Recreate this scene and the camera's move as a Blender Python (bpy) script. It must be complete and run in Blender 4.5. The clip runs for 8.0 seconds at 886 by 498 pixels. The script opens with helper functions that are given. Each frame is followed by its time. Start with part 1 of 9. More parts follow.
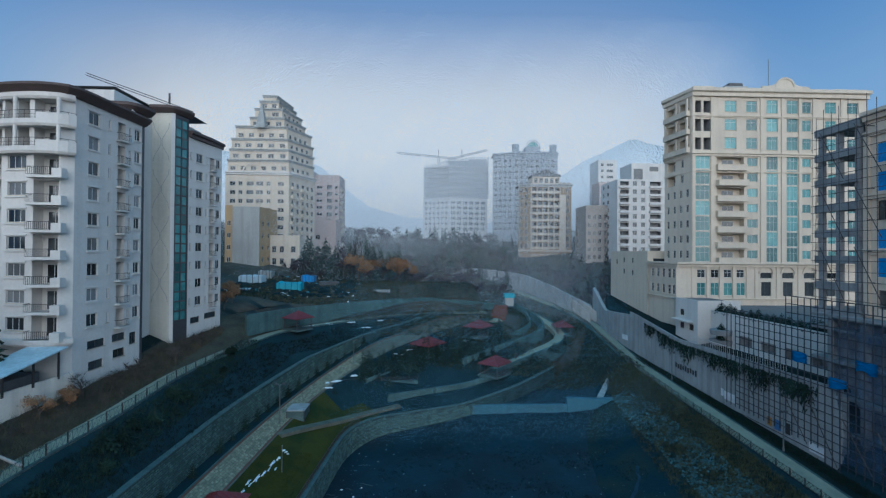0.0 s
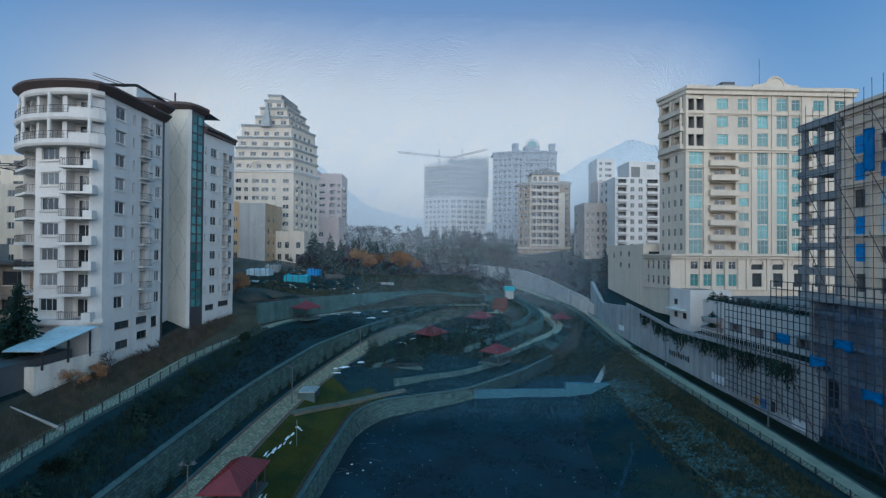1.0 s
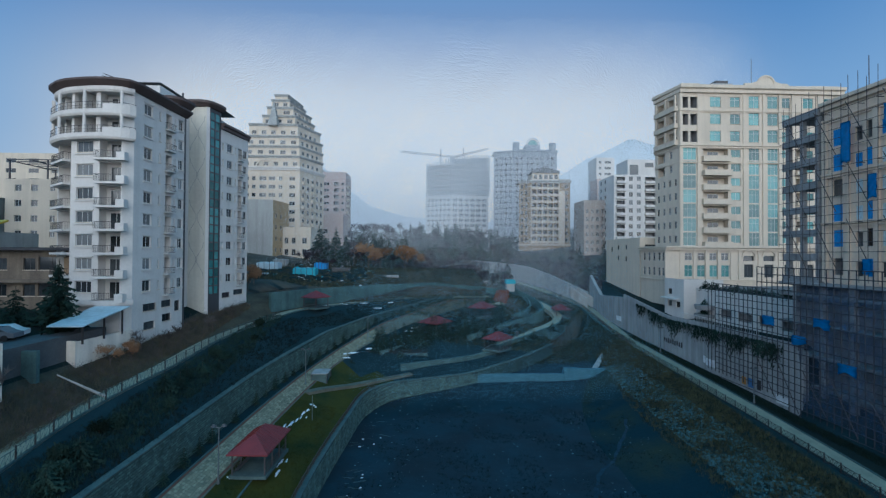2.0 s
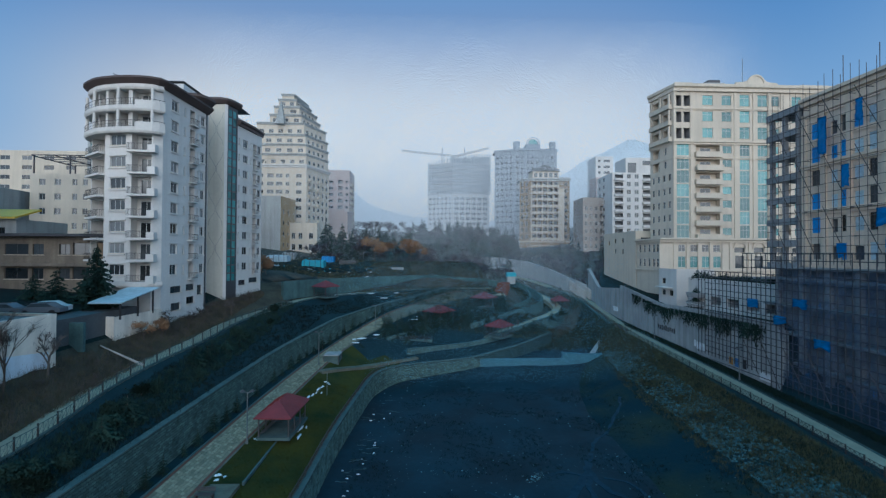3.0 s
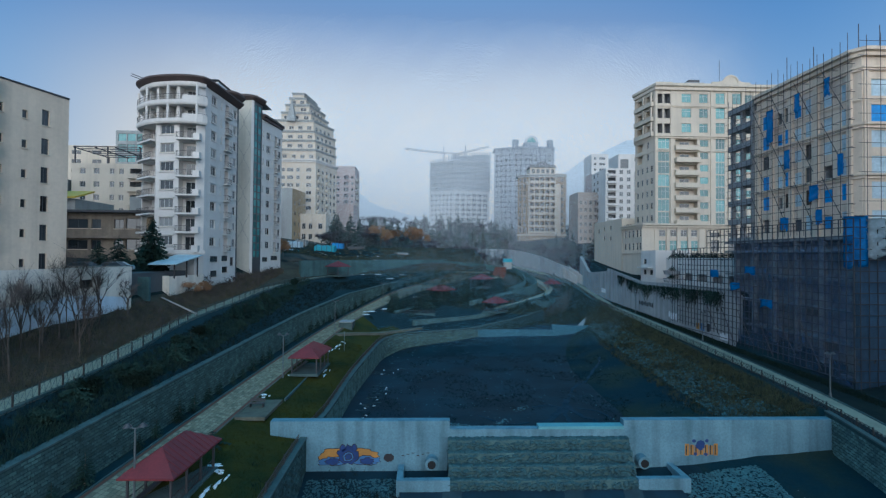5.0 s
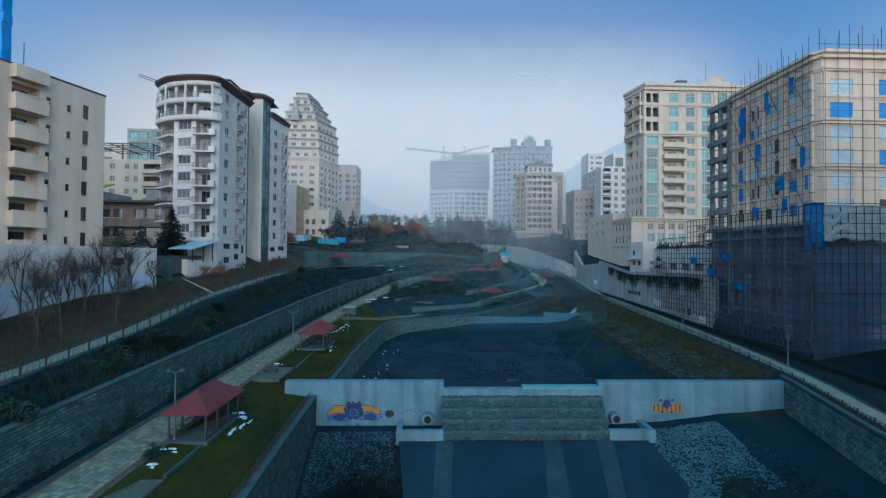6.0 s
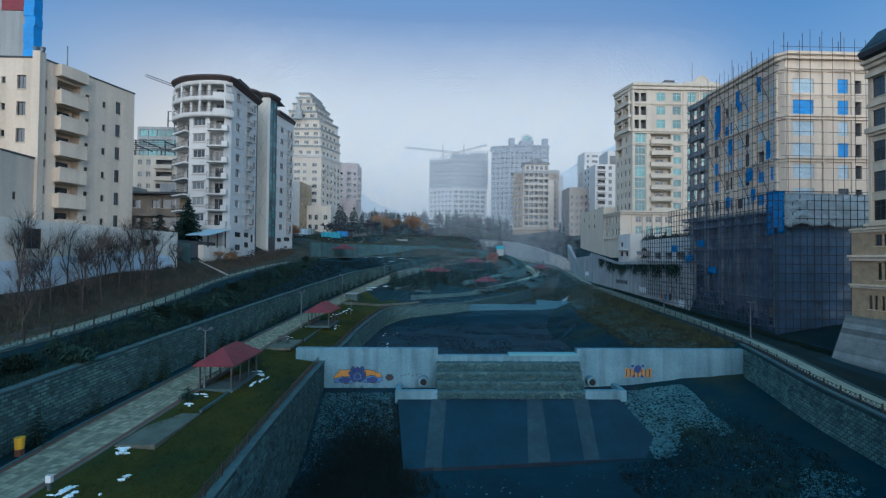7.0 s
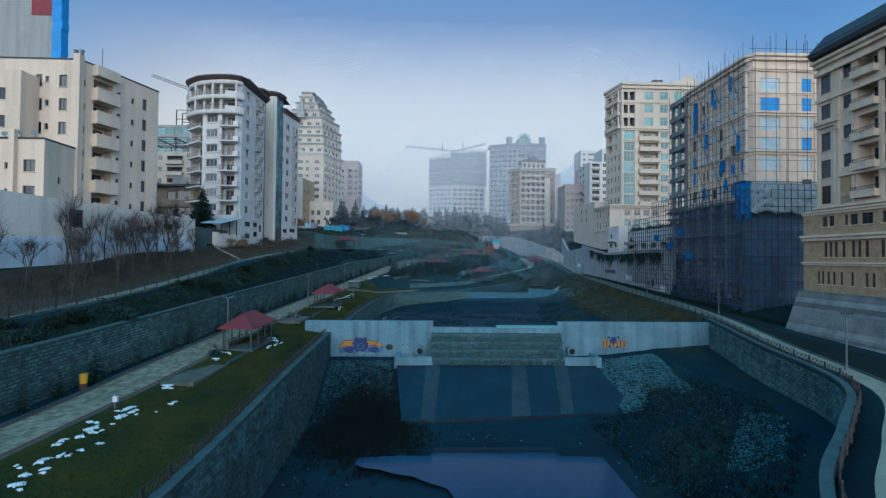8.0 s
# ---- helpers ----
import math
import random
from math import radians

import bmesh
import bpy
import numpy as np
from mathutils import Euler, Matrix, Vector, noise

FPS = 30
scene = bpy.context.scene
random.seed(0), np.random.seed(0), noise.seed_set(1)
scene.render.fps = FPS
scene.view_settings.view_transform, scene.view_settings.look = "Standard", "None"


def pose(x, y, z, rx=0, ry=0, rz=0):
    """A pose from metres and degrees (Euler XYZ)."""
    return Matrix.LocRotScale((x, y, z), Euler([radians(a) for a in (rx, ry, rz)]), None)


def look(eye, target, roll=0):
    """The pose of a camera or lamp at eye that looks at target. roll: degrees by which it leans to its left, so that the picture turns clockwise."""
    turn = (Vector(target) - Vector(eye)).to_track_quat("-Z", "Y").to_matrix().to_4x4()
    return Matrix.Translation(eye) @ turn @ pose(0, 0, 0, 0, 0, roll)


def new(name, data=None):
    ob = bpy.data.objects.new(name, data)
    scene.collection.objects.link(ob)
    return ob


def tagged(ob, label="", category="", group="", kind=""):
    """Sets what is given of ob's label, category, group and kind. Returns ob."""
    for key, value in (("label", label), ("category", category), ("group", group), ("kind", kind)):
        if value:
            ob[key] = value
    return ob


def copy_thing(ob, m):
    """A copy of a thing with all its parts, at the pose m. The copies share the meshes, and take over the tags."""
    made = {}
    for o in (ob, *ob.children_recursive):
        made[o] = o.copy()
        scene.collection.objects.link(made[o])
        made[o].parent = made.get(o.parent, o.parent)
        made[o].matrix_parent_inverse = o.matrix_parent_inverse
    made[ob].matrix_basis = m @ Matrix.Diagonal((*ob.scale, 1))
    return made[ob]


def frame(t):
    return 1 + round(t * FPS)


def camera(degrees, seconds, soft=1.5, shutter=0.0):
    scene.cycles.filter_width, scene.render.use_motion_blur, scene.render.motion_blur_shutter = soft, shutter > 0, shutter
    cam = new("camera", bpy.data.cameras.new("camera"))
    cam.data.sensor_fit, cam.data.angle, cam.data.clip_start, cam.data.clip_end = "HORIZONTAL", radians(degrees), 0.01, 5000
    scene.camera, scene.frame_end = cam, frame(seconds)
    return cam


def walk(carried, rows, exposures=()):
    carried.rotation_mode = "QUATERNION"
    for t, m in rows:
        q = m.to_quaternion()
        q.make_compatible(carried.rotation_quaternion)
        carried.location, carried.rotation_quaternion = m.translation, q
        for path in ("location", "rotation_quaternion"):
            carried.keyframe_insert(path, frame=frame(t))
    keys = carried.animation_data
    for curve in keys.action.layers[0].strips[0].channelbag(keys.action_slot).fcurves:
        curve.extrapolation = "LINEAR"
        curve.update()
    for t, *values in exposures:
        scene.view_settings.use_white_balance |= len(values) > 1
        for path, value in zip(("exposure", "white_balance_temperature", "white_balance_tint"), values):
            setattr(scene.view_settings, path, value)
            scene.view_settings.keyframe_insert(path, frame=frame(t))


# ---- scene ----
cam = camera(89.0, 8.0, soft=1.3)
METRES, EYE, TILT, LEAN, TURN = 45.0, 30.0, 0.0, 0.0, -2.1
ROWS = [
    (0.0, 0.0, 0.0, 0.0, -0.0, 0.59, -0.41),
    (0.5, -0.0062, -0.0391, -0.0204, 0.0, 0.62, -0.41),
    (1.0, -0.0154, -0.0801, -0.041, -0.06, 0.68, -0.38),
    (1.5, -0.0225, -0.1244, -0.0621, -0.01, 0.72, -0.36),
    (3.0, -0.0488, -0.2751, -0.1333, 0.09, 0.85, -0.34),
    (3.5, -0.0544, -0.331, -0.158, 0.12, 0.89, -0.39),
    (4.0, -0.0566, -0.3884, -0.1833, 0.13, 0.93, -0.44),
    (4.5, -0.0549, -0.4482, -0.208, 0.17, 0.92, -0.45),
    (6.0, -0.0352, -0.637, -0.2877, 0.3, 1.03, -0.55),
    (6.5, -0.027, -0.703, -0.3155, 0.3, 1.06, -0.56),
    (7.0, -0.0177, -0.7704, -0.3439, 0.32, 1.08, -0.56),
    (7.5, -0.0077, -0.8385, -0.3719, 0.36, 1.09, -0.57),
    (8.0, 0.0015, -0.9078, -0.4002, 0.35, 1.07, -0.57),
]
walk(cam, [(t, pose(0, 0, EYE, TILT, LEAN, TURN) @ pose(METRES * x, METRES * y, METRES * z, 90 + pitch, roll, yaw)) for t, x, y, z, yaw, pitch, roll in ROWS], exposures=[(0.0, -0.36, 5050, 4), (4.0, -0.30, 5050, 4), (8.0, -0.24, 5050, 4)])


# ---- world and light ----
SUN_UP, SUN_TURN = 13.0, 181.0
world = bpy.data.worlds.new("sky")
scene.world = world
world.use_nodes = True
wn, wl = world.node_tree.nodes, world.node_tree.links
wn.clear()


sky = wn.new("ShaderNodeTexSky")
sky.sky_type, sky.sun_disc = "NISHITA", False
sky.sun_elevation, sky.sun_rotation = radians(SUN_UP), radians(SUN_TURN)
sky.air_density, sky.dust_density, sky.ozone_density = 1.0, 2.0, 2.0
coord = wn.new("ShaderNodeTexCoord")
split = wn.new("ShaderNodeSeparateXYZ")
wl.new(coord.outputs["Generated"], split.inputs[0])
# winter haze: pale near the horizon, blue overhead
ramp = wn.new("ShaderNodeValToRGB")
ramp.color_ramp.interpolation = "EASE"
while len(ramp.color_ramp.elements) < 6:
    ramp.color_ramp.elements.new(0.5)
for e, (p, c) in zip(ramp.color_ramp.elements, [(0.0, (0.34, 0.42, 0.52)), (0.10, (0.42, 0.50, 0.60)), (0.24, (0.30, 0.44, 0.60)), (0.46, (0.14, 0.29, 0.52)), (0.62, (0.07, 0.38, 0.72)), (1.0, (0.02, 0.72, 1.0))]):
    e.position, e.color = p, (*c, 1)
wl.new(split.outputs["Z"], ramp.inputs[0])
# glow of the veiled light in the valley's mouth
glow_dir = wn.new("ShaderNodeVectorMath")
glow_dir.operation = "DOT_PRODUCT"
glow_dir.inputs[1].default_value = Vector((-0.05, 0.975, 0.20)).normalized()
wl.new(coord.outputs["Generated"], glow_dir.inputs[0])
glow_map = wn.new("ShaderNodeMapRange")
glow_map.interpolation_type = "SMOOTHERSTEP"
glow_map.inputs["From Min"].default_value, glow_map.inputs["From Max"].default_value = 0.70, 1.0
wl.new(glow_dir.outputs["Value"], glow_map.inputs["Value"])
haze = wn.new("ShaderNodeMix")
haze.data_type = "RGBA"
haze.inputs["B"].default_value = (1.20, 0.895, 0.565, 1)
fade = wn.new("ShaderNodeMapRange")
fade.interpolation_type = "SMOOTHSTEP"
for key, value in (("From Min", 0.18), ("From Max", 0.50), ("To Min", 1.0), ("To Max", 0.12)):
    fade.inputs[key].default_value = value
wl.new(split.outputs["Z"], fade.inputs["Value"])
both = wn.new("ShaderNodeMath")
both.operation = "MULTIPLY"
wl.new(glow_map.outputs[0], both.inputs[0])
wl.new(fade.outputs[0], both.inputs[1])
wl.new(both.outputs[0], haze.inputs["Factor"])
wl.new(ramp.outputs[0], haze.inputs["A"])
# sunlit haze on the sun's side of the sky
back_map = wn.new("ShaderNodeMapRange")
back_map.interpolation_type = "SMOOTHSTEP"
for key, value in (("From Min", 0.75), ("From Max", -0.20), ("To Min", 0.0), ("To Max", 1.0)):
    back_map.inputs[key].default_value = value
wl.new(split.outputs["Y"], back_map.inputs["Value"])
lit = wn.new("ShaderNodeMix")
lit.data_type = "RGBA"
lit.inputs["B"].default_value = (1.30, 1.34, 1.36, 1)
low_map = wn.new("ShaderNodeMapRange")
low_map.interpolation_type = "SMOOTHSTEP"
for key, value in (("From Min", 0.15), ("From Max", 0.65), ("To Min", 1.0), ("To Max", 0.0)):
    low_map.inputs[key].default_value = value
wl.new(split.outputs["Z"], low_map.inputs["Value"])
low_back = wn.new("ShaderNodeMath")
low_back.operation = "MULTIPLY"
wl.new(back_map.outputs[0], low_back.inputs[0])
wl.new(low_map.outputs[0], low_back.inputs[1])
wl.new(low_back.outputs[0], lit.inputs["Factor"])
wl.new(haze.outputs["Result"], lit.inputs["A"])
bg_sky, bg_haze, bg_sum = wn.new("ShaderNodeBackground"), wn.new("ShaderNodeBackground"), wn.new("ShaderNodeAddShader")
bg_sky.inputs["Strength"].default_value = 0.03
bg_haze.inputs["Strength"].default_value = 0.85
wl.new(sky.outputs[0], bg_sky.inputs[0])
wl.new(lit.outputs["Result"], bg_haze.inputs[0])
wl.new(bg_sky.outputs[0], bg_sum.inputs[0])
wl.new(bg_haze.outputs[0], bg_sum.inputs[1])
wout = wn.new("ShaderNodeOutputWorld")
wl.new(bg_sum.outputs[0], wout.inputs[0])

sun = new("sun", bpy.data.lights.new("sun", "SUN"))
sun.data.energy, sun.data.angle, sun.data.color = 3.3, radians(80), (1.0, 0.84, 0.68)
sun.matrix_world = look((0, 0, 200), (200 * math.sin(radians(SUN_TURN)) * -math.cos(radians(SUN_UP)), -200 * math.cos(radians(SUN_TURN)) * math.cos(radians(SUN_UP)), 200 - 200 * math.sin(radians(SUN_UP))))


# ---- materials ----
def material(name, colour, rough=0.8, second=None, scale=1.0, amount=0.5, fine=12.0, bump=0.0, bump_scale=20.0, metal=0.0, spec=0.5, per_object=0.0, streaks=0.0, object_space=False, grain=0.28):
    """A surface with stains at a large scale, grain at a fine one and relief."""
    m = bpy.data.materials.new(name)
    m.use_nodes = True
    n, l = m.node_tree.nodes, m.node_tree.links
    b = n["Principled BSDF"]
    b.inputs["Roughness"].default_value, b.inputs["Metallic"].default_value = rough, metal
    b.inputs["Specular IOR Level"].default_value = spec
    tc = n.new("ShaderNodeTexCoord") if object_space else n.new("ShaderNodeNewGeometry")
    place = tc.outputs["Object"] if object_space else tc.outputs["Position"]
    second = second or tuple(c * 0.72 for c in colour)
    big = n.new("ShaderNodeTexNoise")
    big.inputs["Scale"].default_value, big.inputs["Detail"].default_value, big.inputs["Roughness"].default_value = scale, 6, 0.6
    l.new(place, big.inputs["Vector"])
    cr = n.new("ShaderNodeMapRange")
    cr.inputs["From Min"].default_value, cr.inputs["From Max"].default_value = 0.35, 0.68
    cr.inputs["To Max"].default_value = amount * 2
    l.new(big.outputs[0], cr.inputs["Value"])
    mix = n.new("ShaderNodeMix")
    mix.data_type = "RGBA"
    mix.inputs["A"].default_value, mix.inputs["B"].default_value = (*colour, 1), (*second, 1)
    l.new(cr.outputs[0], mix.inputs["Factor"])
    out = mix.outputs["Result"]
    small = n.new("ShaderNodeTexNoise")
    small.inputs["Scale"].default_value, small.inputs["Detail"].default_value = fine, 3
    l.new(place, small.inputs["Vector"])
    sr = n.new("ShaderNodeMapRange")
    sr.inputs["To Min"].default_value, sr.inputs["To Max"].default_value = 1 - grain, 1 + grain
    l.new(small.outputs[0], sr.inputs["Value"])
    if per_object:
        info = n.new("ShaderNodeObjectInfo")
        pr = n.new("ShaderNodeMapRange")
        pr.inputs["To Min"].default_value, pr.inputs["To Max"].default_value = 1 - per_object, 1 + per_object
        l.new(info.outputs["Random"], pr.inputs["Value"])
        mm = n.new("ShaderNodeMath")
        mm.operation = "MULTIPLY"
        l.new(sr.outputs[0], mm.inputs[0])
        l.new(pr.outputs[0], mm.inputs[1])
        value = mm.outputs[0]
    else:
        value = sr.outputs[0]
    if streaks:
        sp = n.new("ShaderNodeMapping")
        sp.inputs["Scale"].default_value = (0.9, 0.9, 0.06)
        l.new(place, sp.inputs["Vector"])
        st = n.new("ShaderNodeTexNoise")
        st.inputs["Scale"].default_value, st.inputs["Detail"].default_value = 1.0, 4
        l.new(sp.outputs[0], st.inputs["Vector"])
        s2 = n.new("ShaderNodeMapRange")
        s2.inputs["From Min"].default_value, s2.inputs["From Max"].default_value = 0.45, 0.75
        s2.inputs["To Min"].default_value, s2.inputs["To Max"].default_value = 1.0, 1.0 - streaks
        l.new(st.outputs[0], s2.inputs["Value"])
        m3 = n.new("ShaderNodeMath")
        m3.operation = "MULTIPLY"
        l.new(value, m3.inputs[0])
        l.new(s2.outputs[0], m3.inputs[1])
        value = m3.outputs[0]
    hsv = n.new("ShaderNodeHueSaturation")
    l.new(out, hsv.inputs["Color"])
    l.new(value, hsv.inputs["Value"])
    l.new(hsv.outputs[0], b.inputs["Base Color"])
    if bump:
        bn = n.new("ShaderNodeTexNoise")
        bn.inputs["Scale"].default_value, bn.inputs["Detail"].default_value = bump_scale, 5
        l.new(place, bn.inputs["Vector"])
        bp = n.new("ShaderNodeBump")
        bp.inputs["Strength"].default_value, bp.inputs["Distance"].default_value = bump, 0.05
        l.new(bn.outputs[0], bp.inputs["Height"])
        l.new(bp.outputs[0], b.inputs["Normal"])
    return m


# blue of the shaded ground is put into the soil and scrub colours
SOIL = material("shade_tinted_soil", (0.013, 0.034, 0.042), 0.95, (0.005, 0.017, 0.023), 0.12, 0.5, 3.0, 0.8, 1.5, spec=0.2)
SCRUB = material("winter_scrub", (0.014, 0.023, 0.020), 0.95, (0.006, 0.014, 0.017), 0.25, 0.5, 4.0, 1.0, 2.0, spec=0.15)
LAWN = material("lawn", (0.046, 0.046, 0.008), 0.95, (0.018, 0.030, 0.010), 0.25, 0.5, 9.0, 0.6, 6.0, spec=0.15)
# bluish haze and sky sheen over the mud are put into its colour
MUD = material("sheen_tinted_mud", (0.005, 0.024, 0.039), 0.75, (0.002, 0.011, 0.019), 0.13, 0.6, 2.0, 0.5, 1.2, spec=0.3)
# brown-grey field tone, lightened with the haze over the far ground
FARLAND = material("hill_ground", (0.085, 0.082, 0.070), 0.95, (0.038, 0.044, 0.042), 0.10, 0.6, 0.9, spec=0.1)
PAVING = material("paving", (0.28, 0.29, 0.225), 0.9, (0.19, 0.20, 0.16), 0.5, 0.4, 10.0, spec=0.2)
# stone colour shifted to teal: the basin's blue shade is put in
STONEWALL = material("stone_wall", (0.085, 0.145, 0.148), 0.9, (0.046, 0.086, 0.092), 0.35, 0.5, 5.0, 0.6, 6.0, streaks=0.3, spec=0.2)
CONCRETE = material("concrete", (0.36, 0.37, 0.37), 0.85, (0.25, 0.26, 0.27), 0.25, 0.4, 6.0, 0.2, 12.0, streaks=0.35, spec=0.3)
# whitewash dimmed and blued, shade of the basin included in the colour
WHITEWASH = material("shade_tinted_whitewash", (0.150, 0.265, 0.330), 0.8, (0.095, 0.185, 0.240), 0.3, 0.4, 6.0, 0.15, 10.0, streaks=0.4, spec=0.3)
WHITE = material("white_render", (0.63, 0.60, 0.565), 0.75, (0.52, 0.50, 0.475), 0.15, 0.3, 3.0, 0.05, 14.0, streaks=0.12, spec=0.3, grain=0.10)
CREAM = material("cream_stone", (0.60, 0.52, 0.415), 0.75, (0.50, 0.435, 0.35), 0.2, 0.3, 3.0, 0.05, 14.0, streaks=0.15, spec=0.3, grain=0.10)
BEIGE = material("beige_render", (0.70, 0.575, 0.445), 0.8, (0.60, 0.495, 0.385), 0.2, 0.3, 3.0, 0.05, 14.0, streaks=0.2, spec=0.3, grain=0.10)
GREYSTONE = material("grey_stone", (0.40, 0.40, 0.39), 0.8, (0.30, 0.31, 0.31), 0.2, 0.3, 3.0, streaks=0.2, spec=0.3, grain=0.10)
ASPHALT = material("asphalt", (0.10, 0.105, 0.11), 0.9, (0.065, 0.07, 0.075), 0.4, 0.4, 8.0, spec=0.3)

REDBRICK = material("red_brick", (0.135, 0.065, 0.05), 0.9, (0.10, 0.05, 0.04), 1.0, 0.4, 12.0, spec=0.2)
TEALPAINT = material("teal_paint", (0.13, 0.33, 0.37), 0.6, (0.10, 0.25, 0.29), 0.5, 0.4, 6.0)
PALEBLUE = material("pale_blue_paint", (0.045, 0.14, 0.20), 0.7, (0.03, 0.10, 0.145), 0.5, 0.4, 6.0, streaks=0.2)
# wet concrete, with blue shade added to its dark colour
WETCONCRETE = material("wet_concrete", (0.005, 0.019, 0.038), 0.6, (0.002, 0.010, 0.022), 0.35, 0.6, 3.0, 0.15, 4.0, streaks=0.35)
# coping concrete, darkened and blued for the basin's shade
COPING = material("shade_tinted_coping", (0.080, 0.120, 0.122), 0.9, (0.048, 0.080, 0.085), 0.6, 0.5, 5.0, spec=0.2)
# pale colour of the flecks that stand in for haze
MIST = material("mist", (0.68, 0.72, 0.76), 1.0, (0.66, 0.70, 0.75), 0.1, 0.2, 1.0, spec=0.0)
BANKGRASS = material("bank_grass", (0.085, 0.090, 0.050), 0.95, (0.045, 0.055, 0.036), 0.5, 0.5, 5.0, spec=0.1)
BASEWALL = material("pale_blue_base_paint", (0.70, 0.77, 0.84), 0.8, (0.57, 0.64, 0.71), 0.15, 0.4, 3.0, streaks=0.25, grain=0.1)
# joints and riprap carry the same blue shade in their colours
JOINT = material("dark_joint", (0.042, 0.076, 0.080), 0.95, (0.024, 0.046, 0.052), 0.5, 0.5, 6.0, spec=0.1)
RIPRAP = material("riprap_stone", (0.060, 0.135, 0.155), 0.9, (0.030, 0.072, 0.086), 1.0, 0.5, 8.0, spec=0.2)
PAVEBED = material("paving_bed", (0.13, 0.135, 0.11), 0.95, (0.085, 0.09, 0.075), 0.6, 0.5, 8.0, spec=0.1)
# far twigs: mauve-blue haze of the wood is put into the colour
TWIGFAR = material("hazed_wood_twigs", (0.085, 0.075, 0.092), 0.95, (0.050, 0.048, 0.064), 0.5, 0.5, 4.0, per_object=0.3, spec=0.1)
BROWNSLOPE = material("brown_slope", (0.070, 0.066, 0.048), 0.95, (0.034, 0.035, 0.028), 0.35, 0.5, 4.0, 1.0, 2.0, spec=0.15)
REVETMENT = material("revetment_stone", (0.27, 0.29, 0.28), 0.9, (0.16, 0.18, 0.18), 0.5, 0.5, 5.0, 0.4, 6.0, spec=0.2, per_object=0.35)
PANELCREAM = material("stucco_panel", (0.60, 0.57, 0.49), 0.8, (0.50, 0.48, 0.42), 0.12, 0.4, 2.0, streaks=0.2, grain=0.10)
DRYSTRIP = material("drier_concrete", (0.024, 0.045, 0.058), 0.7, (0.010, 0.024, 0.036), 0.4, 0.5, 3.0, streaks=0.3)
DARKVOID = material("dark_void", (0.012, 0.013, 0.015), 0.9, None, 1.0, 0.3)
# blue sky reflection is put into the base colour; specular is kept low
WATER = material("water", (0.006, 0.048, 0.105), 0.10, (0.008, 0.055, 0.115), 0.1, 0.3, 2.0, 0.04, 1.5, spec=0.12)
GLASS = material("window_glass", (0.030, 0.038, 0.045), 0.06, (0.05, 0.055, 0.06), 0.4, 0.5, 2.0, per_object=0.7, spec=0.6)
TEALGLASS = material("teal_glass", (0.050, 0.165, 0.165), 0.12, (0.11, 0.25, 0.24), 0.4, 0.5, 2.0, per_object=0.5, spec=0.6)
PALEGLASS = material("curtained_glass", (0.20, 0.21, 0.22), 0.10, (0.30, 0.30, 0.29), 0.6, 0.5, 2.0, per_object=0.6, spec=0.6)
FRAMEWHITE = material("white_frame", (0.62, 0.62, 0.61), 0.5, None, 1.0, 0.2)
FRAMEDARK = material("dark_frame", (0.055, 0.055, 0.06), 0.45, None, 1.0, 0.3)
IRON = material("wrought_iron", (0.035, 0.036, 0.04), 0.55, (0.06, 0.05, 0.045), 2.0, 0.4, metal=0.3)
ROOFBROWN = material("brown_fascia", (0.085, 0.060, 0.055), 0.7, (0.06, 0.045, 0.042), 0.5, 0.4)
ROOFGREY = material("roof_felt", (0.16, 0.165, 0.17), 0.85, (0.10, 0.105, 0.11), 0.3, 0.4)
ROOFRED = material("red_metal_roof", (0.15, 0.020, 0.024), 0.55, (0.095, 0.014, 0.018), 0.6, 0.4, 8.0)
BLUETARP = material("blue_tarpaulin", (0.03, 0.28, 0.68), 0.5, (0.02, 0.19, 0.50), 0.8, 0.4, 4.0, 0.5, 2.0)
GREYTARP = material("grey_tarpaulin", (0.50, 0.60, 0.66), 0.45, (0.36, 0.46, 0.51), 0.5, 0.5, 3.0, 0.6, 1.2)
# front net; bluish haze over the dark floors is put into its colour
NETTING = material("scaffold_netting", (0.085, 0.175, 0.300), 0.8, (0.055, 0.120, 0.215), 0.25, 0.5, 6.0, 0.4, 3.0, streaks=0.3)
POLE = material("scaffold_tube", (0.050, 0.055, 0.070), 0.6, (0.085, 0.065, 0.055), 0.7, 0.4, metal=0.4)
RAWCONCRETE = material("raw_concrete", (0.30, 0.30, 0.305), 0.9, (0.20, 0.205, 0.21), 0.3, 0.4, 4.0, streaks=0.3)
OCHRE = material("ochre_render", (0.44, 0.31, 0.17), 0.85, (0.35, 0.25, 0.15), 0.12, 0.4, 3.0, streaks=0.2, grain=0.10)
GREYRENDER = material("grey_render", (0.35, 0.36, 0.35), 0.85, (0.28, 0.28, 0.27), 0.15, 0.4, 3.0, streaks=0.25, grain=0.10)
PINKSTONE = material("pink_stone", (0.50, 0.40, 0.36), 0.8, (0.40, 0.33, 0.31), 0.15, 0.4, 3.0, grain=0.10)
BRICKSTONE = material("rough_brown_stone", (0.33, 0.24, 0.15), 0.9, (0.22, 0.17, 0.115), 0.8, 0.5, 7.0, 0.6, 5.0)
YELLOWROOF = material("yellow_roof_sheet", (0.62, 0.42, 0.04), 0.6, (0.48, 0.33, 0.05), 0.4, 0.4)
# distance haze is put into this pale hill colour
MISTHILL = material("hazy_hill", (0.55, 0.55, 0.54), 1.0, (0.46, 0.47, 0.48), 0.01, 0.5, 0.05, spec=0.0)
SNOW = material("old_snow", (0.80, 0.83, 0.86), 0.7, (0.62, 0.66, 0.70), 1.5, 0.4, 8.0, 0.4, 8.0)
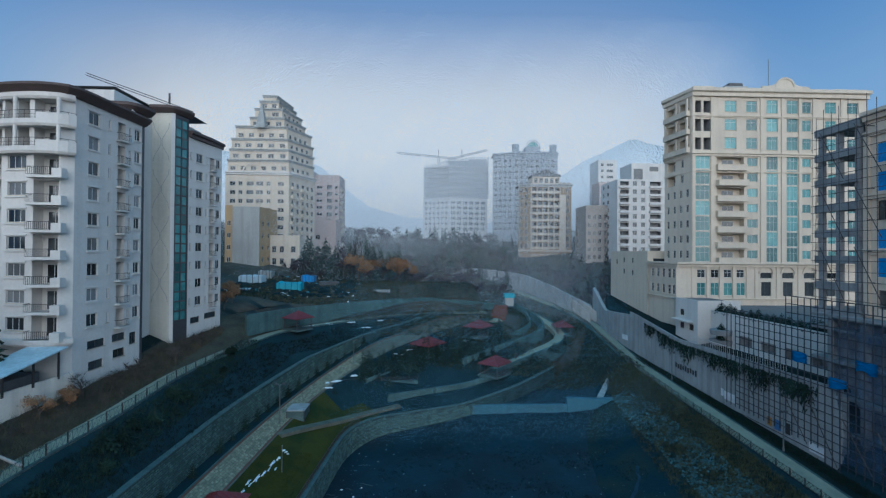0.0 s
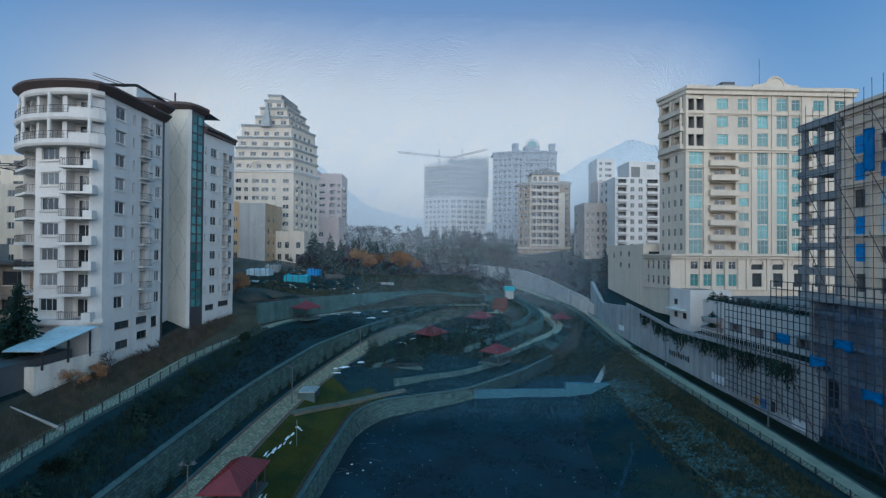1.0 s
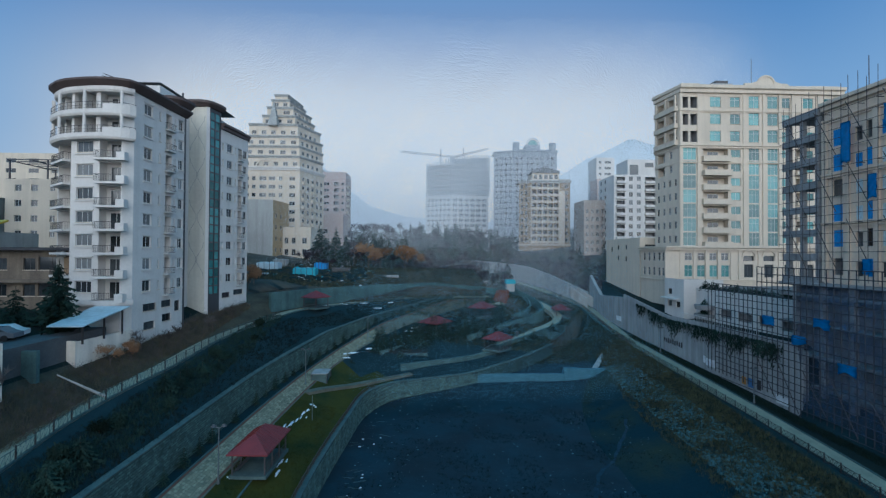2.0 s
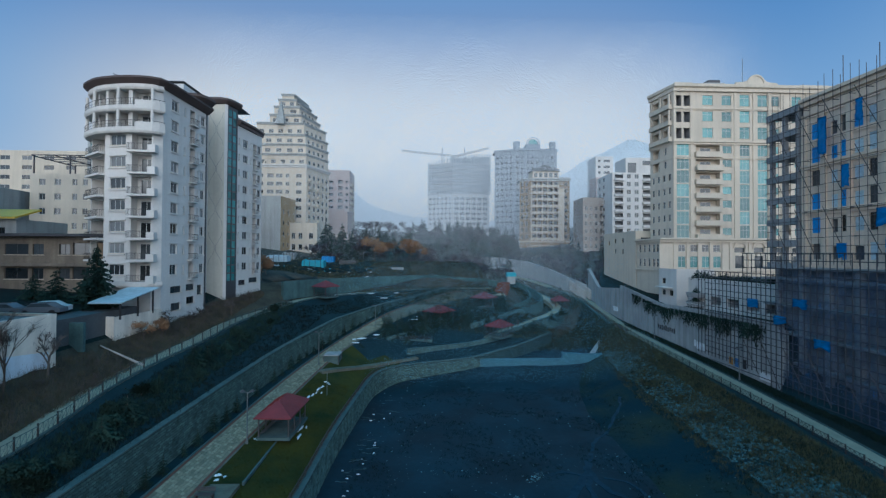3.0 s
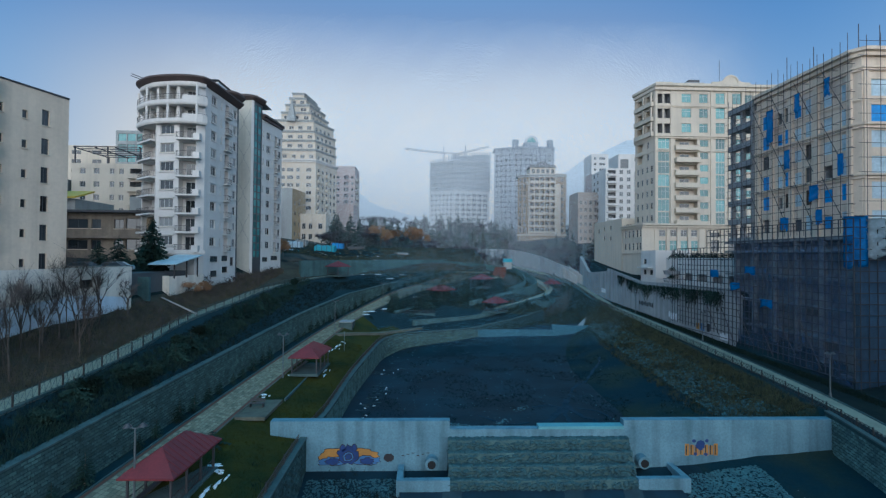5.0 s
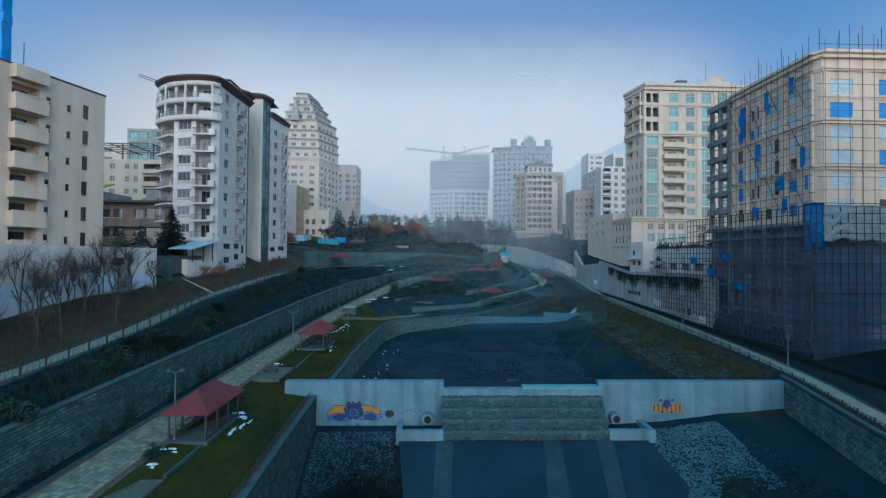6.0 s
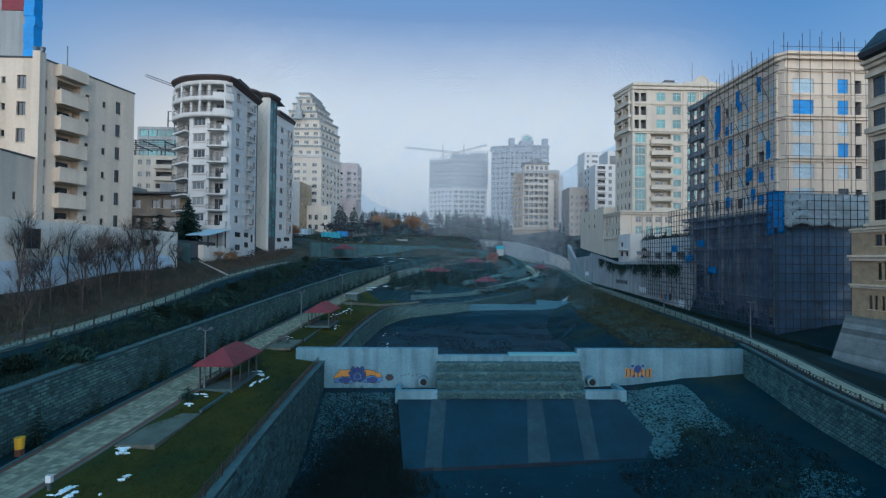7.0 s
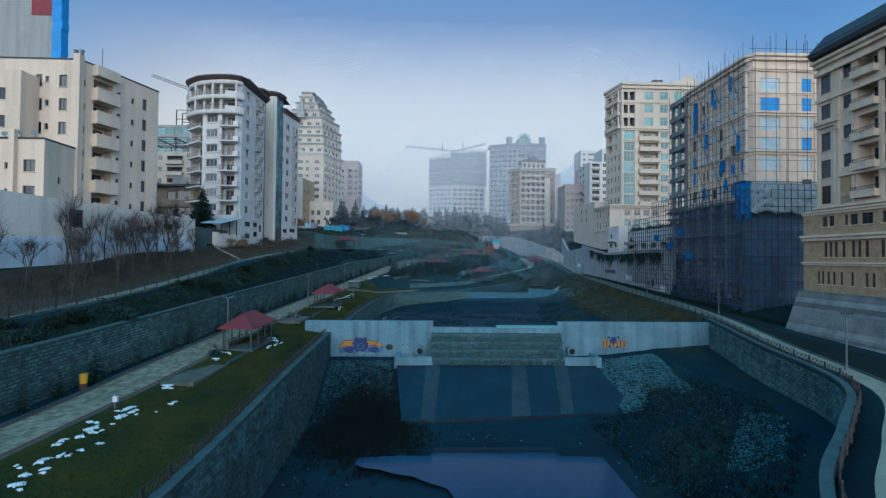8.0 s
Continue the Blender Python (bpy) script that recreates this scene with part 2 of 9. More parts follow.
BARK = material("bark", (0.12, 0.10, 0.085), 0.95, (0.07, 0.062, 0.055), 2.0, 0.5, 9.0, per_object=0.3, spec=0.1)
TWIG = material("bare_twigs", (0.105, 0.090, 0.084), 0.95, (0.060, 0.054, 0.052), 0.8, 0.5, 5.0, per_object=0.35, spec=0.1)
RUSTLEAF = material("rust_leaves", (0.30, 0.165, 0.090), 0.9, (0.20, 0.115, 0.065), 0.8, 0.5, 5.0, per_object=0.3, spec=0.1)
NEEDLE = material("dark_needles", (0.022, 0.042, 0.032), 0.9, (0.012, 0.026, 0.022), 1.0, 0.5, 6.0, per_object=0.35, spec=0.15)
# far conifers, paler than near needles: haze is put into the colour
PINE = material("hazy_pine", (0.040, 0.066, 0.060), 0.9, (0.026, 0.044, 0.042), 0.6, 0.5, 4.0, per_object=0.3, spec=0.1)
STRAW = material("dry_grass", (0.13, 0.115, 0.07), 0.95, (0.055, 0.055, 0.038), 0.8, 0.5, 6.0, spec=0.1)
PEBBLE = material("river_stone", (0.092, 0.150, 0.165), 0.85, (0.048, 0.086, 0.098), 1.2, 0.5, 8.0, per_object=0.4, spec=0.3)
GALV = material("galvanised_steel", (0.17, 0.20, 0.215), 0.5, (0.12, 0.14, 0.155), 1.0, 0.4, metal=0.7)
TANSTONE = material("tan_stone", (0.70, 0.56, 0.41), 0.8, (0.56, 0.45, 0.33), 0.2, 0.4, 3.0, 0.08, 14.0, streaks=0.25, spec=0.3, grain=0.14)
WARMSTONE = material("warm_rough_stone", (0.44, 0.30, 0.17), 0.9, (0.28, 0.20, 0.12), 1.2, 0.5, 7.0, 0.6, 5.0)
ROOFDARK = material("dark_slate_roof", (0.045, 0.047, 0.055), 0.7, (0.028, 0.03, 0.035), 0.6, 0.4)
# sparser side net, coloured lighter to carry more of that blue haze
SIDENET = material("worn_hazed_netting", (0.120, 0.215, 0.380), 0.8, (0.070, 0.130, 0.245), 0.25, 0.5, 6.0, 0.4, 3.0, streaks=0.3)
COBBLE = material("wet_cobble", (0.052, 0.115, 0.132), 0.7, (0.026, 0.062, 0.076), 1.2, 0.5, 8.0, per_object=0.4, spec=0.3)
# core wall colour with the blue of the haze put in
BLUECORE = material("hazed_core", (0.14, 0.19, 0.25), 0.8, (0.09, 0.13, 0.18), 0.2, 0.5, 3.0)
BLUESTONE = material("blue_grey_stone", (0.30, 0.33, 0.37), 0.8, (0.22, 0.25, 0.29), 0.2, 0.4, 3.0, streaks=0.2, grain=0.12)
GREYBROWN = material("grey_brown_stone", (0.36, 0.31, 0.27), 0.8, (0.27, 0.24, 0.22), 0.2, 0.4, 3.0, grain=0.12)
PAINTWHITE = material("white_masonry_paint", (0.80, 0.72, 0.61), 0.8, (0.66, 0.60, 0.52), 0.2, 0.4, 3.0, streaks=0.25, grain=0.10)
HOUSEBROWN = material("weathered_brown_render", (0.20, 0.165, 0.125), 0.9, (0.13, 0.11, 0.09), 0.3, 0.5, 5.0, streaks=0.35)
WETSAND = material("wet_silt", (0.016, 0.040, 0.062), 0.8, (0.009, 0.025, 0.042), 0.8, 0.5, 4.0, spec=0.2)
DARKTUBE = material("weathered_dark_tube", (0.022, 0.030, 0.045), 0.7, (0.035, 0.035, 0.040), 0.7, 0.4)
# grassy bank; second tone follows the blue-tinted mud
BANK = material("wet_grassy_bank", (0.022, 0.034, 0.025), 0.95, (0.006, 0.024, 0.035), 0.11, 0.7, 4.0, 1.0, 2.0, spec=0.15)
# blue veil over the dark middle distance, put into the fleck colour
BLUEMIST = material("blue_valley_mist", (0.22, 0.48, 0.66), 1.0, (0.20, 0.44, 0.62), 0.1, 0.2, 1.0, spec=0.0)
BINYELLOW = material("yellow_plastic", (0.62, 0.36, 0.02), 0.5, (0.5, 0.28, 0.02), 1.0, 0.3)
CARWHITE = material("white_car_paint", (0.70, 0.71, 0.72), 0.25, (0.62, 0.63, 0.64), 0.5, 0.2)
CARGREY = material("grey_car_paint", (0.16, 0.17, 0.19), 0.25, None, 0.5, 0.2)
RUBBER = material("rubber", (0.02, 0.02, 0.021), 0.85)
PAINT_ORANGE = material("orange_spray_paint", (0.40, 0.20, 0.04), 0.7)
PAINT_BLUE = material("blue_spray_paint", (0.015, 0.045, 0.17), 0.7)
PAINT_BLACK = material("black_spray_paint", (0.025, 0.025, 0.03), 0.7)
PAINT_SKY = material("pale_blue_spray_paint", (0.06, 0.16, 0.36), 0.7)
SIGNWHITE = material("white_sign", (0.70, 0.72, 0.74), 0.6)
TURQUOISE = material("turquoise_sheet", (0.06, 0.36, 0.45), 0.6, (0.04, 0.27, 0.36), 0.8, 0.4)


def see_through(m, least, most):
    """Let part of the light pass between a mesh's threads, more where it is worn."""
    n, l = m.node_tree.nodes, m.node_tree.links
    out, body = n["Material Output"], n["Principled BSDF"]
    clear_bsdf, mix = n.new("ShaderNodeBsdfTransparent"), n.new("ShaderNodeMixShader")
    geo, wear, span = n.new("ShaderNodeNewGeometry"), n.new("ShaderNodeTexNoise"), n.new("ShaderNodeMapRange")
    wear.inputs["Scale"].default_value, wear.inputs["Detail"].default_value = 0.35, 5
    span.inputs["From Min"].default_value, span.inputs["From Max"].default_value = 0.38, 0.66
    span.inputs["To Min"].default_value, span.inputs["To Max"].default_value = least, most
    l.new(geo.outputs["Position"], wear.inputs["Vector"])
    l.new(wear.outputs[0], span.inputs["Value"])
    l.new(span.outputs[0], mix.inputs[0])
    l.new(body.outputs[0], mix.inputs[1])
    l.new(clear_bsdf.outputs[0], mix.inputs[2])
    l.new(mix.outputs[0], out.inputs["Surface"])


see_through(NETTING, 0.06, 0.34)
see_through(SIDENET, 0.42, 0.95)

# ---- builders ----
def mesh_of(bm, name, mats):
    me = bpy.data.meshes.new(name)
    bm.to_mesh(me)
    bm.free()
    for m in mats if isinstance(mats, (list, tuple)) else [mats]:
        me.materials.append(m)
    return me


def part(name, bm, mat, parent=None, label="", m=None):
    ob = new(name, mesh_of(bm, name, mat))
    if m is not None:
        ob.matrix_basis = m
    if parent is not None:
        ob.parent = parent
        if parent.type == "EMPTY":
            ob.matrix_parent_inverse = parent.matrix_basis.inverted()
    if label:
        ob["label"] = label
    return ob


def thing(name, label, category, group="", kind="", m=None):
    ob = new(name)
    ob.empty_display_size = 0.5
    if m is not None:
        ob.matrix_basis = m
    return tagged(ob, label, category, group, kind)


def block(bm, x0, x1, y0, y1, z0, z1, mat=0):
    v = [bm.verts.new(p) for p in ((x0, y0, z0), (x1, y0, z0), (x1, y1, z0), (x0, y1, z0), (x0, y0, z1), (x1, y0, z1), (x1, y1, z1), (x0, y1, z1))]
    for f in ((3, 2, 1, 0), (4, 5, 6, 7), (0, 1, 5, 4), (1, 2, 6, 5), (2, 3, 7, 6), (3, 0, 4, 7)):
        bm.faces.new([v[i] for i in f]).material_index = mat
    return bm


def box(x0, x1, y0, y1, z0, z1):
    return block(bmesh.new(), x0, x1, y0, y1, z0, z1)


def along(line, count):
    """count points evenly along a polyline."""
    pts = [Vector(p) for p in line]
    cum = [0.0]
    for a, b in zip(pts, pts[1:]):
        cum.append(cum[-1] + (b - a).length)
    out = []
    for i in range(count):
        s = cum[-1] * i / (count - 1)
        k = max(j for j in range(len(cum)) if cum[j] <= s + 1e-9)
        k = min(k, len(pts) - 2)
        out.append(pts[k].lerp(pts[k + 1], (s - cum[k]) / max(cum[k + 1] - cum[k], 1e-9)))
    return out


def curve_pts(line, step=1.0):
    """A polyline rounded by Catmull-Rom, resampled evenly."""
    p = [Vector(q) for q in line]
    p = [p[0] * 2 - p[1]] + p + [p[-1] * 2 - p[-2]]
    out = []
    for i in range(1, len(p) - 2):
        for j in range(8):
            t = j / 8
            out.append(0.5 * (2 * p[i] + (p[i + 1] - p[i - 1]) * t + (2 * p[i - 1] - 5 * p[i] + 4 * p[i + 1] - p[i + 2]) * t * t + (3 * p[i] - p[i - 1] - 3 * p[i + 1] + p[i + 2]) * t ** 3))
    out.append(p[-2])
    total = sum((b - a).length for a, b in zip(out, out[1:]))
    return along(out, max(3, int(total / step) + 1))


def offset(pts, d, dz=0.0):
    """The line moved sideways in plan: d to its right hand as it runs."""
    out = []
    for i, p in enumerate(pts):
        a, b = pts[max(i - 1, 0)], pts[min(i + 1, len(pts) - 1)]
        t = Vector((b.x - a.x, b.y - a.y, 0)).normalized()
        out.append(p + Vector((t.y * d, -t.x * d, dz)))
    return out


def sweep(bm, rows, mat=0, closed=True):
    """Skin through rows of equally many points, rows running along the sweep; ends capped."""
    vs = [[bm.verts.new(p) for p in r] for r in rows]
    n = len(rows[0])
    for a, b in zip(vs, vs[1:]):
        for j in range(n if closed else n - 1):
            k = (j + 1) % n
            bm.faces.new((a[j], a[k], b[k], b[j])).material_index = mat
    if closed:
        bm.faces.new(vs[0][::-1]).material_index = mat
        bm.faces.new(vs[-1]).material_index = mat
    return bm


def slab_along(pts_l, pts_r, thick):
    """A paved strip between two edges, with its depth."""
    bm = bmesh.new()
    dz = Vector((0, 0, thick))
    sweep(bm, [(l, r, r - dz, l - dz) for l, r in zip(pts_l, pts_r)])
    bmesh.ops.recalc_face_normals(bm, faces=bm.faces)
    return bm


def wall_along(pts, tops, thick, foot=0.6):
    """A wall that follows pts in plan, its face on the line, thick to the left hand, from foot below the line to the tops."""
    bm = bmesh.new()
    back = offset(pts, -thick)
    rows = []
    for p, q, z in zip(pts, back, tops):
        rows.append(((p.x, p.y, p.z - foot), (p.x, p.y, z), (q.x, q.y, z), (q.x, q.y, p.z - foot)))
    sweep(bm, rows)
    bmesh.ops.recalc_face_normals(bm, faces=bm.faces)
    return bm


def interp(tab, y):
    return float(np.interp(y, [p[0] for p in tab], [p[1] for p in tab]))


# ---- the ground and its lines ----
Z_PROM = [(-60, 0.8), (-40, 0.8), (-4, 1.25), (9.5, 1.65), (29, 2.6), (52, 3.4), (68, 4.6), (84, 6.3), (92, 8.0), (98, 9.8), (105, 11.2), (108, 12.3), (112, 13.9), (140, 15.5)]


def prom(line):
    return [(x, y, interp(Z_PROM, y)) for x, y in line]


FENCE_R = curve_pts([(-35.5, -60, 3.5), (-35.3, -4, 6.5), (-34.3, 8, 7.3), (-33.8, 24, 8.8), (-35.0, 35, 10.0), (-34.8, 43, 10.9), (-33.7, 52, 11.8), (-33.7, 65, 12.7), (-31.2, 79, 13.5), (-28.0, 91, 14.1), (-19.3, 101, 14.4), (-8, 110, 14.7), (4, 115, 14.8), (16, 117, 14.8)], 1.5)
FENCE_L = offset(FENCE_R, -2.6)
WALL_FOOT = curve_pts(prom([(-29.6, -60), (-29.6, -12), (-29.8, 5), (-29.0, 25), (-28.5, 40), (-28.0, 53), (-26.6, 65), (-24.2, 76), (-20.2, 88), (-13.2, 100), (-5.5, 108), (2, 113.5), (13, 119.0)]), 1.5)
WALL_TOPS = [p.z + interp([(-60, 4.0), (60, 4.2), (85, 3.9), (92, 3.0), (100, 1.8), (108, 0.9), (119, 0.4)], p.y) for p in WALL_FOOT]
PROM_L = curve_pts(prom([(-28.1, -60), (-28.1, -12), (-28.6, 2), (-27.8, 24), (-27.2, 38), (-26.4, 53), (-24.9, 65), (-22.7, 76), (-18.8, 88), (-12.0, 99), (-4.5, 106.5), (3.5, 112), (14, 117)]), 1.5)
PROM_R = curve_pts(prom([(-23.8, -60), (-23.8, -12), (-23.7, 2), (-23.3, 24), (-22.7, 40), (-21.8, 54), (-20.4, 67), (-18.6, 76), (-15.0, 86.5), (-8.5, 95.5), (-2.0, 102.0), (5.5, 107.8), (15.5, 113)]), 1.5)
BASIN_TOP = curve_pts([(-14.7, -60, 0.0), (-14.7, -18, 0.1), (-15.2, 2.5, 0.7), (-15.5, 22.5, 1.2), (-14.8, 30, 1.5), (-14.5, 45, 1.8), (-13.6, 59, 2.0), (-12.3, 70.5, 2.2), (-8.5, 75.5, 2.5), (-2.5, 78.0, 2.6), (6, 81.0, 2.8), (12, 84.5, 3.4), (19, 90.0, 4.0), (28, 99, 5.0)], 1.5)
BASIN_FLOOR = [(-60, -7.6), (8, -7.2), (11, -6.9), (15, -5.6), (19, -3.0), (22.4, -2.0), (23.4, -1.6), (60, -1.6), (72, -1.4), (82, 1.0), (100, 2.5)]
ROAD_L = curve_pts([(8, -34, 1.2), (16.5, -21.5, 1.5), (24.3, -14, 1.6), (32.4, -5.3, 1.9), (35.4, 8, 2.5), (39.4, 23.5, 3.2), (41.0, 37, 3.9), (42.1, 50, 4.4), (42.7, 66, 5.2), (43.2, 83, 6.0), (44.2, 99, 6.7), (46, 118, 8.3), (46, 135, 10.5), (38, 160, 14), (32, 176, 15.6), (23.5, 190, 17.4), (10, 205, 19.4)], 1.5)
ROAD_R = offset(ROAD_L, 3.4)
from mathutils.bvhtree import BVHTree

# the ground: one sheet lofted between the lines of the site
N = 120


def lift(pts, dz=0.0, dx=0.0):
    return [Vector((p.x + dx, p.y, p.z + dz)) for p in pts]


def rough(pts, amp, scale=0.15):
    return [p + Vector((0, 0, amp * noise.noise(p * scale))) for p in pts]


def blend(a, b, k, z=None):
    out = [p.lerp(q, k) for p, q in zip(a, b)]
    if z:
        for p in out:
            p.z = z(p)
    return out


def basin_z(p):
    return interp(BASIN_FLOOR, p.y) + 0.25 * noise.noise(p * 0.2) + 0.1 * noise.noise(p * 0.7)


def at_y(line, ys):
    """The line's points at given y."""
    q = sorted(line, key=lambda p: p.y)
    yy = [p.y for p in q]
    return [Vector((float(np.interp(y, yy, [p.x for p in q])), y, float(np.interp(y, yy, [p.z for p in q])))) for y in ys]


def field_z(x, y):
    """The rough field above the terrace wall."""
    return interp([(80, 17.0), (100, 18.2), (108, 18.6), (112, 19.7), (116, 20.9), (125, 21.8), (150, 23)], y) + 0.3 * noise.noise(Vector((x, y, 0)) * 0.2)


# heights at the head of the valley: old basin, bridge road, bank and woods
HEAD = [Vector(p) for p in ((16, 117, 14.6), (15, 111, 12.6), (21, 110, 7.0), (28, 99, 2.6), (34, 108, 4.2), (40, 118, 6.5), (45, 128, 9.3), (49, 128, 9.6), (46, 137, 10.6), (41, 155, 13.4), (35, 172, 15.0), (26, 190, 17.0), (12, 205, 19.2), (30, 128, 10.5), (23.5, 127, 16.0), (20, 122, 15.8), (17, 113, 13.4), (18, 135, 15.5), (33, 145, 12.5), (25, 160, 15.0), (10, 150, 18), (4, 122, 19.0), (-12, 117, 20.6), (-20, 135, 22.5), (0, 165, 22), (48, 150, 18), (48, 165, 20), (40, 185, 21.5), (60, 140, 20), (70, 170, 24), (30, 215, 24), (60, 215, 27))]


HEAD_ROAD = [p for p in offset(ROAD_L, 1.7) if p.y > 112]


def head_height(x, y):
    p = Vector((x, y, 0))
    top = bot = 0.0
    for c in HEAD:
        w = 1.0 / ((c.x - x) ** 2 + (c.y - y) ** 2 + 22.0) ** 1.8
        top, bot = top + w * c.z, bot + w
    near = top / bot
    wide = interp([(120, 20), (150, 21), (200, 25), (300, 38), (520, 50), (1500, 60)], y) + max(0.0, abs(x - 20) - 25) * 0.08
    k = min(1.0, max(0.0, (y - 180) / 50, (abs(x - 18) - 42) / 20))
    road_d, road_z = min((math.hypot(c.x - x, c.y - y), c.z) for c in HEAD_ROAD)
    near = min(near, road_z - 0.5 + max(0.0, road_d - 7.0) * 0.35)
    return near * (1 - k) + wide * k + (0.5 + 2.5 * k) * noise.noise(p * (0.06 - 0.04 * k))


def ground_sheet():
    fl, fr = along(FENCE_L, N), along(FENCE_R, N)
    wt = along([(p.x, p.y, z - 0.15) for p, z in zip(offset(WALL_FOOT, -0.4), WALL_TOPS)], N)
    wf = along(WALL_FOOT, N)
    pl, pr = along(PROM_L, N), along(PROM_R, N)
    bt = along(BASIN_TOP, N)
    ys = [p.y + 29 * max(0.0, (p.y - 70) / 29.0) ** 1.6 for p in bt]
    bf = [Vector((p.x + 0.3, p.y, interp(BASIN_FLOOR, p.y))) for p in bt]
    rl, rr = at_y(ROAD_L, ys), at_y(ROAD_R, ys)
    lp = [p.lerp(b, interp([(60, 0.5), (84, 0.6), (90, 0.62)], b.y)) + Vector((0, 0, interp([(60, 0.0), (84, -0.6), (90, -1.0)], b.y))) for p, b in zip(pr, bt)]
    lp2 = [p.lerp(b, 0.9) for p, b in zip(lp, bt)]
    wall_in = [Vector((p.x - 0.25, p.y, p.z + interp([(-60, -2.9), (20, -3.6), (23.2, -3.6), (24.5, 0.0)], p.y))) for p in rl]
    bank = [b.lerp(r, interp([(-60, 0.62), (5, 0.66), (22, 0.74), (25, 0.68), (60, 0.66), (80, 0.72)], r.y)) for b, r in zip(bf, wall_in)]
    for p in bank:
        p.z = basin_z(p) + 0.4
    mid1, mid2, mid3 = (blend(bf, bank, k, basin_z) for k in (0.25, 0.5, 0.75))
    slope1, slope2 = rough(blend(bank, wall_in, 0.35), 0.5), rough(blend(bank, wall_in, 0.7), 0.5)
    hill = [Vector((-41.3 + max(0, p.y - 84) * 0.55, p.y + max(0, p.y - 80) * 0.12, interp([(-60, 8), (2, 10.3), (8, 10.8), (12.5, 11.1), (17, 12.0), (22, 12.8), (30, 13.6), (46, 13.8), (64, 14.7), (83, 17.6), (95, 18.5), (110, 19)], p.y))) for p in fl]
    hill1 = rough(blend(hill, fl, 0.4), 0.8, 0.3)
    hill2 = rough(blend(hill, fl, 0.75), 0.6, 0.3)
    # level foot of the terrace wall and the field behind it
    fl2 = along(offset(FENCE_L, -1.0), N)
    back = along(offset(FENCE_L, -2.1), N)
    for i in range(N):
        k = min(1.0, max(0.0, (fl[i].y - 80) / 8))
        hill2[i] = hill2[i].lerp(Vector((back[i].x, back[i].y, interp([(80, 16.6), (95, 17.6), (108, 17.9), (119, 17.7)], fl[i].y))), k)
        hill1[i] = hill1[i].lerp(Vector((back[i].x - 3, back[i].y + 5, field_z(back[i].x - 3, back[i].y + 5))), k)
        hill[i].z = hill[i].z * (1 - k) + field_z(hill[i].x, hill[i].y) * k
        fl2[i] = fl[i].lerp(hill2[i], 0.1).lerp(fl2[i], k)
    fr2, fr3 = rough(blend(fr, wt, 0.35), 0.5, 0.3), rough(blend(fr, wt, 0.7), 0.5, 0.3)
    up = [Vector((p.x - 5, p.y + (5 if p.y > 85 else 0), interp([(-60, 14), (30, 16.5), (60, 18.0), (86, 18.5), (100, 20), (130, 21.5)], p.y))) for p in hill]
    up2 = [Vector((p.x - 25, p.y + 4, p.z + 1.5)) for p in up]
    far = [Vector((-900, -300 + 1100 * i / (N - 1), 60)) for i in range(N)]
    wb = [Vector((max(p.x + 1.2, interp([(-60, 43.5), (17.5, 43.5), (19, 48.6), (51, 48.6), (52.5, 49.2)], p.y)), p.y, p.z + 0.1)) for p in rr]
    wtop = [Vector((max(p.x + 0.6, 49.2), p.y, interp([(-60, 1.8), (0, 2.4), (17, 2.9), (19, 3.4), (34, 3.6), (40, 5.0), (52, 6.5), (56, 13), (86, 12.7), (105, 15), (140, 20)], p.y))) for p in wb]
    terr = [Vector((wp.x + 9, wp.y, wp.z + 1.5)) for wp in wtop]
    farr = [Vector((900, -300 + 1100 * i / (N - 1), 70)) for i in range(N)]
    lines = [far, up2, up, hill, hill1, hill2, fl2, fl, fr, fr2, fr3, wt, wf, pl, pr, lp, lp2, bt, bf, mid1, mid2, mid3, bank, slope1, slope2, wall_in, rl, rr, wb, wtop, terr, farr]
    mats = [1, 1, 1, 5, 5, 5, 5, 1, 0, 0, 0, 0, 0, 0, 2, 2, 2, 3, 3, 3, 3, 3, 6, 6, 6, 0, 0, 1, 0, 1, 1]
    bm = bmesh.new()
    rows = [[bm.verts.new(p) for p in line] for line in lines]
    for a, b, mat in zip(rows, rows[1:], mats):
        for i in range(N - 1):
            # beyond y 92 the land takes the haze-lightened colour
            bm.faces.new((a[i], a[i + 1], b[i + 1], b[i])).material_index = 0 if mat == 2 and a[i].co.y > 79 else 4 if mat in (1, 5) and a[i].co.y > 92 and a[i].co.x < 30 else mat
    # the valley's head and the land behind the eye
    ends = [r[-1] for r in rows]
    for y, widen, steps in ((150, 1.25, 6), (200, 1.6, 7), (300, 2.2, 4), (520, 3.2, 1), (1500, 6, 1)):
        goal = []
        for v in rows:
            x0 = v[-1].co.x
            side = abs(x0) > 800
            goal.append(Vector((x0 * (1 if y < 800 else 1.5) if side else max(-900.0, min(900.0, x0 * widen)), max(y, 805) if side else y, 0)))
        start = [v.co.copy() for v in ends]
        for k in range(1, steps + 1):
            nxt = []
            for p, q in zip(start, goal):
                c = p.lerp(q, k / steps)
                c.z = head_height(c.x, c.y)
                nxt.append(bm.verts.new(c))
            for i in range(len(ends) - 1):
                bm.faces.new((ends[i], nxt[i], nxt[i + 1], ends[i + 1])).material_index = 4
            ends = nxt
    first = [r[0] for r in rows]
    for y, z in ((-120, 4), (-1500, 12)):
        nxt = [bm.verts.new((v.co.x, y if abs(v.co.x) < 800 else y - 300, z)) for v in first]
        for i in range(len(first) - 1):
            bm.faces.new((first[i], first[i + 1], nxt[i + 1], nxt[i])).material_index = 1
        first = nxt
    bmesh.ops.recalc_face_normals(bm, faces=bm.faces)
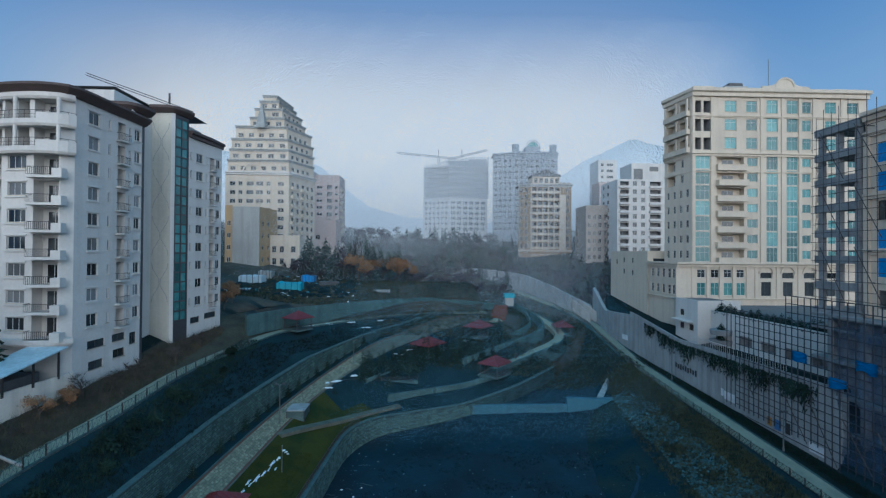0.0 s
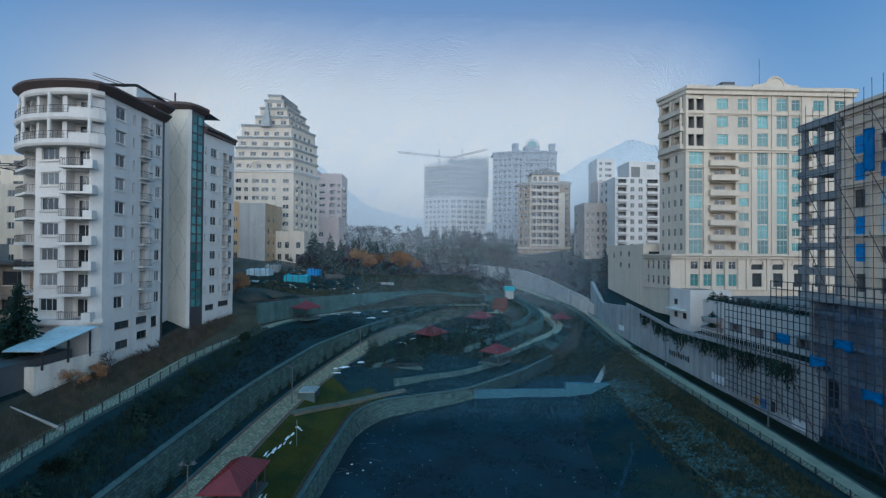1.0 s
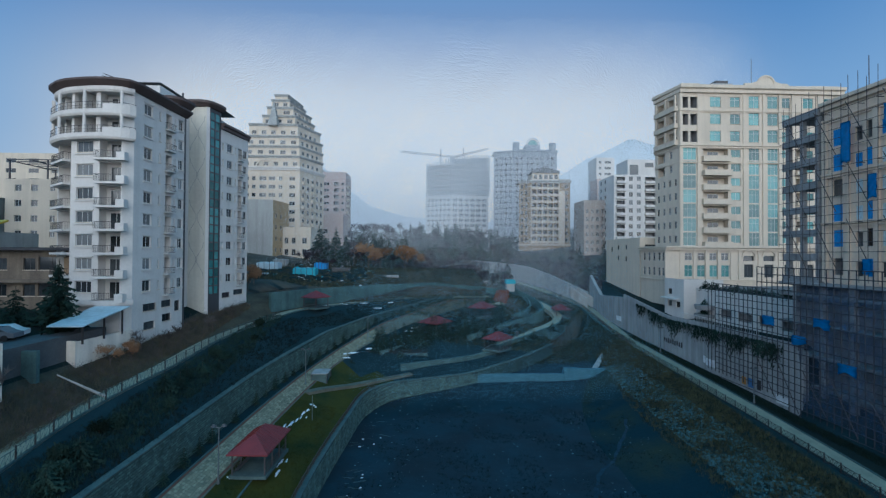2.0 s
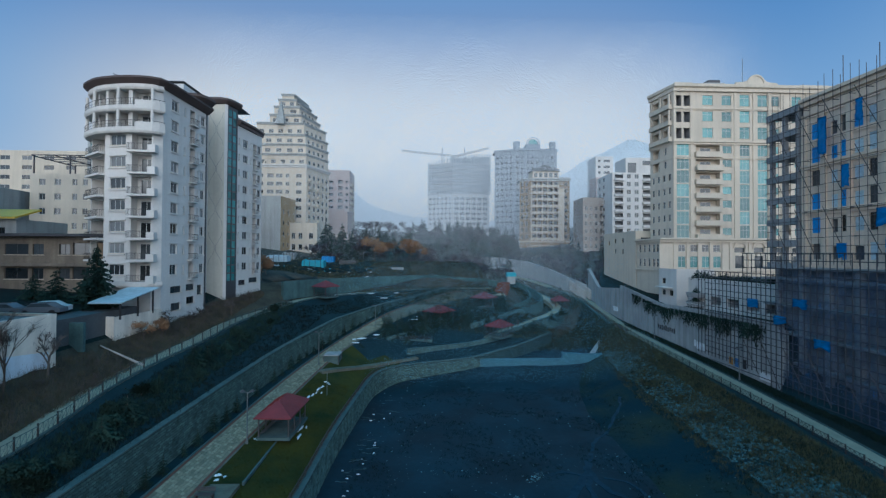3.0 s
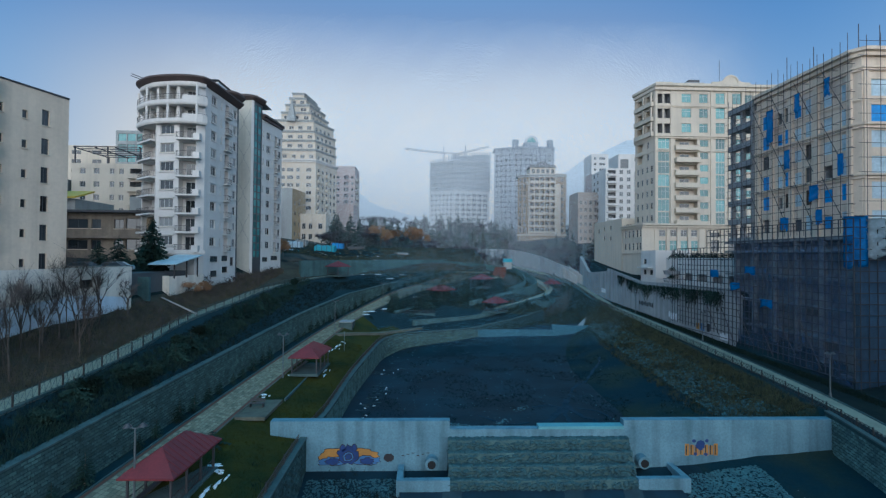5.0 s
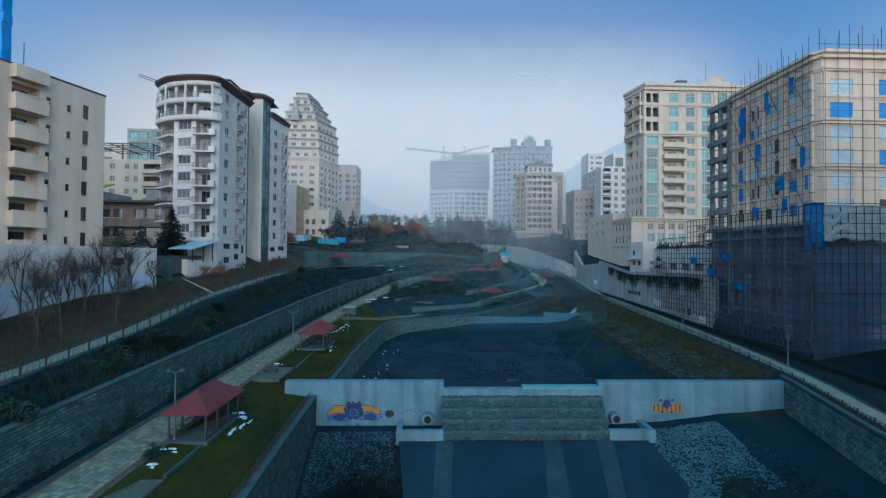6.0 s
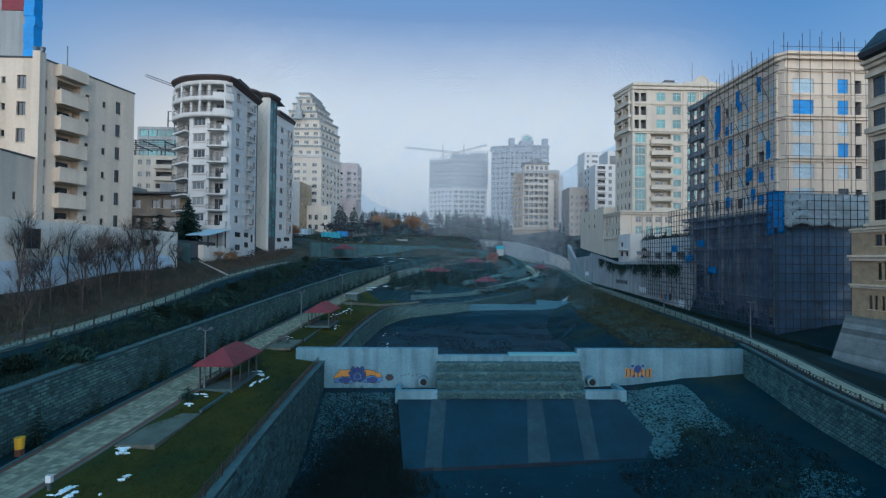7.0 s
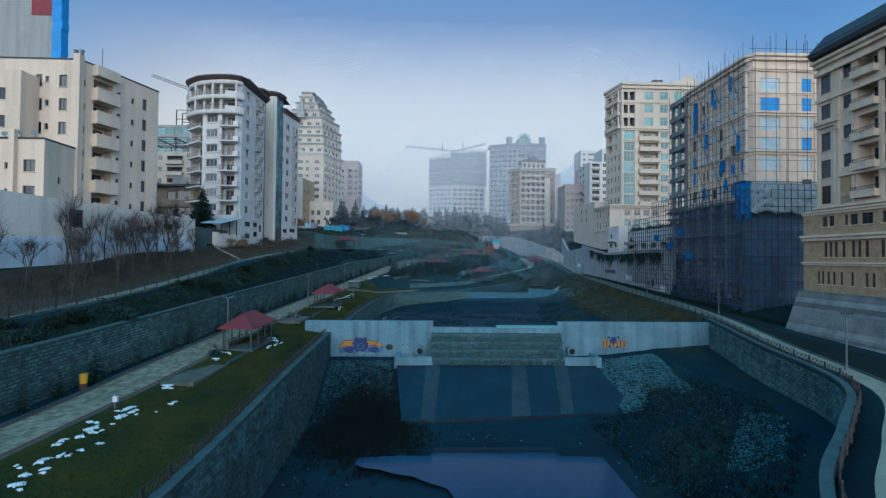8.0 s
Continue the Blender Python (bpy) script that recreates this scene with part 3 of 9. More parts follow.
    for f in bm.faces:
        f.smooth = True
    return bm


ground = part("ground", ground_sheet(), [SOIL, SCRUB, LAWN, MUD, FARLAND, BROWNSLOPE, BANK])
GROUND_TREE = BVHTree.FromPolygons([v.co.copy() for v in ground.data.vertices], [tuple(p.vertices) for p in ground.data.polygons])


def on_ground(x, y, sink=0.0):
    """The ground's height at a place."""
    hit = GROUND_TREE.ray_cast(Vector((x, y, 400)), Vector((0, 0, -1)))
    return (hit[0].z if hit[0] else 0.0) - sink


tagged(ground, "valley ground with scrub, lawn and wet mud, blue shade in its colours", "ground", kind="structure")


# ---- retaining walls, dam and paved ways ----
def structure(ob, label, category):
    return tagged(ob, label, category, kind="structure")


promenade = structure(part("promenade", slab_along(lift(PROM_L, 0.06), lift(along(PROM_R, len(PROM_L)), 0.06), 0.3), PAVEBED), "pale paved promenade beside the stone wall", "pavement")
for side, line in (("near", offset(PROM_L, 0.35)), ("far", offset(PROM_R, -0.35))):
    structure(part("brick_edging", slab_along(lift(offset(line, -0.14), 0.075), lift(offset(line, 0.14), 0.075), 0.1), REDBRICK), "thin red brick edging of the promenade", "edging")
structure(part("kerb", slab_along(lift(PROM_L, 0.16), lift(offset(PROM_L, 0.16), 0.16), 0.3), COPING), "low concrete kerb along the promenade", "kerb")
upper_path = structure(part("upper_path", slab_along(lift(FENCE_L, 0.06), lift(FENCE_R, 0.06), 0.3), PAVING), "narrow paved path along the upper slope", "pavement")
structure(part("kerb", slab_along(lift(offset(FENCE_R, -0.2), 0.22), lift(FENCE_R, 0.22), 0.4), COPING), "concrete kerb under the path fence", "kerb")
ROAD_IN = [p + (q - p) * interp([(-60, 0.36), (24, 0.42), (40, 0.2), (60, 0.05)], p.y) for p, q in zip(ROAD_L, ROAD_R)]
road = structure(part("road", slab_along(lift(ROAD_IN, 0.06), lift(ROAD_R, 0.06), 0.3), PAVING), "pale paved service road above the basin", "road")
structure(part("kerb", slab_along(lift(offset(ROAD_R, -0.15), 0.2), lift(ROAD_R, 0.2), 0.4), COPING), "concrete kerb of the service road", "kerb")
# lower path that runs to the bridge behind the basin
LOWER_PATH = curve_pts([(10.5, 92, 5.2), (17, 97.5, 6.2), (24, 103.5, 7.2), (31, 109, 8.4), (34.5, 115, 9.6), (32.5, 124, 11.8), (27, 133, 14)], 1.5)
structure(part("lower_path", slab_along(lift(offset(LOWER_PATH, -1.3), 0.1), lift(offset(LOWER_PATH, 1.3), 0.1), 1.2), PAVING), "curved paved path above the old basin wall", "pavement")
BRANCH = curve_pts([(-20.6, 64.5, 0), (-16.8, 69.3, 0), (-13.6, 73.4, 0), (-9.6, 76.9, 0), (-4.6, 79.8, 0)], 1.0)
for p in BRANCH:
    p.z = max(on_ground(p.x - 0.5, p.y), on_ground(p.x + 0.5, p.y)) + 0.02
structure(part("branch_path", slab_along(lift(offset(BRANCH, -0.75), 0.1), lift(offset(BRANCH, 0.75), 0.1), 0.5), PAVEBED), "pale curved side path over the lawn", "pavement")

structure(part("wall_promenade", wall_along(WALL_FOOT, WALL_TOPS, 0.6), JOINT), "long coursed stone retaining wall", "wall")
low = offset([Vector((p.x, p.y, interp(BASIN_FLOOR, p.y))) for p in BASIN_TOP], 0.45)
structure(part("wall_basin", wall_along(low, [p.z + 0.15 for p in BASIN_TOP], 0.55), JOINT), "stone wall of the basin below the lawn", "wall")
cap = [p + Vector((0, 0, 0.15)) for p in BASIN_TOP]
structure(part("wall_coping", slab_along(lift(offset(cap, -0.15), 0.12), lift(offset(cap, 0.55), 0.12), 0.118), COPING), "grey concrete coping of the basin wall", "coping")
LEFT_CAP = [Vector((p.x, p.y, z)) for p, z in zip(WALL_FOOT, WALL_TOPS)]
structure(part("wall_coping", slab_along(lift(offset(LEFT_CAP, -0.7), 0.14), lift(offset(LEFT_CAP, 0.08), 0.14), 0.138), COPING), "pale coping of the long stone wall", "coping")
# wall under the service road, below the dam
RW = [p for p in ROAD_L if p.y < 24.0]
rw_line = [p - Vector((0, 0, 4.6)) for p in offset(RW, -0.55)]
structure(part("wall_road", wall_along(list(reversed(rw_line)), [p.z + 0.25 for p in reversed(RW)], 0.5), JOINT), "stone wall that carries the service road", "wall")
rw_cap = [p + Vector((0, 0, 0.25)) for p in RW]
structure(part("wall_coping", slab_along(lift(offset(rw_cap, -0.62), 0.15), lift(offset(rw_cap, -0.1), 0.15), 0.148), COPING), "pale concrete coping of the road wall", "coping")
# curved stone walls of the old upper basin
for line, top, name, lab in (
        (offset(LOWER_PATH, 1.6), 0.2, "wall_lower_path", "curved stone wall below the lower path"),
        (offset(LOWER_PATH, -4.0), 2.6, "wall_terrace", "curved stone wall above the lower path")):
    base = [p - Vector((0, 0, 2.6)) for p in line] if top < 1 else [p + Vector((0, 0, 0.0)) for p in line]
    structure(part(name, wall_along(base, [p.z + top for p in line], 0.5), STONEWALL), lab, "wall")
PONDW = curve_pts([(-6.5, 80.5, 2.0), (0, 83.6, 2.0), (8, 86.8, 2.3), (14, 91.0, 3.0)], 1.0)
structure(part("wall_pond", wall_along(PONDW, [p.z + 2.9 for p in PONDW], 0.5), STONEWALL), "low curved stone wall of the old pond", "wall")
HEDGEW = curve_pts([(-18.0, 83.0, 4.4), (-12.0, 86.0, 4.4), (-1.4, 86.8, 4.4)], 1.0)
structure(part("wall_garden", wall_along(HEDGEW, [p.z + 1.2 for p in HEDGEW], 0.4), STONEWALL), "low garden wall beside the promenade", "wall")
TERRW = curve_pts([(-11.0, 85.2, 4.2), (-6.6, 89.6, 4.6), (-2.0, 93.5, 5.0), (6, 97.5, 5.6), (12, 102, 6.4), (20, 109, 8.0), (27, 116, 10.0), (28, 124, 12)], 1.0)
structure(part("wall_garden", wall_along(TERRW, [p.z + 2.2 for p in TERRW], 0.5), STONEWALL), "curved stone terrace wall under the promenade", "wall")
# terrace wall behind the upper path
BACKW = curve_pts([(-33.5, 86, 14.8), (-29, 95, 14.9), (-20, 105.5, 15.0), (-8, 115, 15.1), (3, 119.5, 15.2), (14, 121, 15.2), (22, 124, 15.6)], 1.5)
structure(part("wall_terrace_back", wall_along(BACKW, [p.z + interp([(86, 3.4), (119, 3.2), (122, 1.4), (124, 0.6)], p.y) for p in BACKW], 0.6), STONEWALL), "long curved stone terrace wall behind the upper path", "wall")

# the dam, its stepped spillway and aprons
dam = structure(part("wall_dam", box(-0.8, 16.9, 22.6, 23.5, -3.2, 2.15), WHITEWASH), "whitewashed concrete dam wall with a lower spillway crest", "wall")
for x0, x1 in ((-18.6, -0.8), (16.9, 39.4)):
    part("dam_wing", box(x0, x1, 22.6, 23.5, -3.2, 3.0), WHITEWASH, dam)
part("crest_sill", box(8.2, 16.9, 22.52, 23.58, 2.15, 2.42), TEALPAINT, dam, "pale teal painted sill")
bm = bmesh.new()
for i in range(4):
    block(bm, -1.0, 17.1, 22.55 - 0.75 * (i + 1), 22.6, -2.6, 1.35 - 0.95 * i)
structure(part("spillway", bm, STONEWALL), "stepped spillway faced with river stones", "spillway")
apron = bmesh.new()
sweep(apron, [((-5.6, 19.4, -2.3), (21.0, 19.4, -2.3), (21.0, 19.4, -4), (-5.6, 19.4, -4)), ((-4.4, 10.8, -6.62), (23.6, 12.2, -6.1), (23.6, 12.2, -8), (-4.4, 10.8, -8))])
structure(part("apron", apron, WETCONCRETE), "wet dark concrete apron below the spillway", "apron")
for x0, x1, b0, b1, yb in ((-1.6, 0.2, -2.3, -0.6, 10.95), (9.8, 11.6, 8.3, 10.6, 11.55), (15.4, 17.2, 14.2, 15.8, 11.85)):
    strip = bmesh.new()
    sweep(strip, [((x0, 19.35, -2.29), (x1, 19.35, -2.29), (x1, 19.35, -2.6), (x0, 19.35, -2.6)), ((b0, yb, -6.56 + 0.0186 * (b0 + 4.4)), (b1, yb, -6.56 + 0.0186 * (b1 + 4.4)), (b1, yb, -7), (b0, yb, -7))])
    structure(part("apron_strip", strip, DRYSTRIP), "paler dry concrete strip of the apron", "apron")
for sx, xa, xb, xw in ((1, -5.9, -0.9, -5.9), (-1, 16.9, 21.9, 21.3)):
    bm = bmesh.new()
    block(bm, xa, xb, 19.3, 19.9, -2.9, -1.3)
    block(bm, xw, xw + 0.6, 19.9, 22.6, -2.9, -1.3 + 0.0)
    structure(part("outlet_kerb", bm, WHITEWASH), "pale concrete kerb around a dam outlet", "kerb")
for x in (-2.6, 18.6):
    bm = bmesh.new()
    bmesh.ops.create_cone(bm, cap_ends=True, segments=24, radius1=0.62, radius2=0.62, depth=1.2, matrix=pose(x, 22.25, -0.9, 90, 0, 0))
    structure(part("outlet_pipe", bm, WHITEWASH), "round concrete outlet at the foot of the dam", "outlet")
    # the pipe is solid: a near-black disc paints the shade of its mouth
    bm = bmesh.new()
    bmesh.ops.create_cone(bm, cap_ends=True, segments=24, radius1=0.40, radius2=0.40, depth=0.06, matrix=pose(x, 21.63, -0.95, 90, 0, 0))
    part("outlet_mouth", bm, DARKVOID, bpy.data.objects["outlet_pipe" if x < 0 else "outlet_pipe.001"], "near-black disc for the shade inside the pipe")

# low weir at the head of the basin
bm = bmesh.new()
sweep(bm, [((26, 82.0, 3.7), (26, 82.9, 3.7), (26, 83.4, 0.4), (26, 81.6, 0.4)), ((32, 82.5, 3.3), (32, 83.4, 3.3), (32, 84, 0.4), (32, 82.1, 0.4)), ((38.8, 83.4, 3.3), (38.8, 84.3, 3.3), (38.8, 84.8, 0.6), (38.8, 83.0, 0.6))])
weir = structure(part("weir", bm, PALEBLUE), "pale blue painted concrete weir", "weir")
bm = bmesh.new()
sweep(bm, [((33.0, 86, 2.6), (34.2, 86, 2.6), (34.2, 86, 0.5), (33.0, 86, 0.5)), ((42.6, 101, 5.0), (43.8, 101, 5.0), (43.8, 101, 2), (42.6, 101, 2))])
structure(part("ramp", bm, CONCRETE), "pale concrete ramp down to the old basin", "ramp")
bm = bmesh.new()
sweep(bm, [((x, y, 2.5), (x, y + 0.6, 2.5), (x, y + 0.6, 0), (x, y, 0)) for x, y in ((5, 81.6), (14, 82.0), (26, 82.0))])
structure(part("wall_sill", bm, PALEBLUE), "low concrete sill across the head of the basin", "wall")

# still water below the apron
def flat_pool(points, z, name, label):
    bm = bmesh.new()
    bm.faces.new([bm.verts.new((x, y, z)) for x, y in points])
    structure(part(name, bm, WATER), label, "water")


flat_pool([(-7.8, 1.9), (-8.0, 0.6), (-7.0, -0.2), (-5.6, -0.5), (-4.1, -1.4), (-2.6, -1.8), (-1.2, -3.0), (0.2, -3.8), (2.0, -9), (0, -20), (-6, -40), (15, -40), (15.2, 1.8), (11.2, 2.1), (11.0, 2.9), (-0.9, 2.9), (-1.2, 2.2), (-4.0, 2.3)], -6.8, "water", "still dark water in the lower basin")
structure(part("water_beam", box(-0.8, 11.0, 3.2, 3.75, -7.6, -6.66), WETCONCRETE), "concrete beam at the edge of the pool", "beam")
for line, wide in (([(29.5, 62), (28.2, 59.0), (25.8, 55.4), (23.7, 52.2), (20.4, 48.9), (18.7, 45.5), (17.4, 42.6), (15.8, 39.0)], 0.36), ([(17.6, 43.4), (16.2, 40.4), (15.0, 38.6), (12.8, 35.3), (10.7, 33.7)], 0.7), ([(16.6, 41.0), (16.9, 37.1), (18.2, 34.7), (18.0, 32.6)], 0.55), ([(15.8, 39.6), (13.7, 41.0), (11.8, 40.2)], 0.4), ([(16.4, 39.8), (15.2, 36.0), (15.6, 32.8)], 0.5), ([(17.8, 39.0), (20.2, 37.4), (20.8, 34.8)], 0.3), ([(10.0, 34.6), (7.9, 33.9), (5.5, 35.2), (3.8, 36.8)], 0.22)):
    wide *= 0.62
    run = curve_pts([(x, y, 0) for x, y in line], 0.5)
    for p in run:
        p.x += 0.35 * noise.noise(p * 0.8)
        p.z = on_ground(p.x, p.y) + 0.05
    wl_ = [a + (a - b).normalized() * wide * 0.5 * noise.noise(a * 0.9) for a, b in zip(offset(run, -wide), run)]
    wr_ = [a + (a - b).normalized() * wide * 0.5 * noise.noise(a * 0.9) for a, b in zip(offset(run, wide), run)]
    structure(part("stream", slab_along(wl_, wr_, 0.06), WETSAND), "shallow silty stream branching over the river mud", "water")
rl_rng = random.Random(77)
for k in range(22):
    cx, cy = rl_rng.choice(((-11.8, 46.0), (-12.2, 43.0), (-11.2, 41.0), (-10.6, 64.6), (-12.2, 60.0), (-11.6, 50.0)))
    x, y = cx + rl_rng.gauss(0, 0.9), cy + rl_rng.gauss(0, 1.8)
    run = [Vector((x + 0.22 * q, y + 0.10 * q * math.sin(k) + 0.08 * math.sin(1.7 * q + k), 0)) for q in range(rl_rng.randint(3, 9))]
    for p in run:
        p.z = on_ground(p.x, p.y) + 0.05
    w_ = rl_rng.uniform(0.015, 0.045)
    structure(part("frozen_rill", slab_along(offset(run, -w_), offset(run, w_), 0.05), PEBBLE), "thin white frozen rill on the basin mud", "ice")

# great retaining wall below the right-hand terrace
GW = [Vector((49.0, y, interp([(50, 4.6), (103, 7.2), (107, 7.4)], y))) for y in np.linspace(51.5, 107, 40)]
great = structure(part("wall_great", wall_along(list(reversed(GW)), [interp([(54, 13.4), (70, 13.2), (86, 12.9), (105, 15.4), (107, 15.5)], p.y) for p in reversed(GW)], 0.9, 1.0), CONCRETE), "tall stained grey concrete retaining wall", "wall")
part("parapet", wall_along([Vector((49.05, p.y, interp([(54, 13.4), (70, 13.2), (86, 12.9), (105, 15.4), (107, 15.5)], p.y))) for p in reversed(GW)], [interp([(54, 13.4), (70, 13.2), (86, 12.9), (105, 15.4), (107, 15.5)], p.y) + 0.9 for p in reversed(GW)], 0.2, 0.0), CONCRETE, great, "pale concrete parapet")
GW2 = [Vector((49.0 + 0.1 * max(0, y - 118), y, 7.4 + 0.12 * (y - 107))) for y in np.linspace(107.2, 136, 16)]
structure(part("wall_great_far", wall_along(list(reversed(GW2)), [interp([(107, 15.6), (124, 14.6), (136, 20.0), (150, 21.0)], p.y) for p in reversed(GW2)], 0.9, 1.0), CONCRETE), "grey concrete retaining wall along the far road", "wall")

# pale battered wall above the bridge road
BRIDGEW = curve_pts([(49.8, 136, 10.4), (45.6, 148, 12.2), (41.8, 160, 14.0), (36.2, 175, 15.4), (27.7, 190, 17.2), (14.4, 204, 19)], 2.0)
structure(part("wall_bridge_road", wall_along(list(reversed(BRIDGEW)), [interp([(136, 14.6), (155, 19.0), (172, 22.0), (190, 23.2), (204, 24.0)], p.y) for p in reversed(BRIDGEW)], 0.8, 1.5), CONCRETE), "grey-blue battered wall above the bridge road", "wall")


# ---- facades ----
def frame_of(p0, p1, z=0.0):
    """Local frame of a facade: X along it to the right as seen from outside, Y inwards, Z up."""
    u = (Vector((p1[0] - p0[0], p1[1] - p0[1], 0))).normalized()
    m = Matrix(((u.x, -u.y, 0, p0[0]), (u.y, u.x, 0, p0[1]), (0, 0, 1, z), (0, 0, 0, 1)))
    return m, math.hypot(p1[0] - p0[0], p1[1] - p0[1])


def pierced(width, z0, z1, holes, thick, ends=True):
    """A wall with openings that go through it, reveals included."""
    bm = bmesh.new()
    us = sorted({0.0, round(width, 3), *[round(h[0], 3) for h in holes], *[round(h[1], 3) for h in holes]})
    vs = sorted({round(z0, 3), round(z1, 3), *[round(h[2], 3) for h in holes], *[round(h[3], 3) for h in holes]})
    grid = {}

    def vert(i, j, k):
        if (i, j, k) not in grid:
            grid[i, j, k] = bm.verts.new((us[i], thick * k, vs[j]))
        return grid[i, j, k]

    def solid(i, j):
        if not (0 <= i < len(us) - 1 and 0 <= j < len(vs) - 1):
            return None
        cu, cv = (us[i] + us[i + 1]) / 2, (vs[j] + vs[j + 1]) / 2
        return not any(h[0] < cu < h[1] and h[2] < cv < h[3] for h in holes)

    for i in range(len(us) - 1):
        for j in range(len(vs) - 1):
            if solid(i, j):
                bm.faces.new((vert(i, j, 0), vert(i + 1, j, 0), vert(i + 1, j + 1, 0), vert(i, j + 1, 0)))
                for di, dj, a, b in ((1, 0, (i + 1, j), (i + 1, j + 1)), (-1, 0, (i, j + 1), (i, j)), (0, 1, (i + 1, j + 1), (i, j + 1)), (0, -1, (i, j), (i + 1, j))):
                    if solid(i + di, j + dj) is None and di and not ends:
                        continue
                    if not solid(i + di, j + dj):
                        bm.faces.new((vert(*a, 0), vert(*a, 1), vert(*b, 1), vert(*b, 0)))
    return bm


SHARED = {}


def shared(key, make, mat):
    if key not in SHARED:
        SHARED[key] = mesh_of(make(), key[0], mat)
    return SHARED[key]


def place(name, me, m, parent, label=""):
    ob = new(name, me)
    ob.parent = parent
    if parent.type == "EMPTY":
        ob.matrix_parent_inverse = parent.matrix_basis.inverted()
    ob.matrix_basis = m
    if label:
        ob["label"] = label
    return ob


class Style:
    def __init__(self, pane=None, bars=FRAMEWHITE, mullions=1, transom=0.0, sill=True, deep=0.16, edge=0.06, open_=False, fill=None, back=None, depth=1.5, trim=None):
        self.pane, self.bars, self.mullions, self.transom, self.sill, self.deep, self.edge = pane or GLASS, bars, mullions, transom, sill, deep, edge
        self.open_, self.fill, self.back, self.depth, self.trim = open_, fill, back, depth, trim
        self.key = (self.pane.name, bars.name, mullions, transom, sill, deep, edge, fill.name if fill else "", back.name if back else "", depth, trim.name if trim else "")


def window_frame(w, h, s):
    """The bars of a window as one pierced piece."""
    e = s.edge
    us = [e] + [v for k in range(s.mullions) for v in (w * (k + 1) / (s.mullions + 1) - e * 0.45, w * (k + 1) / (s.mullions + 1) + e * 0.45)] + [w - e]
    vs = [e] + ([h * s.transom - e * 0.4, h * s.transom + e * 0.4] if s.transom else []) + [h - e]
    bm = pierced(w, 0, h, [(a, b, c, d) for a, b in zip(us[::2], us[1::2]) for c, d in zip(vs[::2], vs[1::2])], 0.07)
    bmesh.ops.translate(bm, verts=bm.verts, vec=(0, s.deep, 0))
    return bm


def glaze(home, m, hole, s):
    """What fills one opening: a framed window, a sheet, or an open recess with a door behind."""
    u0, u1, v0, v1 = hole
    w, h = round(u1 - u0, 2), round(v1 - v0, 2)
    at = m @ Matrix.Translation((u0, 0, v0))
    if s.open_:
        def recess():
            bm = bmesh.new()
            d, t = s.depth, 0.26
            for f in (((0, t, 0), (0, d, 0), (w, d, 0), (w, t, 0)), ((0, t, h), (w, t, h), (w, d, h), (0, d, h)), ((0, t, 0), (0, t, h), (0, d, h), (0, d, 0)), ((w, t, 0), (w, d, 0), (w, d, h), (w, t, h)), ((0, d, 0), (0, d, h), (w, d, h), (w, d, 0))):
                bm.faces.new([bm.verts.new(p) for p in f])
            return bm
        r = place("recess", shared(("recess", w, h, *s.key), recess, s.back or RAWCONCRETE), at, home)
        if s.pane is not DARKVOID and w > 1.0:
            dw, dh = min(w * 0.62, 2.6), min(2.2, h * 0.86)
            door = Style(s.pane, s.bars, 1, 0, False, 0.0)
            dm = Matrix.Translation(((w - dw) * 0.55, s.depth - 0.09, 0.02))
            fr = place("balcony_door", shared(("balcony_door", dw, dh, *s.key), lambda: window_frame(dw, dh, door), s.bars), dm, r)
            place("pane", shared(("pane", dw, dh, *s.key), lambda: box(0.05, dw - 0.05, 0.03, 0.045, 0.05, dh - 0.05), s.pane), dm @ Matrix.Translation((0, 0, 0.0)), r)
        return r
    if s.fill:
        def sheet():
            bm = bmesh.new()
            nu, nv = 6, 8
            vs = [[bm.verts.new((w * i / nu, 0.12 + 0.05 * noise.noise(Vector((i * 0.9 + w, j * 0.7, h))), h * j / nv)) for j in range(nv + 1)] for i in range(nu + 1)]
            for i in range(nu):
                for j in range(nv):
                    bm.faces.new((vs[i][j], vs[i + 1][j], vs[i + 1][j + 1], vs[i][j + 1]))
            return bm
        return place("window_sheet", shared(("window_sheet", w, h, *s.key), sheet, s.fill), at, home)
    fr = place("window", shared(("window", w, h, *s.key), lambda: window_frame(w, h, s), s.bars), at, home)
    place("pane", shared(("pane", w, h, *s.key), lambda: box(s.edge * 0.6, w - s.edge * 0.6, s.deep + 0.025, s.deep + 0.04, s.edge * 0.6, h - s.edge * 0.6), s.pane), Matrix.Identity(4), fr)
    if s.sill:
        place("sill", shared(("sill", w, *s.key), lambda: box(-0.08, w + 0.08, -0.09, s.deep, -0.09, 0.0), s.trim or CREAM), Matrix.Identity(4), fr)
    return fr


def facade(home, p0, p1, z0, z1, mat, holes=(), thick=0.28, label="", name="wall"):
    """One face of a building; holes are (u0, u1, z0, z1, style), heights in the world."""
    m, w = frame_of(p0, p1)
    holes = [h for h in holes if h[0] > 0.01 and h[1] < w - 0.01 and h[2] > z0 + 0.01 and h[3] < z1 - 0.01]
    wall = part(name, pierced(w, z0, z1, holes, thick, False), mat, home, label, m)
    for h in holes:
        glaze(home, m, h[:4], h[4])
    return m, w


def storeys(columns, floors, skip=()):
    """Openings of every floor level; columns are (u0, u1, from the floor, to the floor, style)."""
    return [(u0, u1, z + a, z + b, s) for i, z in enumerate(floors) for j, (u0, u1, a, b, s) in enumerate(columns) if (i, j) not in skip]


def shell(home, plan, z0, z1, mat, roof=ROOFGREY, parapet=0.7, name="roof"):
    """Flat roof with a parapet rim over a plan."""
    bm = bmesh.new()
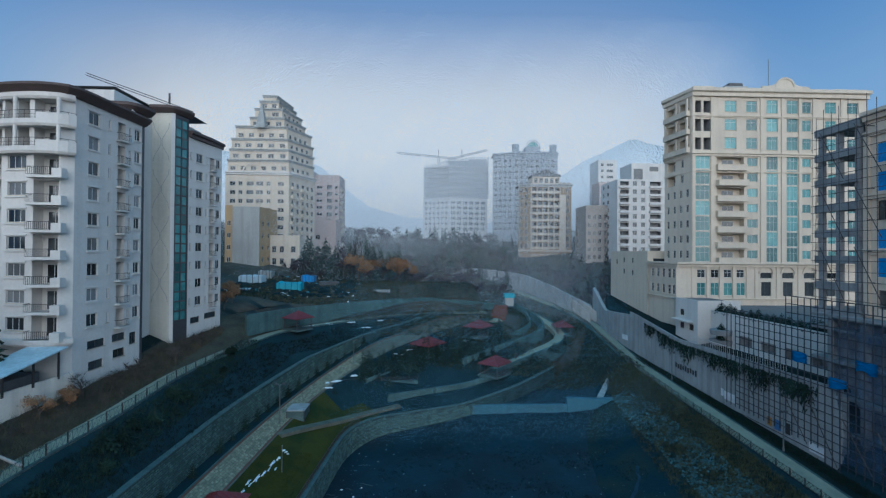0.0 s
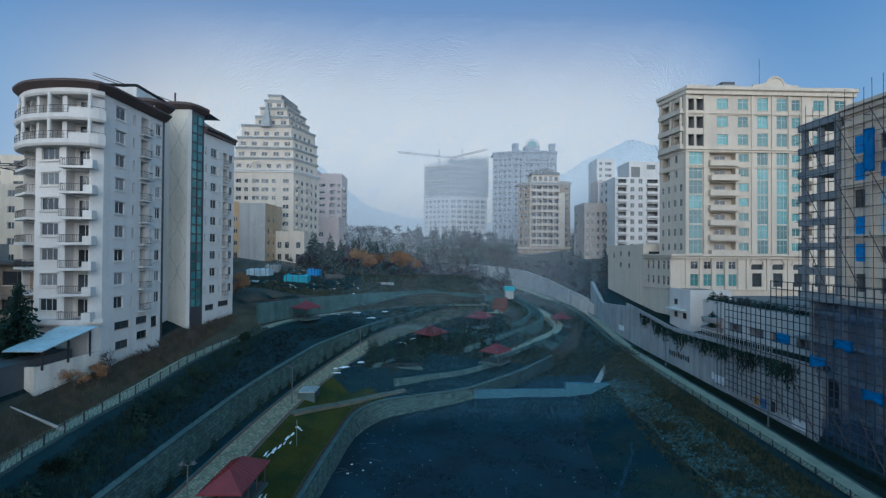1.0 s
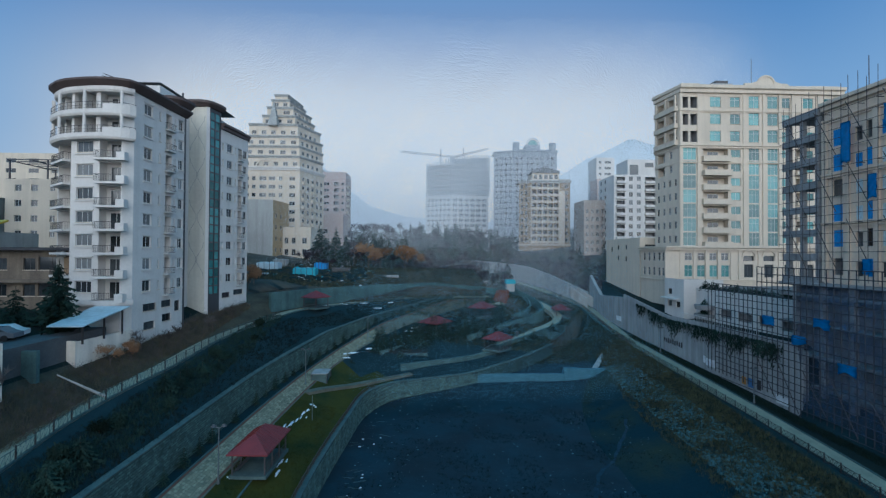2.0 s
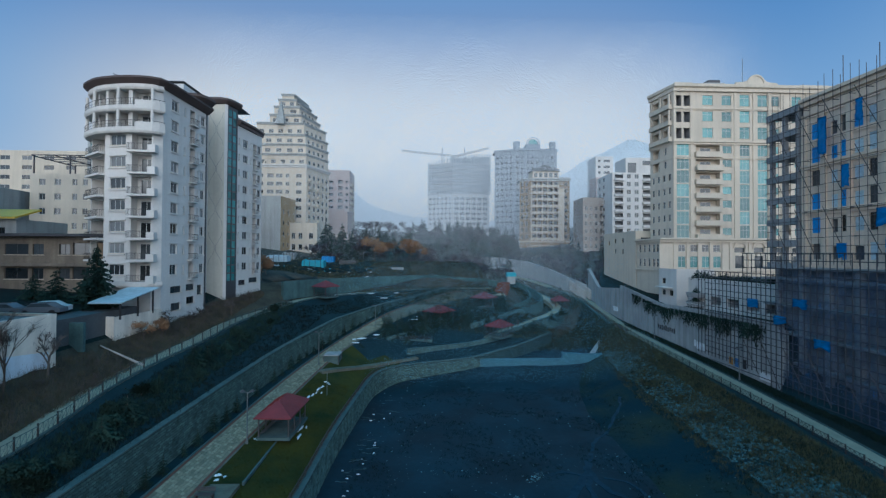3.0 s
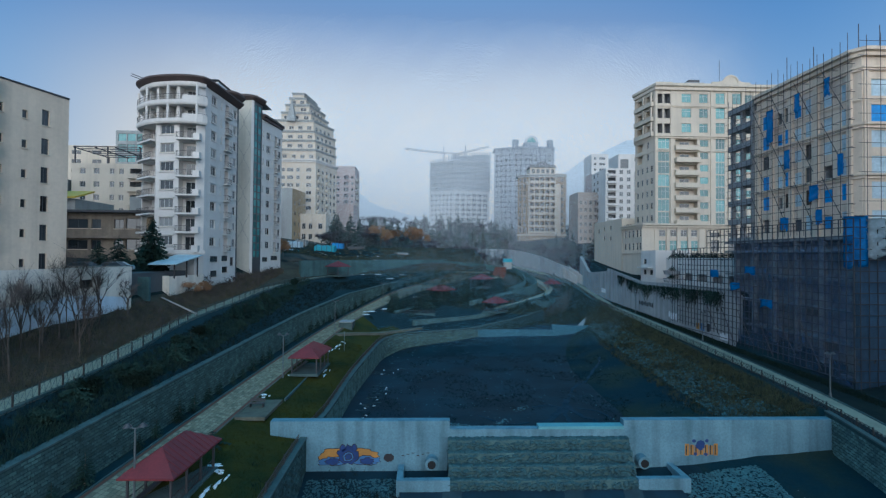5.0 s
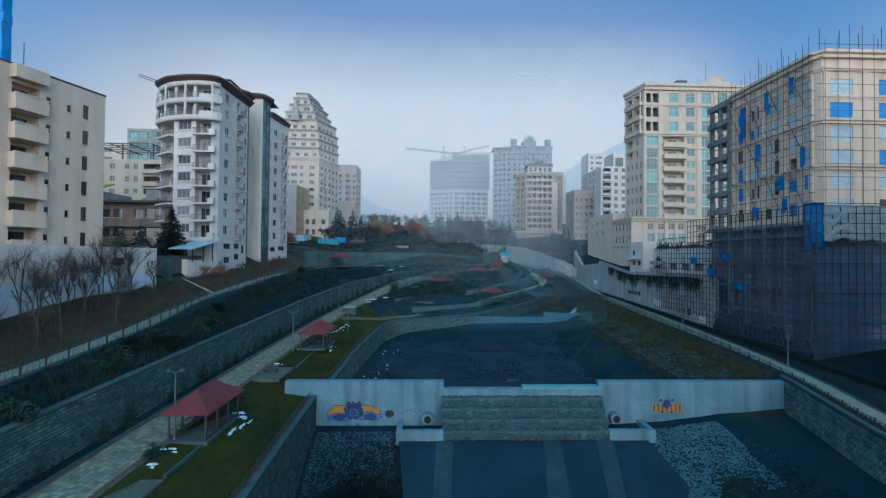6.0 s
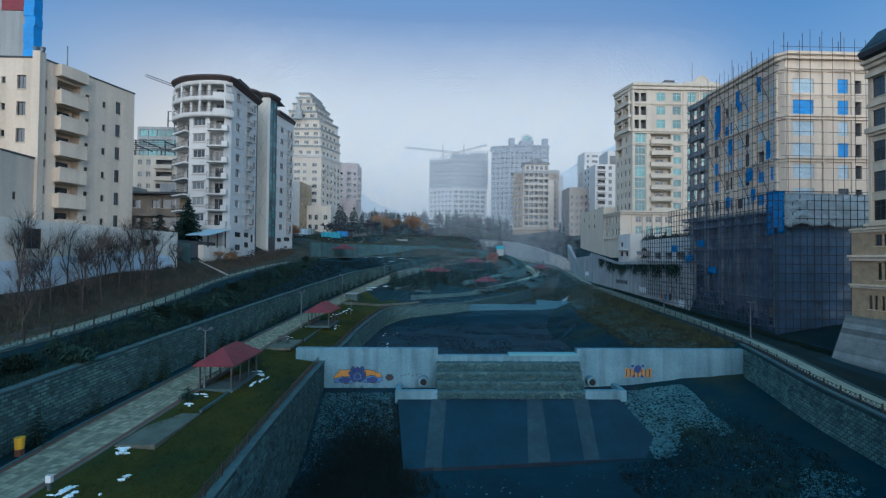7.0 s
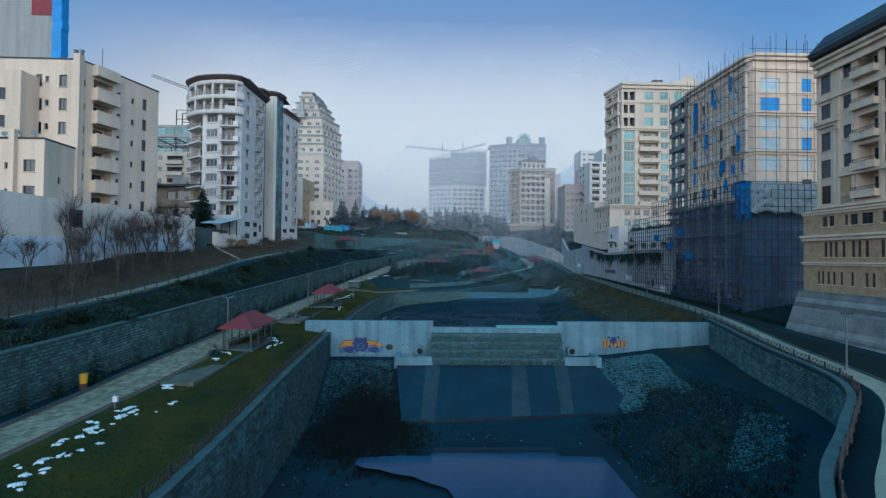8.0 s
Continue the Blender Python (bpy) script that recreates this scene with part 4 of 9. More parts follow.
    bm.faces.new([bm.verts.new((x, y, z1 - parapet)) for x, y in plan])
    part(name, bm, roof, home)


def band(home, plan, z0, z1, out, mat, name="cornice", closed=False, label=""):
    """A moulding that runs along an open line of facades (their right-hand run as seen from outside)."""
    pts = [Vector((x, y, 0)) for x, y in plan]
    bm = bmesh.new()
    o = offset(pts, out)
    o2 = offset(pts, out * 0.55)
    i = offset(pts, -0.12)
    h = z1 - z0
    rows = [((a.x, a.y, z0), (c.x, c.y, z0), (c.x, c.y, z0 + h * 0.45), (b.x, b.y, z0 + h * 0.6), (b.x, b.y, z1), (a.x, a.y, z1)) for a, b, c in zip(i, o, o2)]
    sweep(bm, rows)
    bmesh.ops.recalc_face_normals(bm, faces=bm.faces)
    return part(name, bm, mat, home, label)


def rail_mesh(w, h=0.95, step=0.22, depth=0.0):
    bm = bmesh.new()
    block(bm, 0, w, -0.025, 0.025, h - 0.05, h)
    block(bm, 0, w, -0.02, 0.02, 0.08, 0.12)
    n = max(2, int(w / step))
    for i in range(n + 1):
        x = w * i / n
        block(bm, max(0, x - 0.012), min(w, x + 0.012), -0.012, 0.012, 0.12, h - 0.05)
    if depth:
        for x in (0.0, w):
            block(bm, x - 0.02, x + 0.02, 0.025, depth, h - 0.05, h)
            for j in range(1, int(depth / 0.25)):
                block(bm, x - 0.01, x + 0.01, j * 0.25, j * 0.25 + 0.02, 0.0, h - 0.05)
    return bm


def balcony(home, m, u0, u1, z, out, mat, solid=0.0, rail=True, thick=0.28, fat=0.0):
    """A projecting balcony: slab, upstand or parapet, and its iron railing."""
    w = round(u1 - u0, 2)

    def slab():
        bm = block(bmesh.new(), 0, w, -out, 0.0, -thick, 0.0)
        if solid:
            block(bm, 0, w, -out, -out + 0.14, 0.0, solid)
            block(bm, 0, 0.14, -out + 0.14, 0.0, 0.0, solid)
            block(bm, w - 0.14, w, -out + 0.14, 0.0, 0.0, solid)
            block(bm, -0.04, w + 0.04, -out - 0.04, -out + 0.18, solid, solid + 0.07)
        return bm
    b = place("balcony", shared(("balcony", w, out, mat.name, solid, thick), slab, mat), m @ Matrix.Translation((u0, 0, z)), home)
    if rail:
        place("railing", shared(("railing", w, out, solid), lambda: rail_mesh(w - 0.1, 0.95 - solid, 0.22, out - 0.1), IRON), Matrix.Translation((0.05, -out + 0.06, solid)), b)
    return b


W_DARK = Style(GLASS, FRAMEWHITE, 1, 0, True, trim=CREAM)
W_TWO = Style(GLASS, FRAMEWHITE, 2, 0, True)
W_TWOP = Style(PALEGLASS, FRAMEWHITE, 2, 0, True)
W_SLOT = Style(PALEGLASS, FRAMEWHITE, 0, 0, True)
W_BLACK = Style(GLASS, FRAMEDARK, 1, 0, True)
W_BLACK0 = Style(GLASS, FRAMEDARK, 0, 0, True)
W_FAR = Style(GLASS, FRAMEWHITE, 1, 0, False)
W_TEAL = Style(TEALGLASS, FRAMEWHITE, 2, 0.62, False, 0.1)
W_TEALW = Style(TEALGLASS, FRAMEWHITE, 1, 0.7, True)
W_GREENW = Style(TEALGLASS, FRAMEWHITE, 1, 0, True)
LOGGIA = Style(GLASS, FRAMEWHITE, open_=True, back=WHITE, depth=1.5)
LOGGIAC = Style(GLASS, FRAMEWHITE, open_=True, back=CREAM, depth=1.4)
VOID = Style(DARKVOID, FRAMEDARK, open_=True, back=RAWCONCRETE, depth=2.2)
BLUEFILL = Style(fill=BLUETARP)


# ---- white apartment building with a bowed front ----
def bowed_building():
    home = thing("apartment_building", "white apartment building with a bowed balcony front and brown eaves", "building", m=pose(-46, 62, 13))
    fl = [20.15 + 3.04 * k for k in range(9)]
    top = 47.9
    P = [(-55, 66), (-53.2, 59.5), (-52.4, 56.0), (-48.1, 52.75), (-44.3, 52.0), (-41.3, 52.2), (-40.45, 53.2), (-40.0, 65.1)]
    facade(home, P[0], P[1], 13.2, top, WHITE, storeys([(2.4, 4.0, 0.9, 2.3, W_DARK)], fl))
    facade(home, P[1], P[2], 13.2, top, WHITE, storeys([(0.6, 2.0, 0.9, 2.3, W_DARK)], fl))
    m, w = facade(home, P[2], P[3], 13.2, top, WHITE, storeys([(0.35, 5.1, 0.02, 2.62, LOGGIA)], fl[:7]) + storeys([(0.3, 2.5, 0.02, 2.6, LOGGIA), (2.95, 5.2, 0.02, 2.6, LOGGIA)], fl[7:]))
    for z in fl[:7]:
        balcony(home, m, 0.2, 5.25, z, 0.85, WHITE, 0.0, True)
    m, w = facade(home, P[3], P[4], 13.2, top, WHITE, storeys([(0.75, 3.25, 0.9, 2.35, W_TWO)], (fl[0], fl[3], fl[4], fl[6])) + storeys([(0.75, 3.25, 0.9, 2.35, W_TWOP)], (fl[1], fl[2], fl[5])) + storeys([(0.3, 1.7, 0.02, 2.6, LOGGIA), (2.1, 3.6, 0.02, 2.6, LOGGIA)], fl[7:]))
    for z in fl[:7]:
        place("lintel", shared(("lintel", 2.9), lambda: box(0, 2.9, -0.10, 0.0, 0, 0.16), WHITE), m @ Matrix.Translation((0.55, 0, z + 2.42)), home)
        place("window_ledge", shared(("window_ledge", 2.9), lambda: box(0, 2.9, -0.16, 0.0, 0, 0.16), WHITE), m @ Matrix.Translation((0.55, 0, z + 0.62)), home)
    m, w = facade(home, P[4], P[5], 13.2, top, WHITE, storeys([(0.3, 2.9, 0.02, 2.62, LOGGIA)], fl))
    for k, z in enumerate(fl[:7]):
        b = balcony(home, m, 0.1, 3.85, z, 1.0, WHITE, 0.0, False)
        place("railing", shared(("railing", 2.6, "bow"), lambda: rail_mesh(2.6, 0.95, 0.2, 0.9), IRON), Matrix.Translation((0.06, -0.94, 0)), b)
        place("upstand", shared(("upstand", 1.1), lambda: box(2.72, 3.74, -0.99, -0.1, 0.0, 0.78), WHITE), Matrix.Identity(4), b)
    facade(home, P[5], P[6], 13.2, top, WHITE)
    cols = [(2.0, 3.7, 0.8, 2.3, W_DARK), (5.15, 5.6, 0.85, 2.2, W_SLOT), (6.8, 8.25, 0.05, 2.4, LOGGIA), (8.85, 9.25, 0.85, 2.2, W_SLOT), (9.95, 11.2, 0.8, 2.3, W_DARK)]
    pale = Style(PALEGLASS, FRAMEWHITE, 1, 0, True, trim=WHITE)
    cols2 = [(2.0, 3.7, 0.8, 2.3, pale)] + cols[1:4] + [(9.95, 11.2, 0.8, 2.3, pale)]
    m, w = facade(home, P[6], P[7], 13.2, top + 0.3, WHITE, storeys(cols, fl[::2]) + storeys(cols2, fl[1::2]) + [(2.2, 5.0, 18.2, 19.2, W_BLACK), (2.4, 4.8, 15.6, 16.7, W_BLACK), (6.2, 8.6, 18.3, 19.3, W_BLACK), (6.4, 8.6, 16.2, 17.3, W_BLACK), (9.4, 10.8, 17.4, 19.0, W_BLACK)])
    for z in fl:
        balcony(home, m, 6.5, 8.45, z, 0.7, WHITE, 0.0, True, 0.18)
        for u, wd in ((1.85, 2.0), (9.8, 1.55)):
            place("lintel", shared(("lintel", wd), lambda: box(0, wd, -0.08, 0.0, 0, 0.13), WHITE), m @ Matrix.Translation((u, 0, z + 2.38)), home)
            place("window_ledge", shared(("window_ledge", wd), lambda: box(0, wd, -0.14, 0.0, 0, 0.14), WHITE), m @ Matrix.Translation((u, 0, z + 0.58)), home)
    for k in (0, 2, 3, 5, 6, 8):
        place("air_conditioner", shared(("air_conditioner", 0.8), lambda: box(0, 0.75, -0.34, -0.02, 0, 0.55), FRAMEWHITE), m @ Matrix.Translation((8.55, 0, fl[k] + 0.2)), home, "white air conditioner box")
    place("drain_strip", shared(("drain_strip", 1), lambda: box(11.45, 11.9, -0.05, 0.02, 14.4, 48.2), FRAMEDARK), m, home, "dark glazed strip at the building's end")
    # continuous curved balconies of the two top floors, and the slab under the lowest flat
    bow = curve_pts([(-53.2, 58.6, 0), (-52.4, 55.9, 0), (-50.5, 54.1, 0), (-48.1, 52.7, 0), (-44.3, 51.9, 0), (-41.4, 52.1, 0), (-40.5, 53.0, 0)], 0.6)

    def ledge(name, z0, z1, out, label=""):
        bm = bmesh.new()
        h = z1 - z0
        sweep(bm, [((a.x, a.y, z0), (c.x, c.y, z0), (b.x, b.y, z0 + 0.35 * h), (b.x, b.y, z1), (a.x, a.y, z1)) for a, b, c in zip(offset(bow, -0.2), offset(bow, out), offset(bow, out - 0.16))])
        bmesh.ops.recalc_face_normals(bm, faces=bm.faces)
        return part(name, bm, WHITE, home, label)
    for z in fl[7:]:
        b = ledge("balcony", z - 0.62, z + 0.14, 0.85, "long curved white balcony")
        bm = bmesh.new()
        for zz, e in ((z + 1.05, 0.05), (z + 0.6, 0.03), (z + 0.25, 0.03)):
            oo, o2 = offset(bow, 0.78), offset(bow, 0.78 - e)
            sweep(bm, [((p.x, p.y, zz), (q.x, q.y, zz), (q.x, q.y, zz + e), (p.x, p.y, zz + e)) for p, q in zip(oo, o2)])
        for p in offset(bow, 0.76)[::1]:
            block(bm, p.x - 0.015, p.x + 0.015, p.y - 0.015, p.y + 0.015, z + 0.12, z + 1.05)
        r = part("railing", bm, IRON)
        r.parent = b
        for p in offset(bow, 0.6)[4::7]:
            bm = bmesh.new()
            bmesh.ops.create_cone(bm, cap_ends=True, segments=12, radius1=0.2, radius2=0.2, depth=2.6, matrix=pose(p.x, p.y, z + 1.3))
            c = part("column", bm, WHITE)
            c.parent = b
        for i, j in ((-6, -1),):
            seg = offset(bow, 0.85)[i:]
            bm = wall_along([Vector((p.x, p.y, z + 0.14)) for p in seg], [z + 0.85] * len(seg), 0.16, 0.0)
            u = part("upstand", bm, WHITE)
            u.parent = b
    ledge("floor_slab", 19.35, 20.15, 0.75)
    ledge("cornice", 47.0, 47.7, 0.45)
    # overhanging brown eaves with a hollow underside
    eave = [(-55, 66), (-53.2, 59), (-52.4, 55.9), (-50.5, 54.1), (-48.1, 52.7), (-44.3, 51.9), (-41.4, 52.1), (-40.5, 53.1), (-40.2, 58), (-40.0, 65.2)]
    ep = curve_pts([(x, y, 0) for x, y in eave], 0.8)
    rows = []
    for d0, d1, d2, d3 in zip(offset(ep, -0.3), offset(ep, 0.25), offset(ep, 0.62), offset(ep, 1.05)):
        rows.append(((d0.x, d0.y, 47.55), (d1.x, d1.y, 47.6), (d2.x, d2.y, 47.95), (d3.x, d3.y, 48.35), (d3.x, d3.y, 48.62), (d0.x, d0.y, 48.72)))
    bm = bmesh.new()
    sweep(bm, rows)
    bmesh.ops.recalc_face_normals(bm, faces=bm.faces)
    part("eave", bm, ROOFBROWN, home, "brown overhanging eaves with a hollow underside")
    shell(home, [(p.x, p.y) for p in ep] + [(-50, 66)], 0, 48.6, ROOFGREY, ROOFGREY, 0.0)
    # service core with plain panel and glazed strip
    part("core", box(-52, -43.4, 63.9, 82, 13.5, 52.4), WHITE, home)
    mp, w = facade(home, (-43.5, 72.6), (-40.45, 72.6), 14.5, 52.5, PANELCREAM, label="plain beige stucco panel with faint drawing")
    for k in range(4):
        for s in (-1, 1):
            bm = bmesh.new()
            zc = 22.0 + 7.4 * k
            sweep(bm, [((1.55 + s * a - 0.04, -0.012, zc + b), (1.55 + s * a + 0.04, -0.012, zc + b), (1.55 + s * a + 0.04, 0.0, zc + b), (1.55 + s * a - 0.04, 0.0, zc + b)) for a, b in ((1.25, 0.0), (1.1, 0.9), (0.1, 2.6), (0.1, 3.6), (1.1, 5.3), (1.25, 6.2))])
            bmesh.ops.recalc_face_normals(bm, faces=bm.faces)
            part("panel_line", bm, GREYRENDER, home, "faint grey drawn line", mp)
    facade(home, (-40.45, 72.6), (-40.05, 73.0), 14.5, 52.6, WHITE)
    strip = Style(TEALGLASS, FRAMEDARK, 0, 0, False, 0.06)
    facade(home, (-40.05, 73.0), (-39.45, 76.0), 14.5, 52.6, FRAMEDARK, [(0.25 + 1.35 * k, 1.4 + 1.35 * k, 19 + 1.55 * j, 20.4 + 1.55 * j, strip) for k in range(2) for j in range(21)])
    cap = curve_pts([(-43.4, 72.5, 0), (-41.2, 72.5, 0), (-40.2, 73.0, 0), (-39.6, 74.6, 0), (-39.35, 76.2, 0)], 0.5)
    bm = bmesh.new()
    sweep(bm, [((a.x, a.y, 51.9), (b.x, b.y, 52.0), (c.x, c.y, 52.6), (c.x, c.y, 53.0), (a.x, a.y, 53.05)) for a, b, c in zip(offset(cap, -0.5), offset(cap, 0.2), offset(cap, 0.75))])
    bmesh.ops.recalc_face_normals(bm, faces=bm.faces)
    part("eave", bm, ROOFBROWN, home)
    shell(home, [(-52, 64), (-43.4, 64), (-43.4, 72.5), (-39.9, 72.7), (-39.4, 76), (-39.4, 82), (-52, 82)], 0, 53.0, ROOFGREY, ROOFGREY, 0.1)
    part("stair_head", box(-46.5, -40.3, 63.0, 66.4, 48.0, 50.0), WHITE, home)
    head = curve_pts([(-46.5, 62.9, 0), (-41.6, 62.9, 0), (-40.4, 63.4, 0), (-40.0, 64.6, 0), (-40.0, 66.4, 0)], 0.5)
    bm = bmesh.new()
    sweep(bm, [((a.x, a.y, 49.2), (b.x, b.y, 49.3), (c.x, c.y, 49.9), (c.x, c.y, 50.3), (a.x, a.y, 50.35)) for a, b, c in zip(offset(head, -0.4), offset(head, 0.2), offset(head, 0.8))])
    bmesh.ops.recalc_face_normals(bm, faces=bm.faces)
    part("eave", bm, ROOFBROWN, home)
    # rear block
    R0, R1 = (-39.45, 76.0), (-38.0, 84.8)
    cols3 = [(0.35, 0.8, 0.9, 2.2, W_SLOT), (1.9, 3.6, 0.8, 2.3, W_DARK), (4.4, 4.8, 0.9, 2.2, W_SLOT), (5.5, 6.8, 0.05, 2.3, LOGGIA), (7.3, 8.5, 0.8, 2.3, W_DARK)]
    m, w = facade(home, R0, R1, 14.5, 49.5, WHITE, storeys(cols3, fl) + [(0.8, 3.2, 18.0, 19.0, W_BLACK), (4.4, 7.6, 18.3, 19.3, W_BLACK)])
    for z in fl:
        balcony(home, m, 5.3, 7.0, z, 0.6, WHITE, 0.0, True, 0.18)
        place("window_ledge", shared(("window_ledge", 2.0), lambda: box(0, 2.0, -0.14, 0.0, 0, 0.14), WHITE), m @ Matrix.Translation((1.75, 0, z + 0.58)), home)
    facade(home, R1, (-52, 84.8), 14.5, 49.5, WHITE)
    band(home, [R0, (-38.7, 80.6), (-38.0, 84.9), (-50, 85.0)], 49.0, 50.1, 0.75, ROOFBROWN, "eave")
    shell(home, [(-52, 76), R0, R1, (-52, 84.8)], 0, 49.9, ROOFGREY, ROOFGREY, 0.1)
    facade(home, (-54, 88), (-55, 66), 14.5, 49, WHITE)
    part("roof_plant", box(-45.2, -40.4, 77.5, 82.0, 49.8, 51.3), GREYRENDER, home, "pale plant boxes on the roof")
    # sloping canopy over the entrance ramp at the foot
    bm = bmesh.new()
    sweep(bm, [((-43.8, 44.0, 17.9), (-43.8, 44.0, 18.05), (-39.9, 44.0, 18.05), (-39.9, 44.0, 17.9)), ((-43.8, 51.4, 19.3), (-43.8, 51.4, 19.45), (-39.5, 51.4, 19.45), (-39.5, 51.4, 19.3))])
    bmesh.ops.recalc_face_normals(bm, faces=bm.faces)
    part("canopy", bm, GREYTARP, home, "pale sheet canopy over the entrance ramp")
    for y in (44.6, 48.0, 51.2):
        part("canopy_post", box(-40.4, -40.24, y - 0.08, y + 0.08, 15.9, 18.1 + 0.19 * (y - 44.6)), IRON, home)


bowed_building()
base = thing("garden_wall", "white rendered base wall below the bowed building", "wall", m=pose(-44, 44.2, 12))
facade(base, (-43.4, 51.8), (-43.4, 44.3), 11.5, 16.3, PAINTWHITE, thick=0.3)
facade(base, (-43.4, 44.3), (-40.8, 44.2), 11.5, 16.3, PAINTWHITE, thick=0.3)
facade(base, (-40.8, 44.2), (-40.2, 53.2), 11.5, 16.2, PAINTWHITE, thick=0.3)


# ---- cream apartment building on the upper slope ----
def cream_building():
    home = thing("apartment_building", "plain cream apartment block with small dark-framed windows", "building", m=pose(-50, 20, 12))
    top = 35.7
    rows = [17.85 + 2.89 * k for k in range(6)]
    A, B, C = (-62, 15.1), (-44.3, 15.1), (-41.15, 25.8)
    cols = [(15.3, 16.25, 0.0, 1.5, W_BLACK)]
    high = [(12.5, 13.3, 0.0, 1.5, W_BLACK), (13.65, 14.1, 0.55, 1.3, W_BLACK0), (9.4, 10.2, 0.0, 1.5, W_BLACK), (6.0, 6.8, 0.0, 1.5, W_BLACK)]
    facade(home, A, B, 12, top, BEIGE, storeys(cols, rows) + storeys(high, rows[2:]))
    side = [(0.4, 0.75, 0.35, 1.2, W_BLACK0), (4.85, 5.35, 0.35, 1.2, W_BLACK0), (6.9, 7.35, 0.25, 1.05, W_BLACK0), (8.6, 9.3, 0.0, 1.6, W_BLACK)]
    m, w = facade(home, B, C, 12, top, BEIGE, storeys(side, rows) + storeys([(1.75, 4.25, -0.75, 1.7, Style(GLASS, FRAMEDARK, open_=True, back=BEIGE, depth=1.2))], rows) + [(3.2 + 1.1 * i, 3.55 + 1.1 * i, 15.1, 15.9, W_BLACK0) for i in range(6)])
    for z in rows:
        balcony(home, m, 1.5, 4.45, z - 0.8, 1.0, BEIGE, 1.25, False, 0.3)
    part("balcony_hood", box(1.5, 4.45, -1.0, 0.0, 34.3, 35.6), BEIGE, home, "plain rendered hood over the balconies", m)
    for k, u in ((5, 3.9), (4, 2.6), (2, 3.4)):
        place("washing_line", shared(("washing_line", 1), lambda: box(0, 0.7, -1.12, -1.06, 0.4, 0.5), FRAMEWHITE), m @ Matrix.Translation((u - 1.0, 0, rows[k])), home, "thin rack on the balcony")
    facade(home, C, (-58, 29), 12, top, BEIGE)
    shell(home, [A, B, C, (-58, 29), (-62, 29)], 0, top, BEIGE, ROOFGREY, 0.6)
    band(home, [A, B, C], top - 0.05, top + 0.12, 0.12, FRAMEDARK, "coping")
    part("flue", box(-44.75, -43.95, 14.65, 15.4, 13, 36.3), BEIGE, home)
    for dx in (-0.35, 0.35):
        bm = bmesh.new()
        bmesh.ops.create_cone(bm, cap_ends=True, segments=10, radius1=0.18, radius2=0.28, depth=0.5, matrix=pose(-44.35 + dx, 15.0, 36.55))
        part("flue_cowl", bm, GALV, home)
    part("aerial", box(-43.2, -43.12, 17.2, 17.28, 35.6, 38.0), GALV, home)
    # nearer lower wings
    an = thing("apartment_wing", "lower cream wing with brown-framed windows", "building", m=pose(-52, 12, 12))
    holes = [(-46.3 + 60, -45.0 + 60, z, z + 1.35, W_BLACK) for z in (15.2, 18.1, 21.0)] + [(-48.3 + 60, -47.85 + 60, z + 0.3, z + 1.0, W_BLACK0) for z in (15.2, 18.1, 21.0)] + [(-50.6 + 60, -49.9 + 60, z + 0.2, z + 1.1, W_BLACK0) for z in (15.2, 18.1, 21.0)]
    facade(an, (-60, 10.1), (-44.05, 10.1), 11.5, 24.7, BEIGE, holes)
    facade(an, (-44.05, 10.1), (-44.3, 15.1), 11.5, 24.7, BEIGE, [(2.0, 2.5, 20, 20.8, W_BLACK0), (2.0, 2.5, 17, 17.8, W_BLACK0)])
    shell(an, [(-60, 10.1), (-44.05, 10.1), (-44.3, 15.1), (-60, 15.1)], 0, 24.7, BEIGE, ROOFGREY, 0.4)
    band(an, [(-60, 10.1), (-44.05, 10.1), (-44.3, 15.1)], 24.6, 24.8, 0.12, FRAMEDARK, "coping")
    part("flue", box(-47.5, -46.9, 9.6, 10.1, 12, 25.6), BEIGE, an, "stained rendered flue")
    for x, z in ((-45.4, 24.9), (-46.9, 24.9), (-48.6, 24.7)):
        dish = thing("satellite_dish", "small grey satellite dish on the wing's roof edge", "dish", group="satellite dishes", m=pose(x, 10.5, z - 0.2))
        bm = bmesh.new()
        bmesh.ops.create_cone(bm, cap_ends=True, segments=16, radius1=0.06, radius2=0.30, depth=0.12, matrix=pose(x, 10.35, z + 0.5, 70, 0, 20))
        part("reflector", bm, GALV, dish)
        part("mast", box(x - 0.03, x + 0.03, 10.45, 10.51, z - 0.35, z + 0.6), GALV, dish)
    an2 = thing("apartment_wing", "tall cream wing beside the flue with two windows", "building", m=pose(-56, 13, 20))
    facade(an2, (-64, 12.6), (-49.0, 12.6), 24.0, 33.3, BEIGE, [(12.4, 13.3, z, z + 1.4, W_BLACK) for z in (26.6, 29.8)] + [(8.8, 9.7, z, z + 1.4, W_BLACK) for z in (26.6, 29.8)])
    facade(an2, (-49.0, 12.6), (-49.0, 15.1), 24.0, 33.3, BEIGE)
    shell(an2, [(-64, 12.6), (-49.0, 12.6), (-49.0, 15.1), (-64, 15.1)], 0, 33.3, BEIGE, ROOFGREY, 0.3)
    # white base wall that runs on past the block
    bw = thing("garden_wall", "white rendered retaining wall with small slots below the cream block", "wall", m=pose(-41, 20, 11))
    holes = [(18.0 + 1.2 * i, 18.35 + 1.2 * i, 15.6, 16.5, W_BLACK0) for i in range(5)] + [(25.0, 26.9, 15.7, 16.6, W_BLACK), (8.2, 10.2, 15.0, 17.0, W_BLACK)]
    facade(bw, (-41.6, 2.0), (-40.2, 34.9), 8.0, 17.9, PAINTWHITE, holes, 0.35)
    facade(bw, (-40.2, 34.9), (-52, 36.5), 10.0, 17.9, PAINTWHITE, (), 0.35)
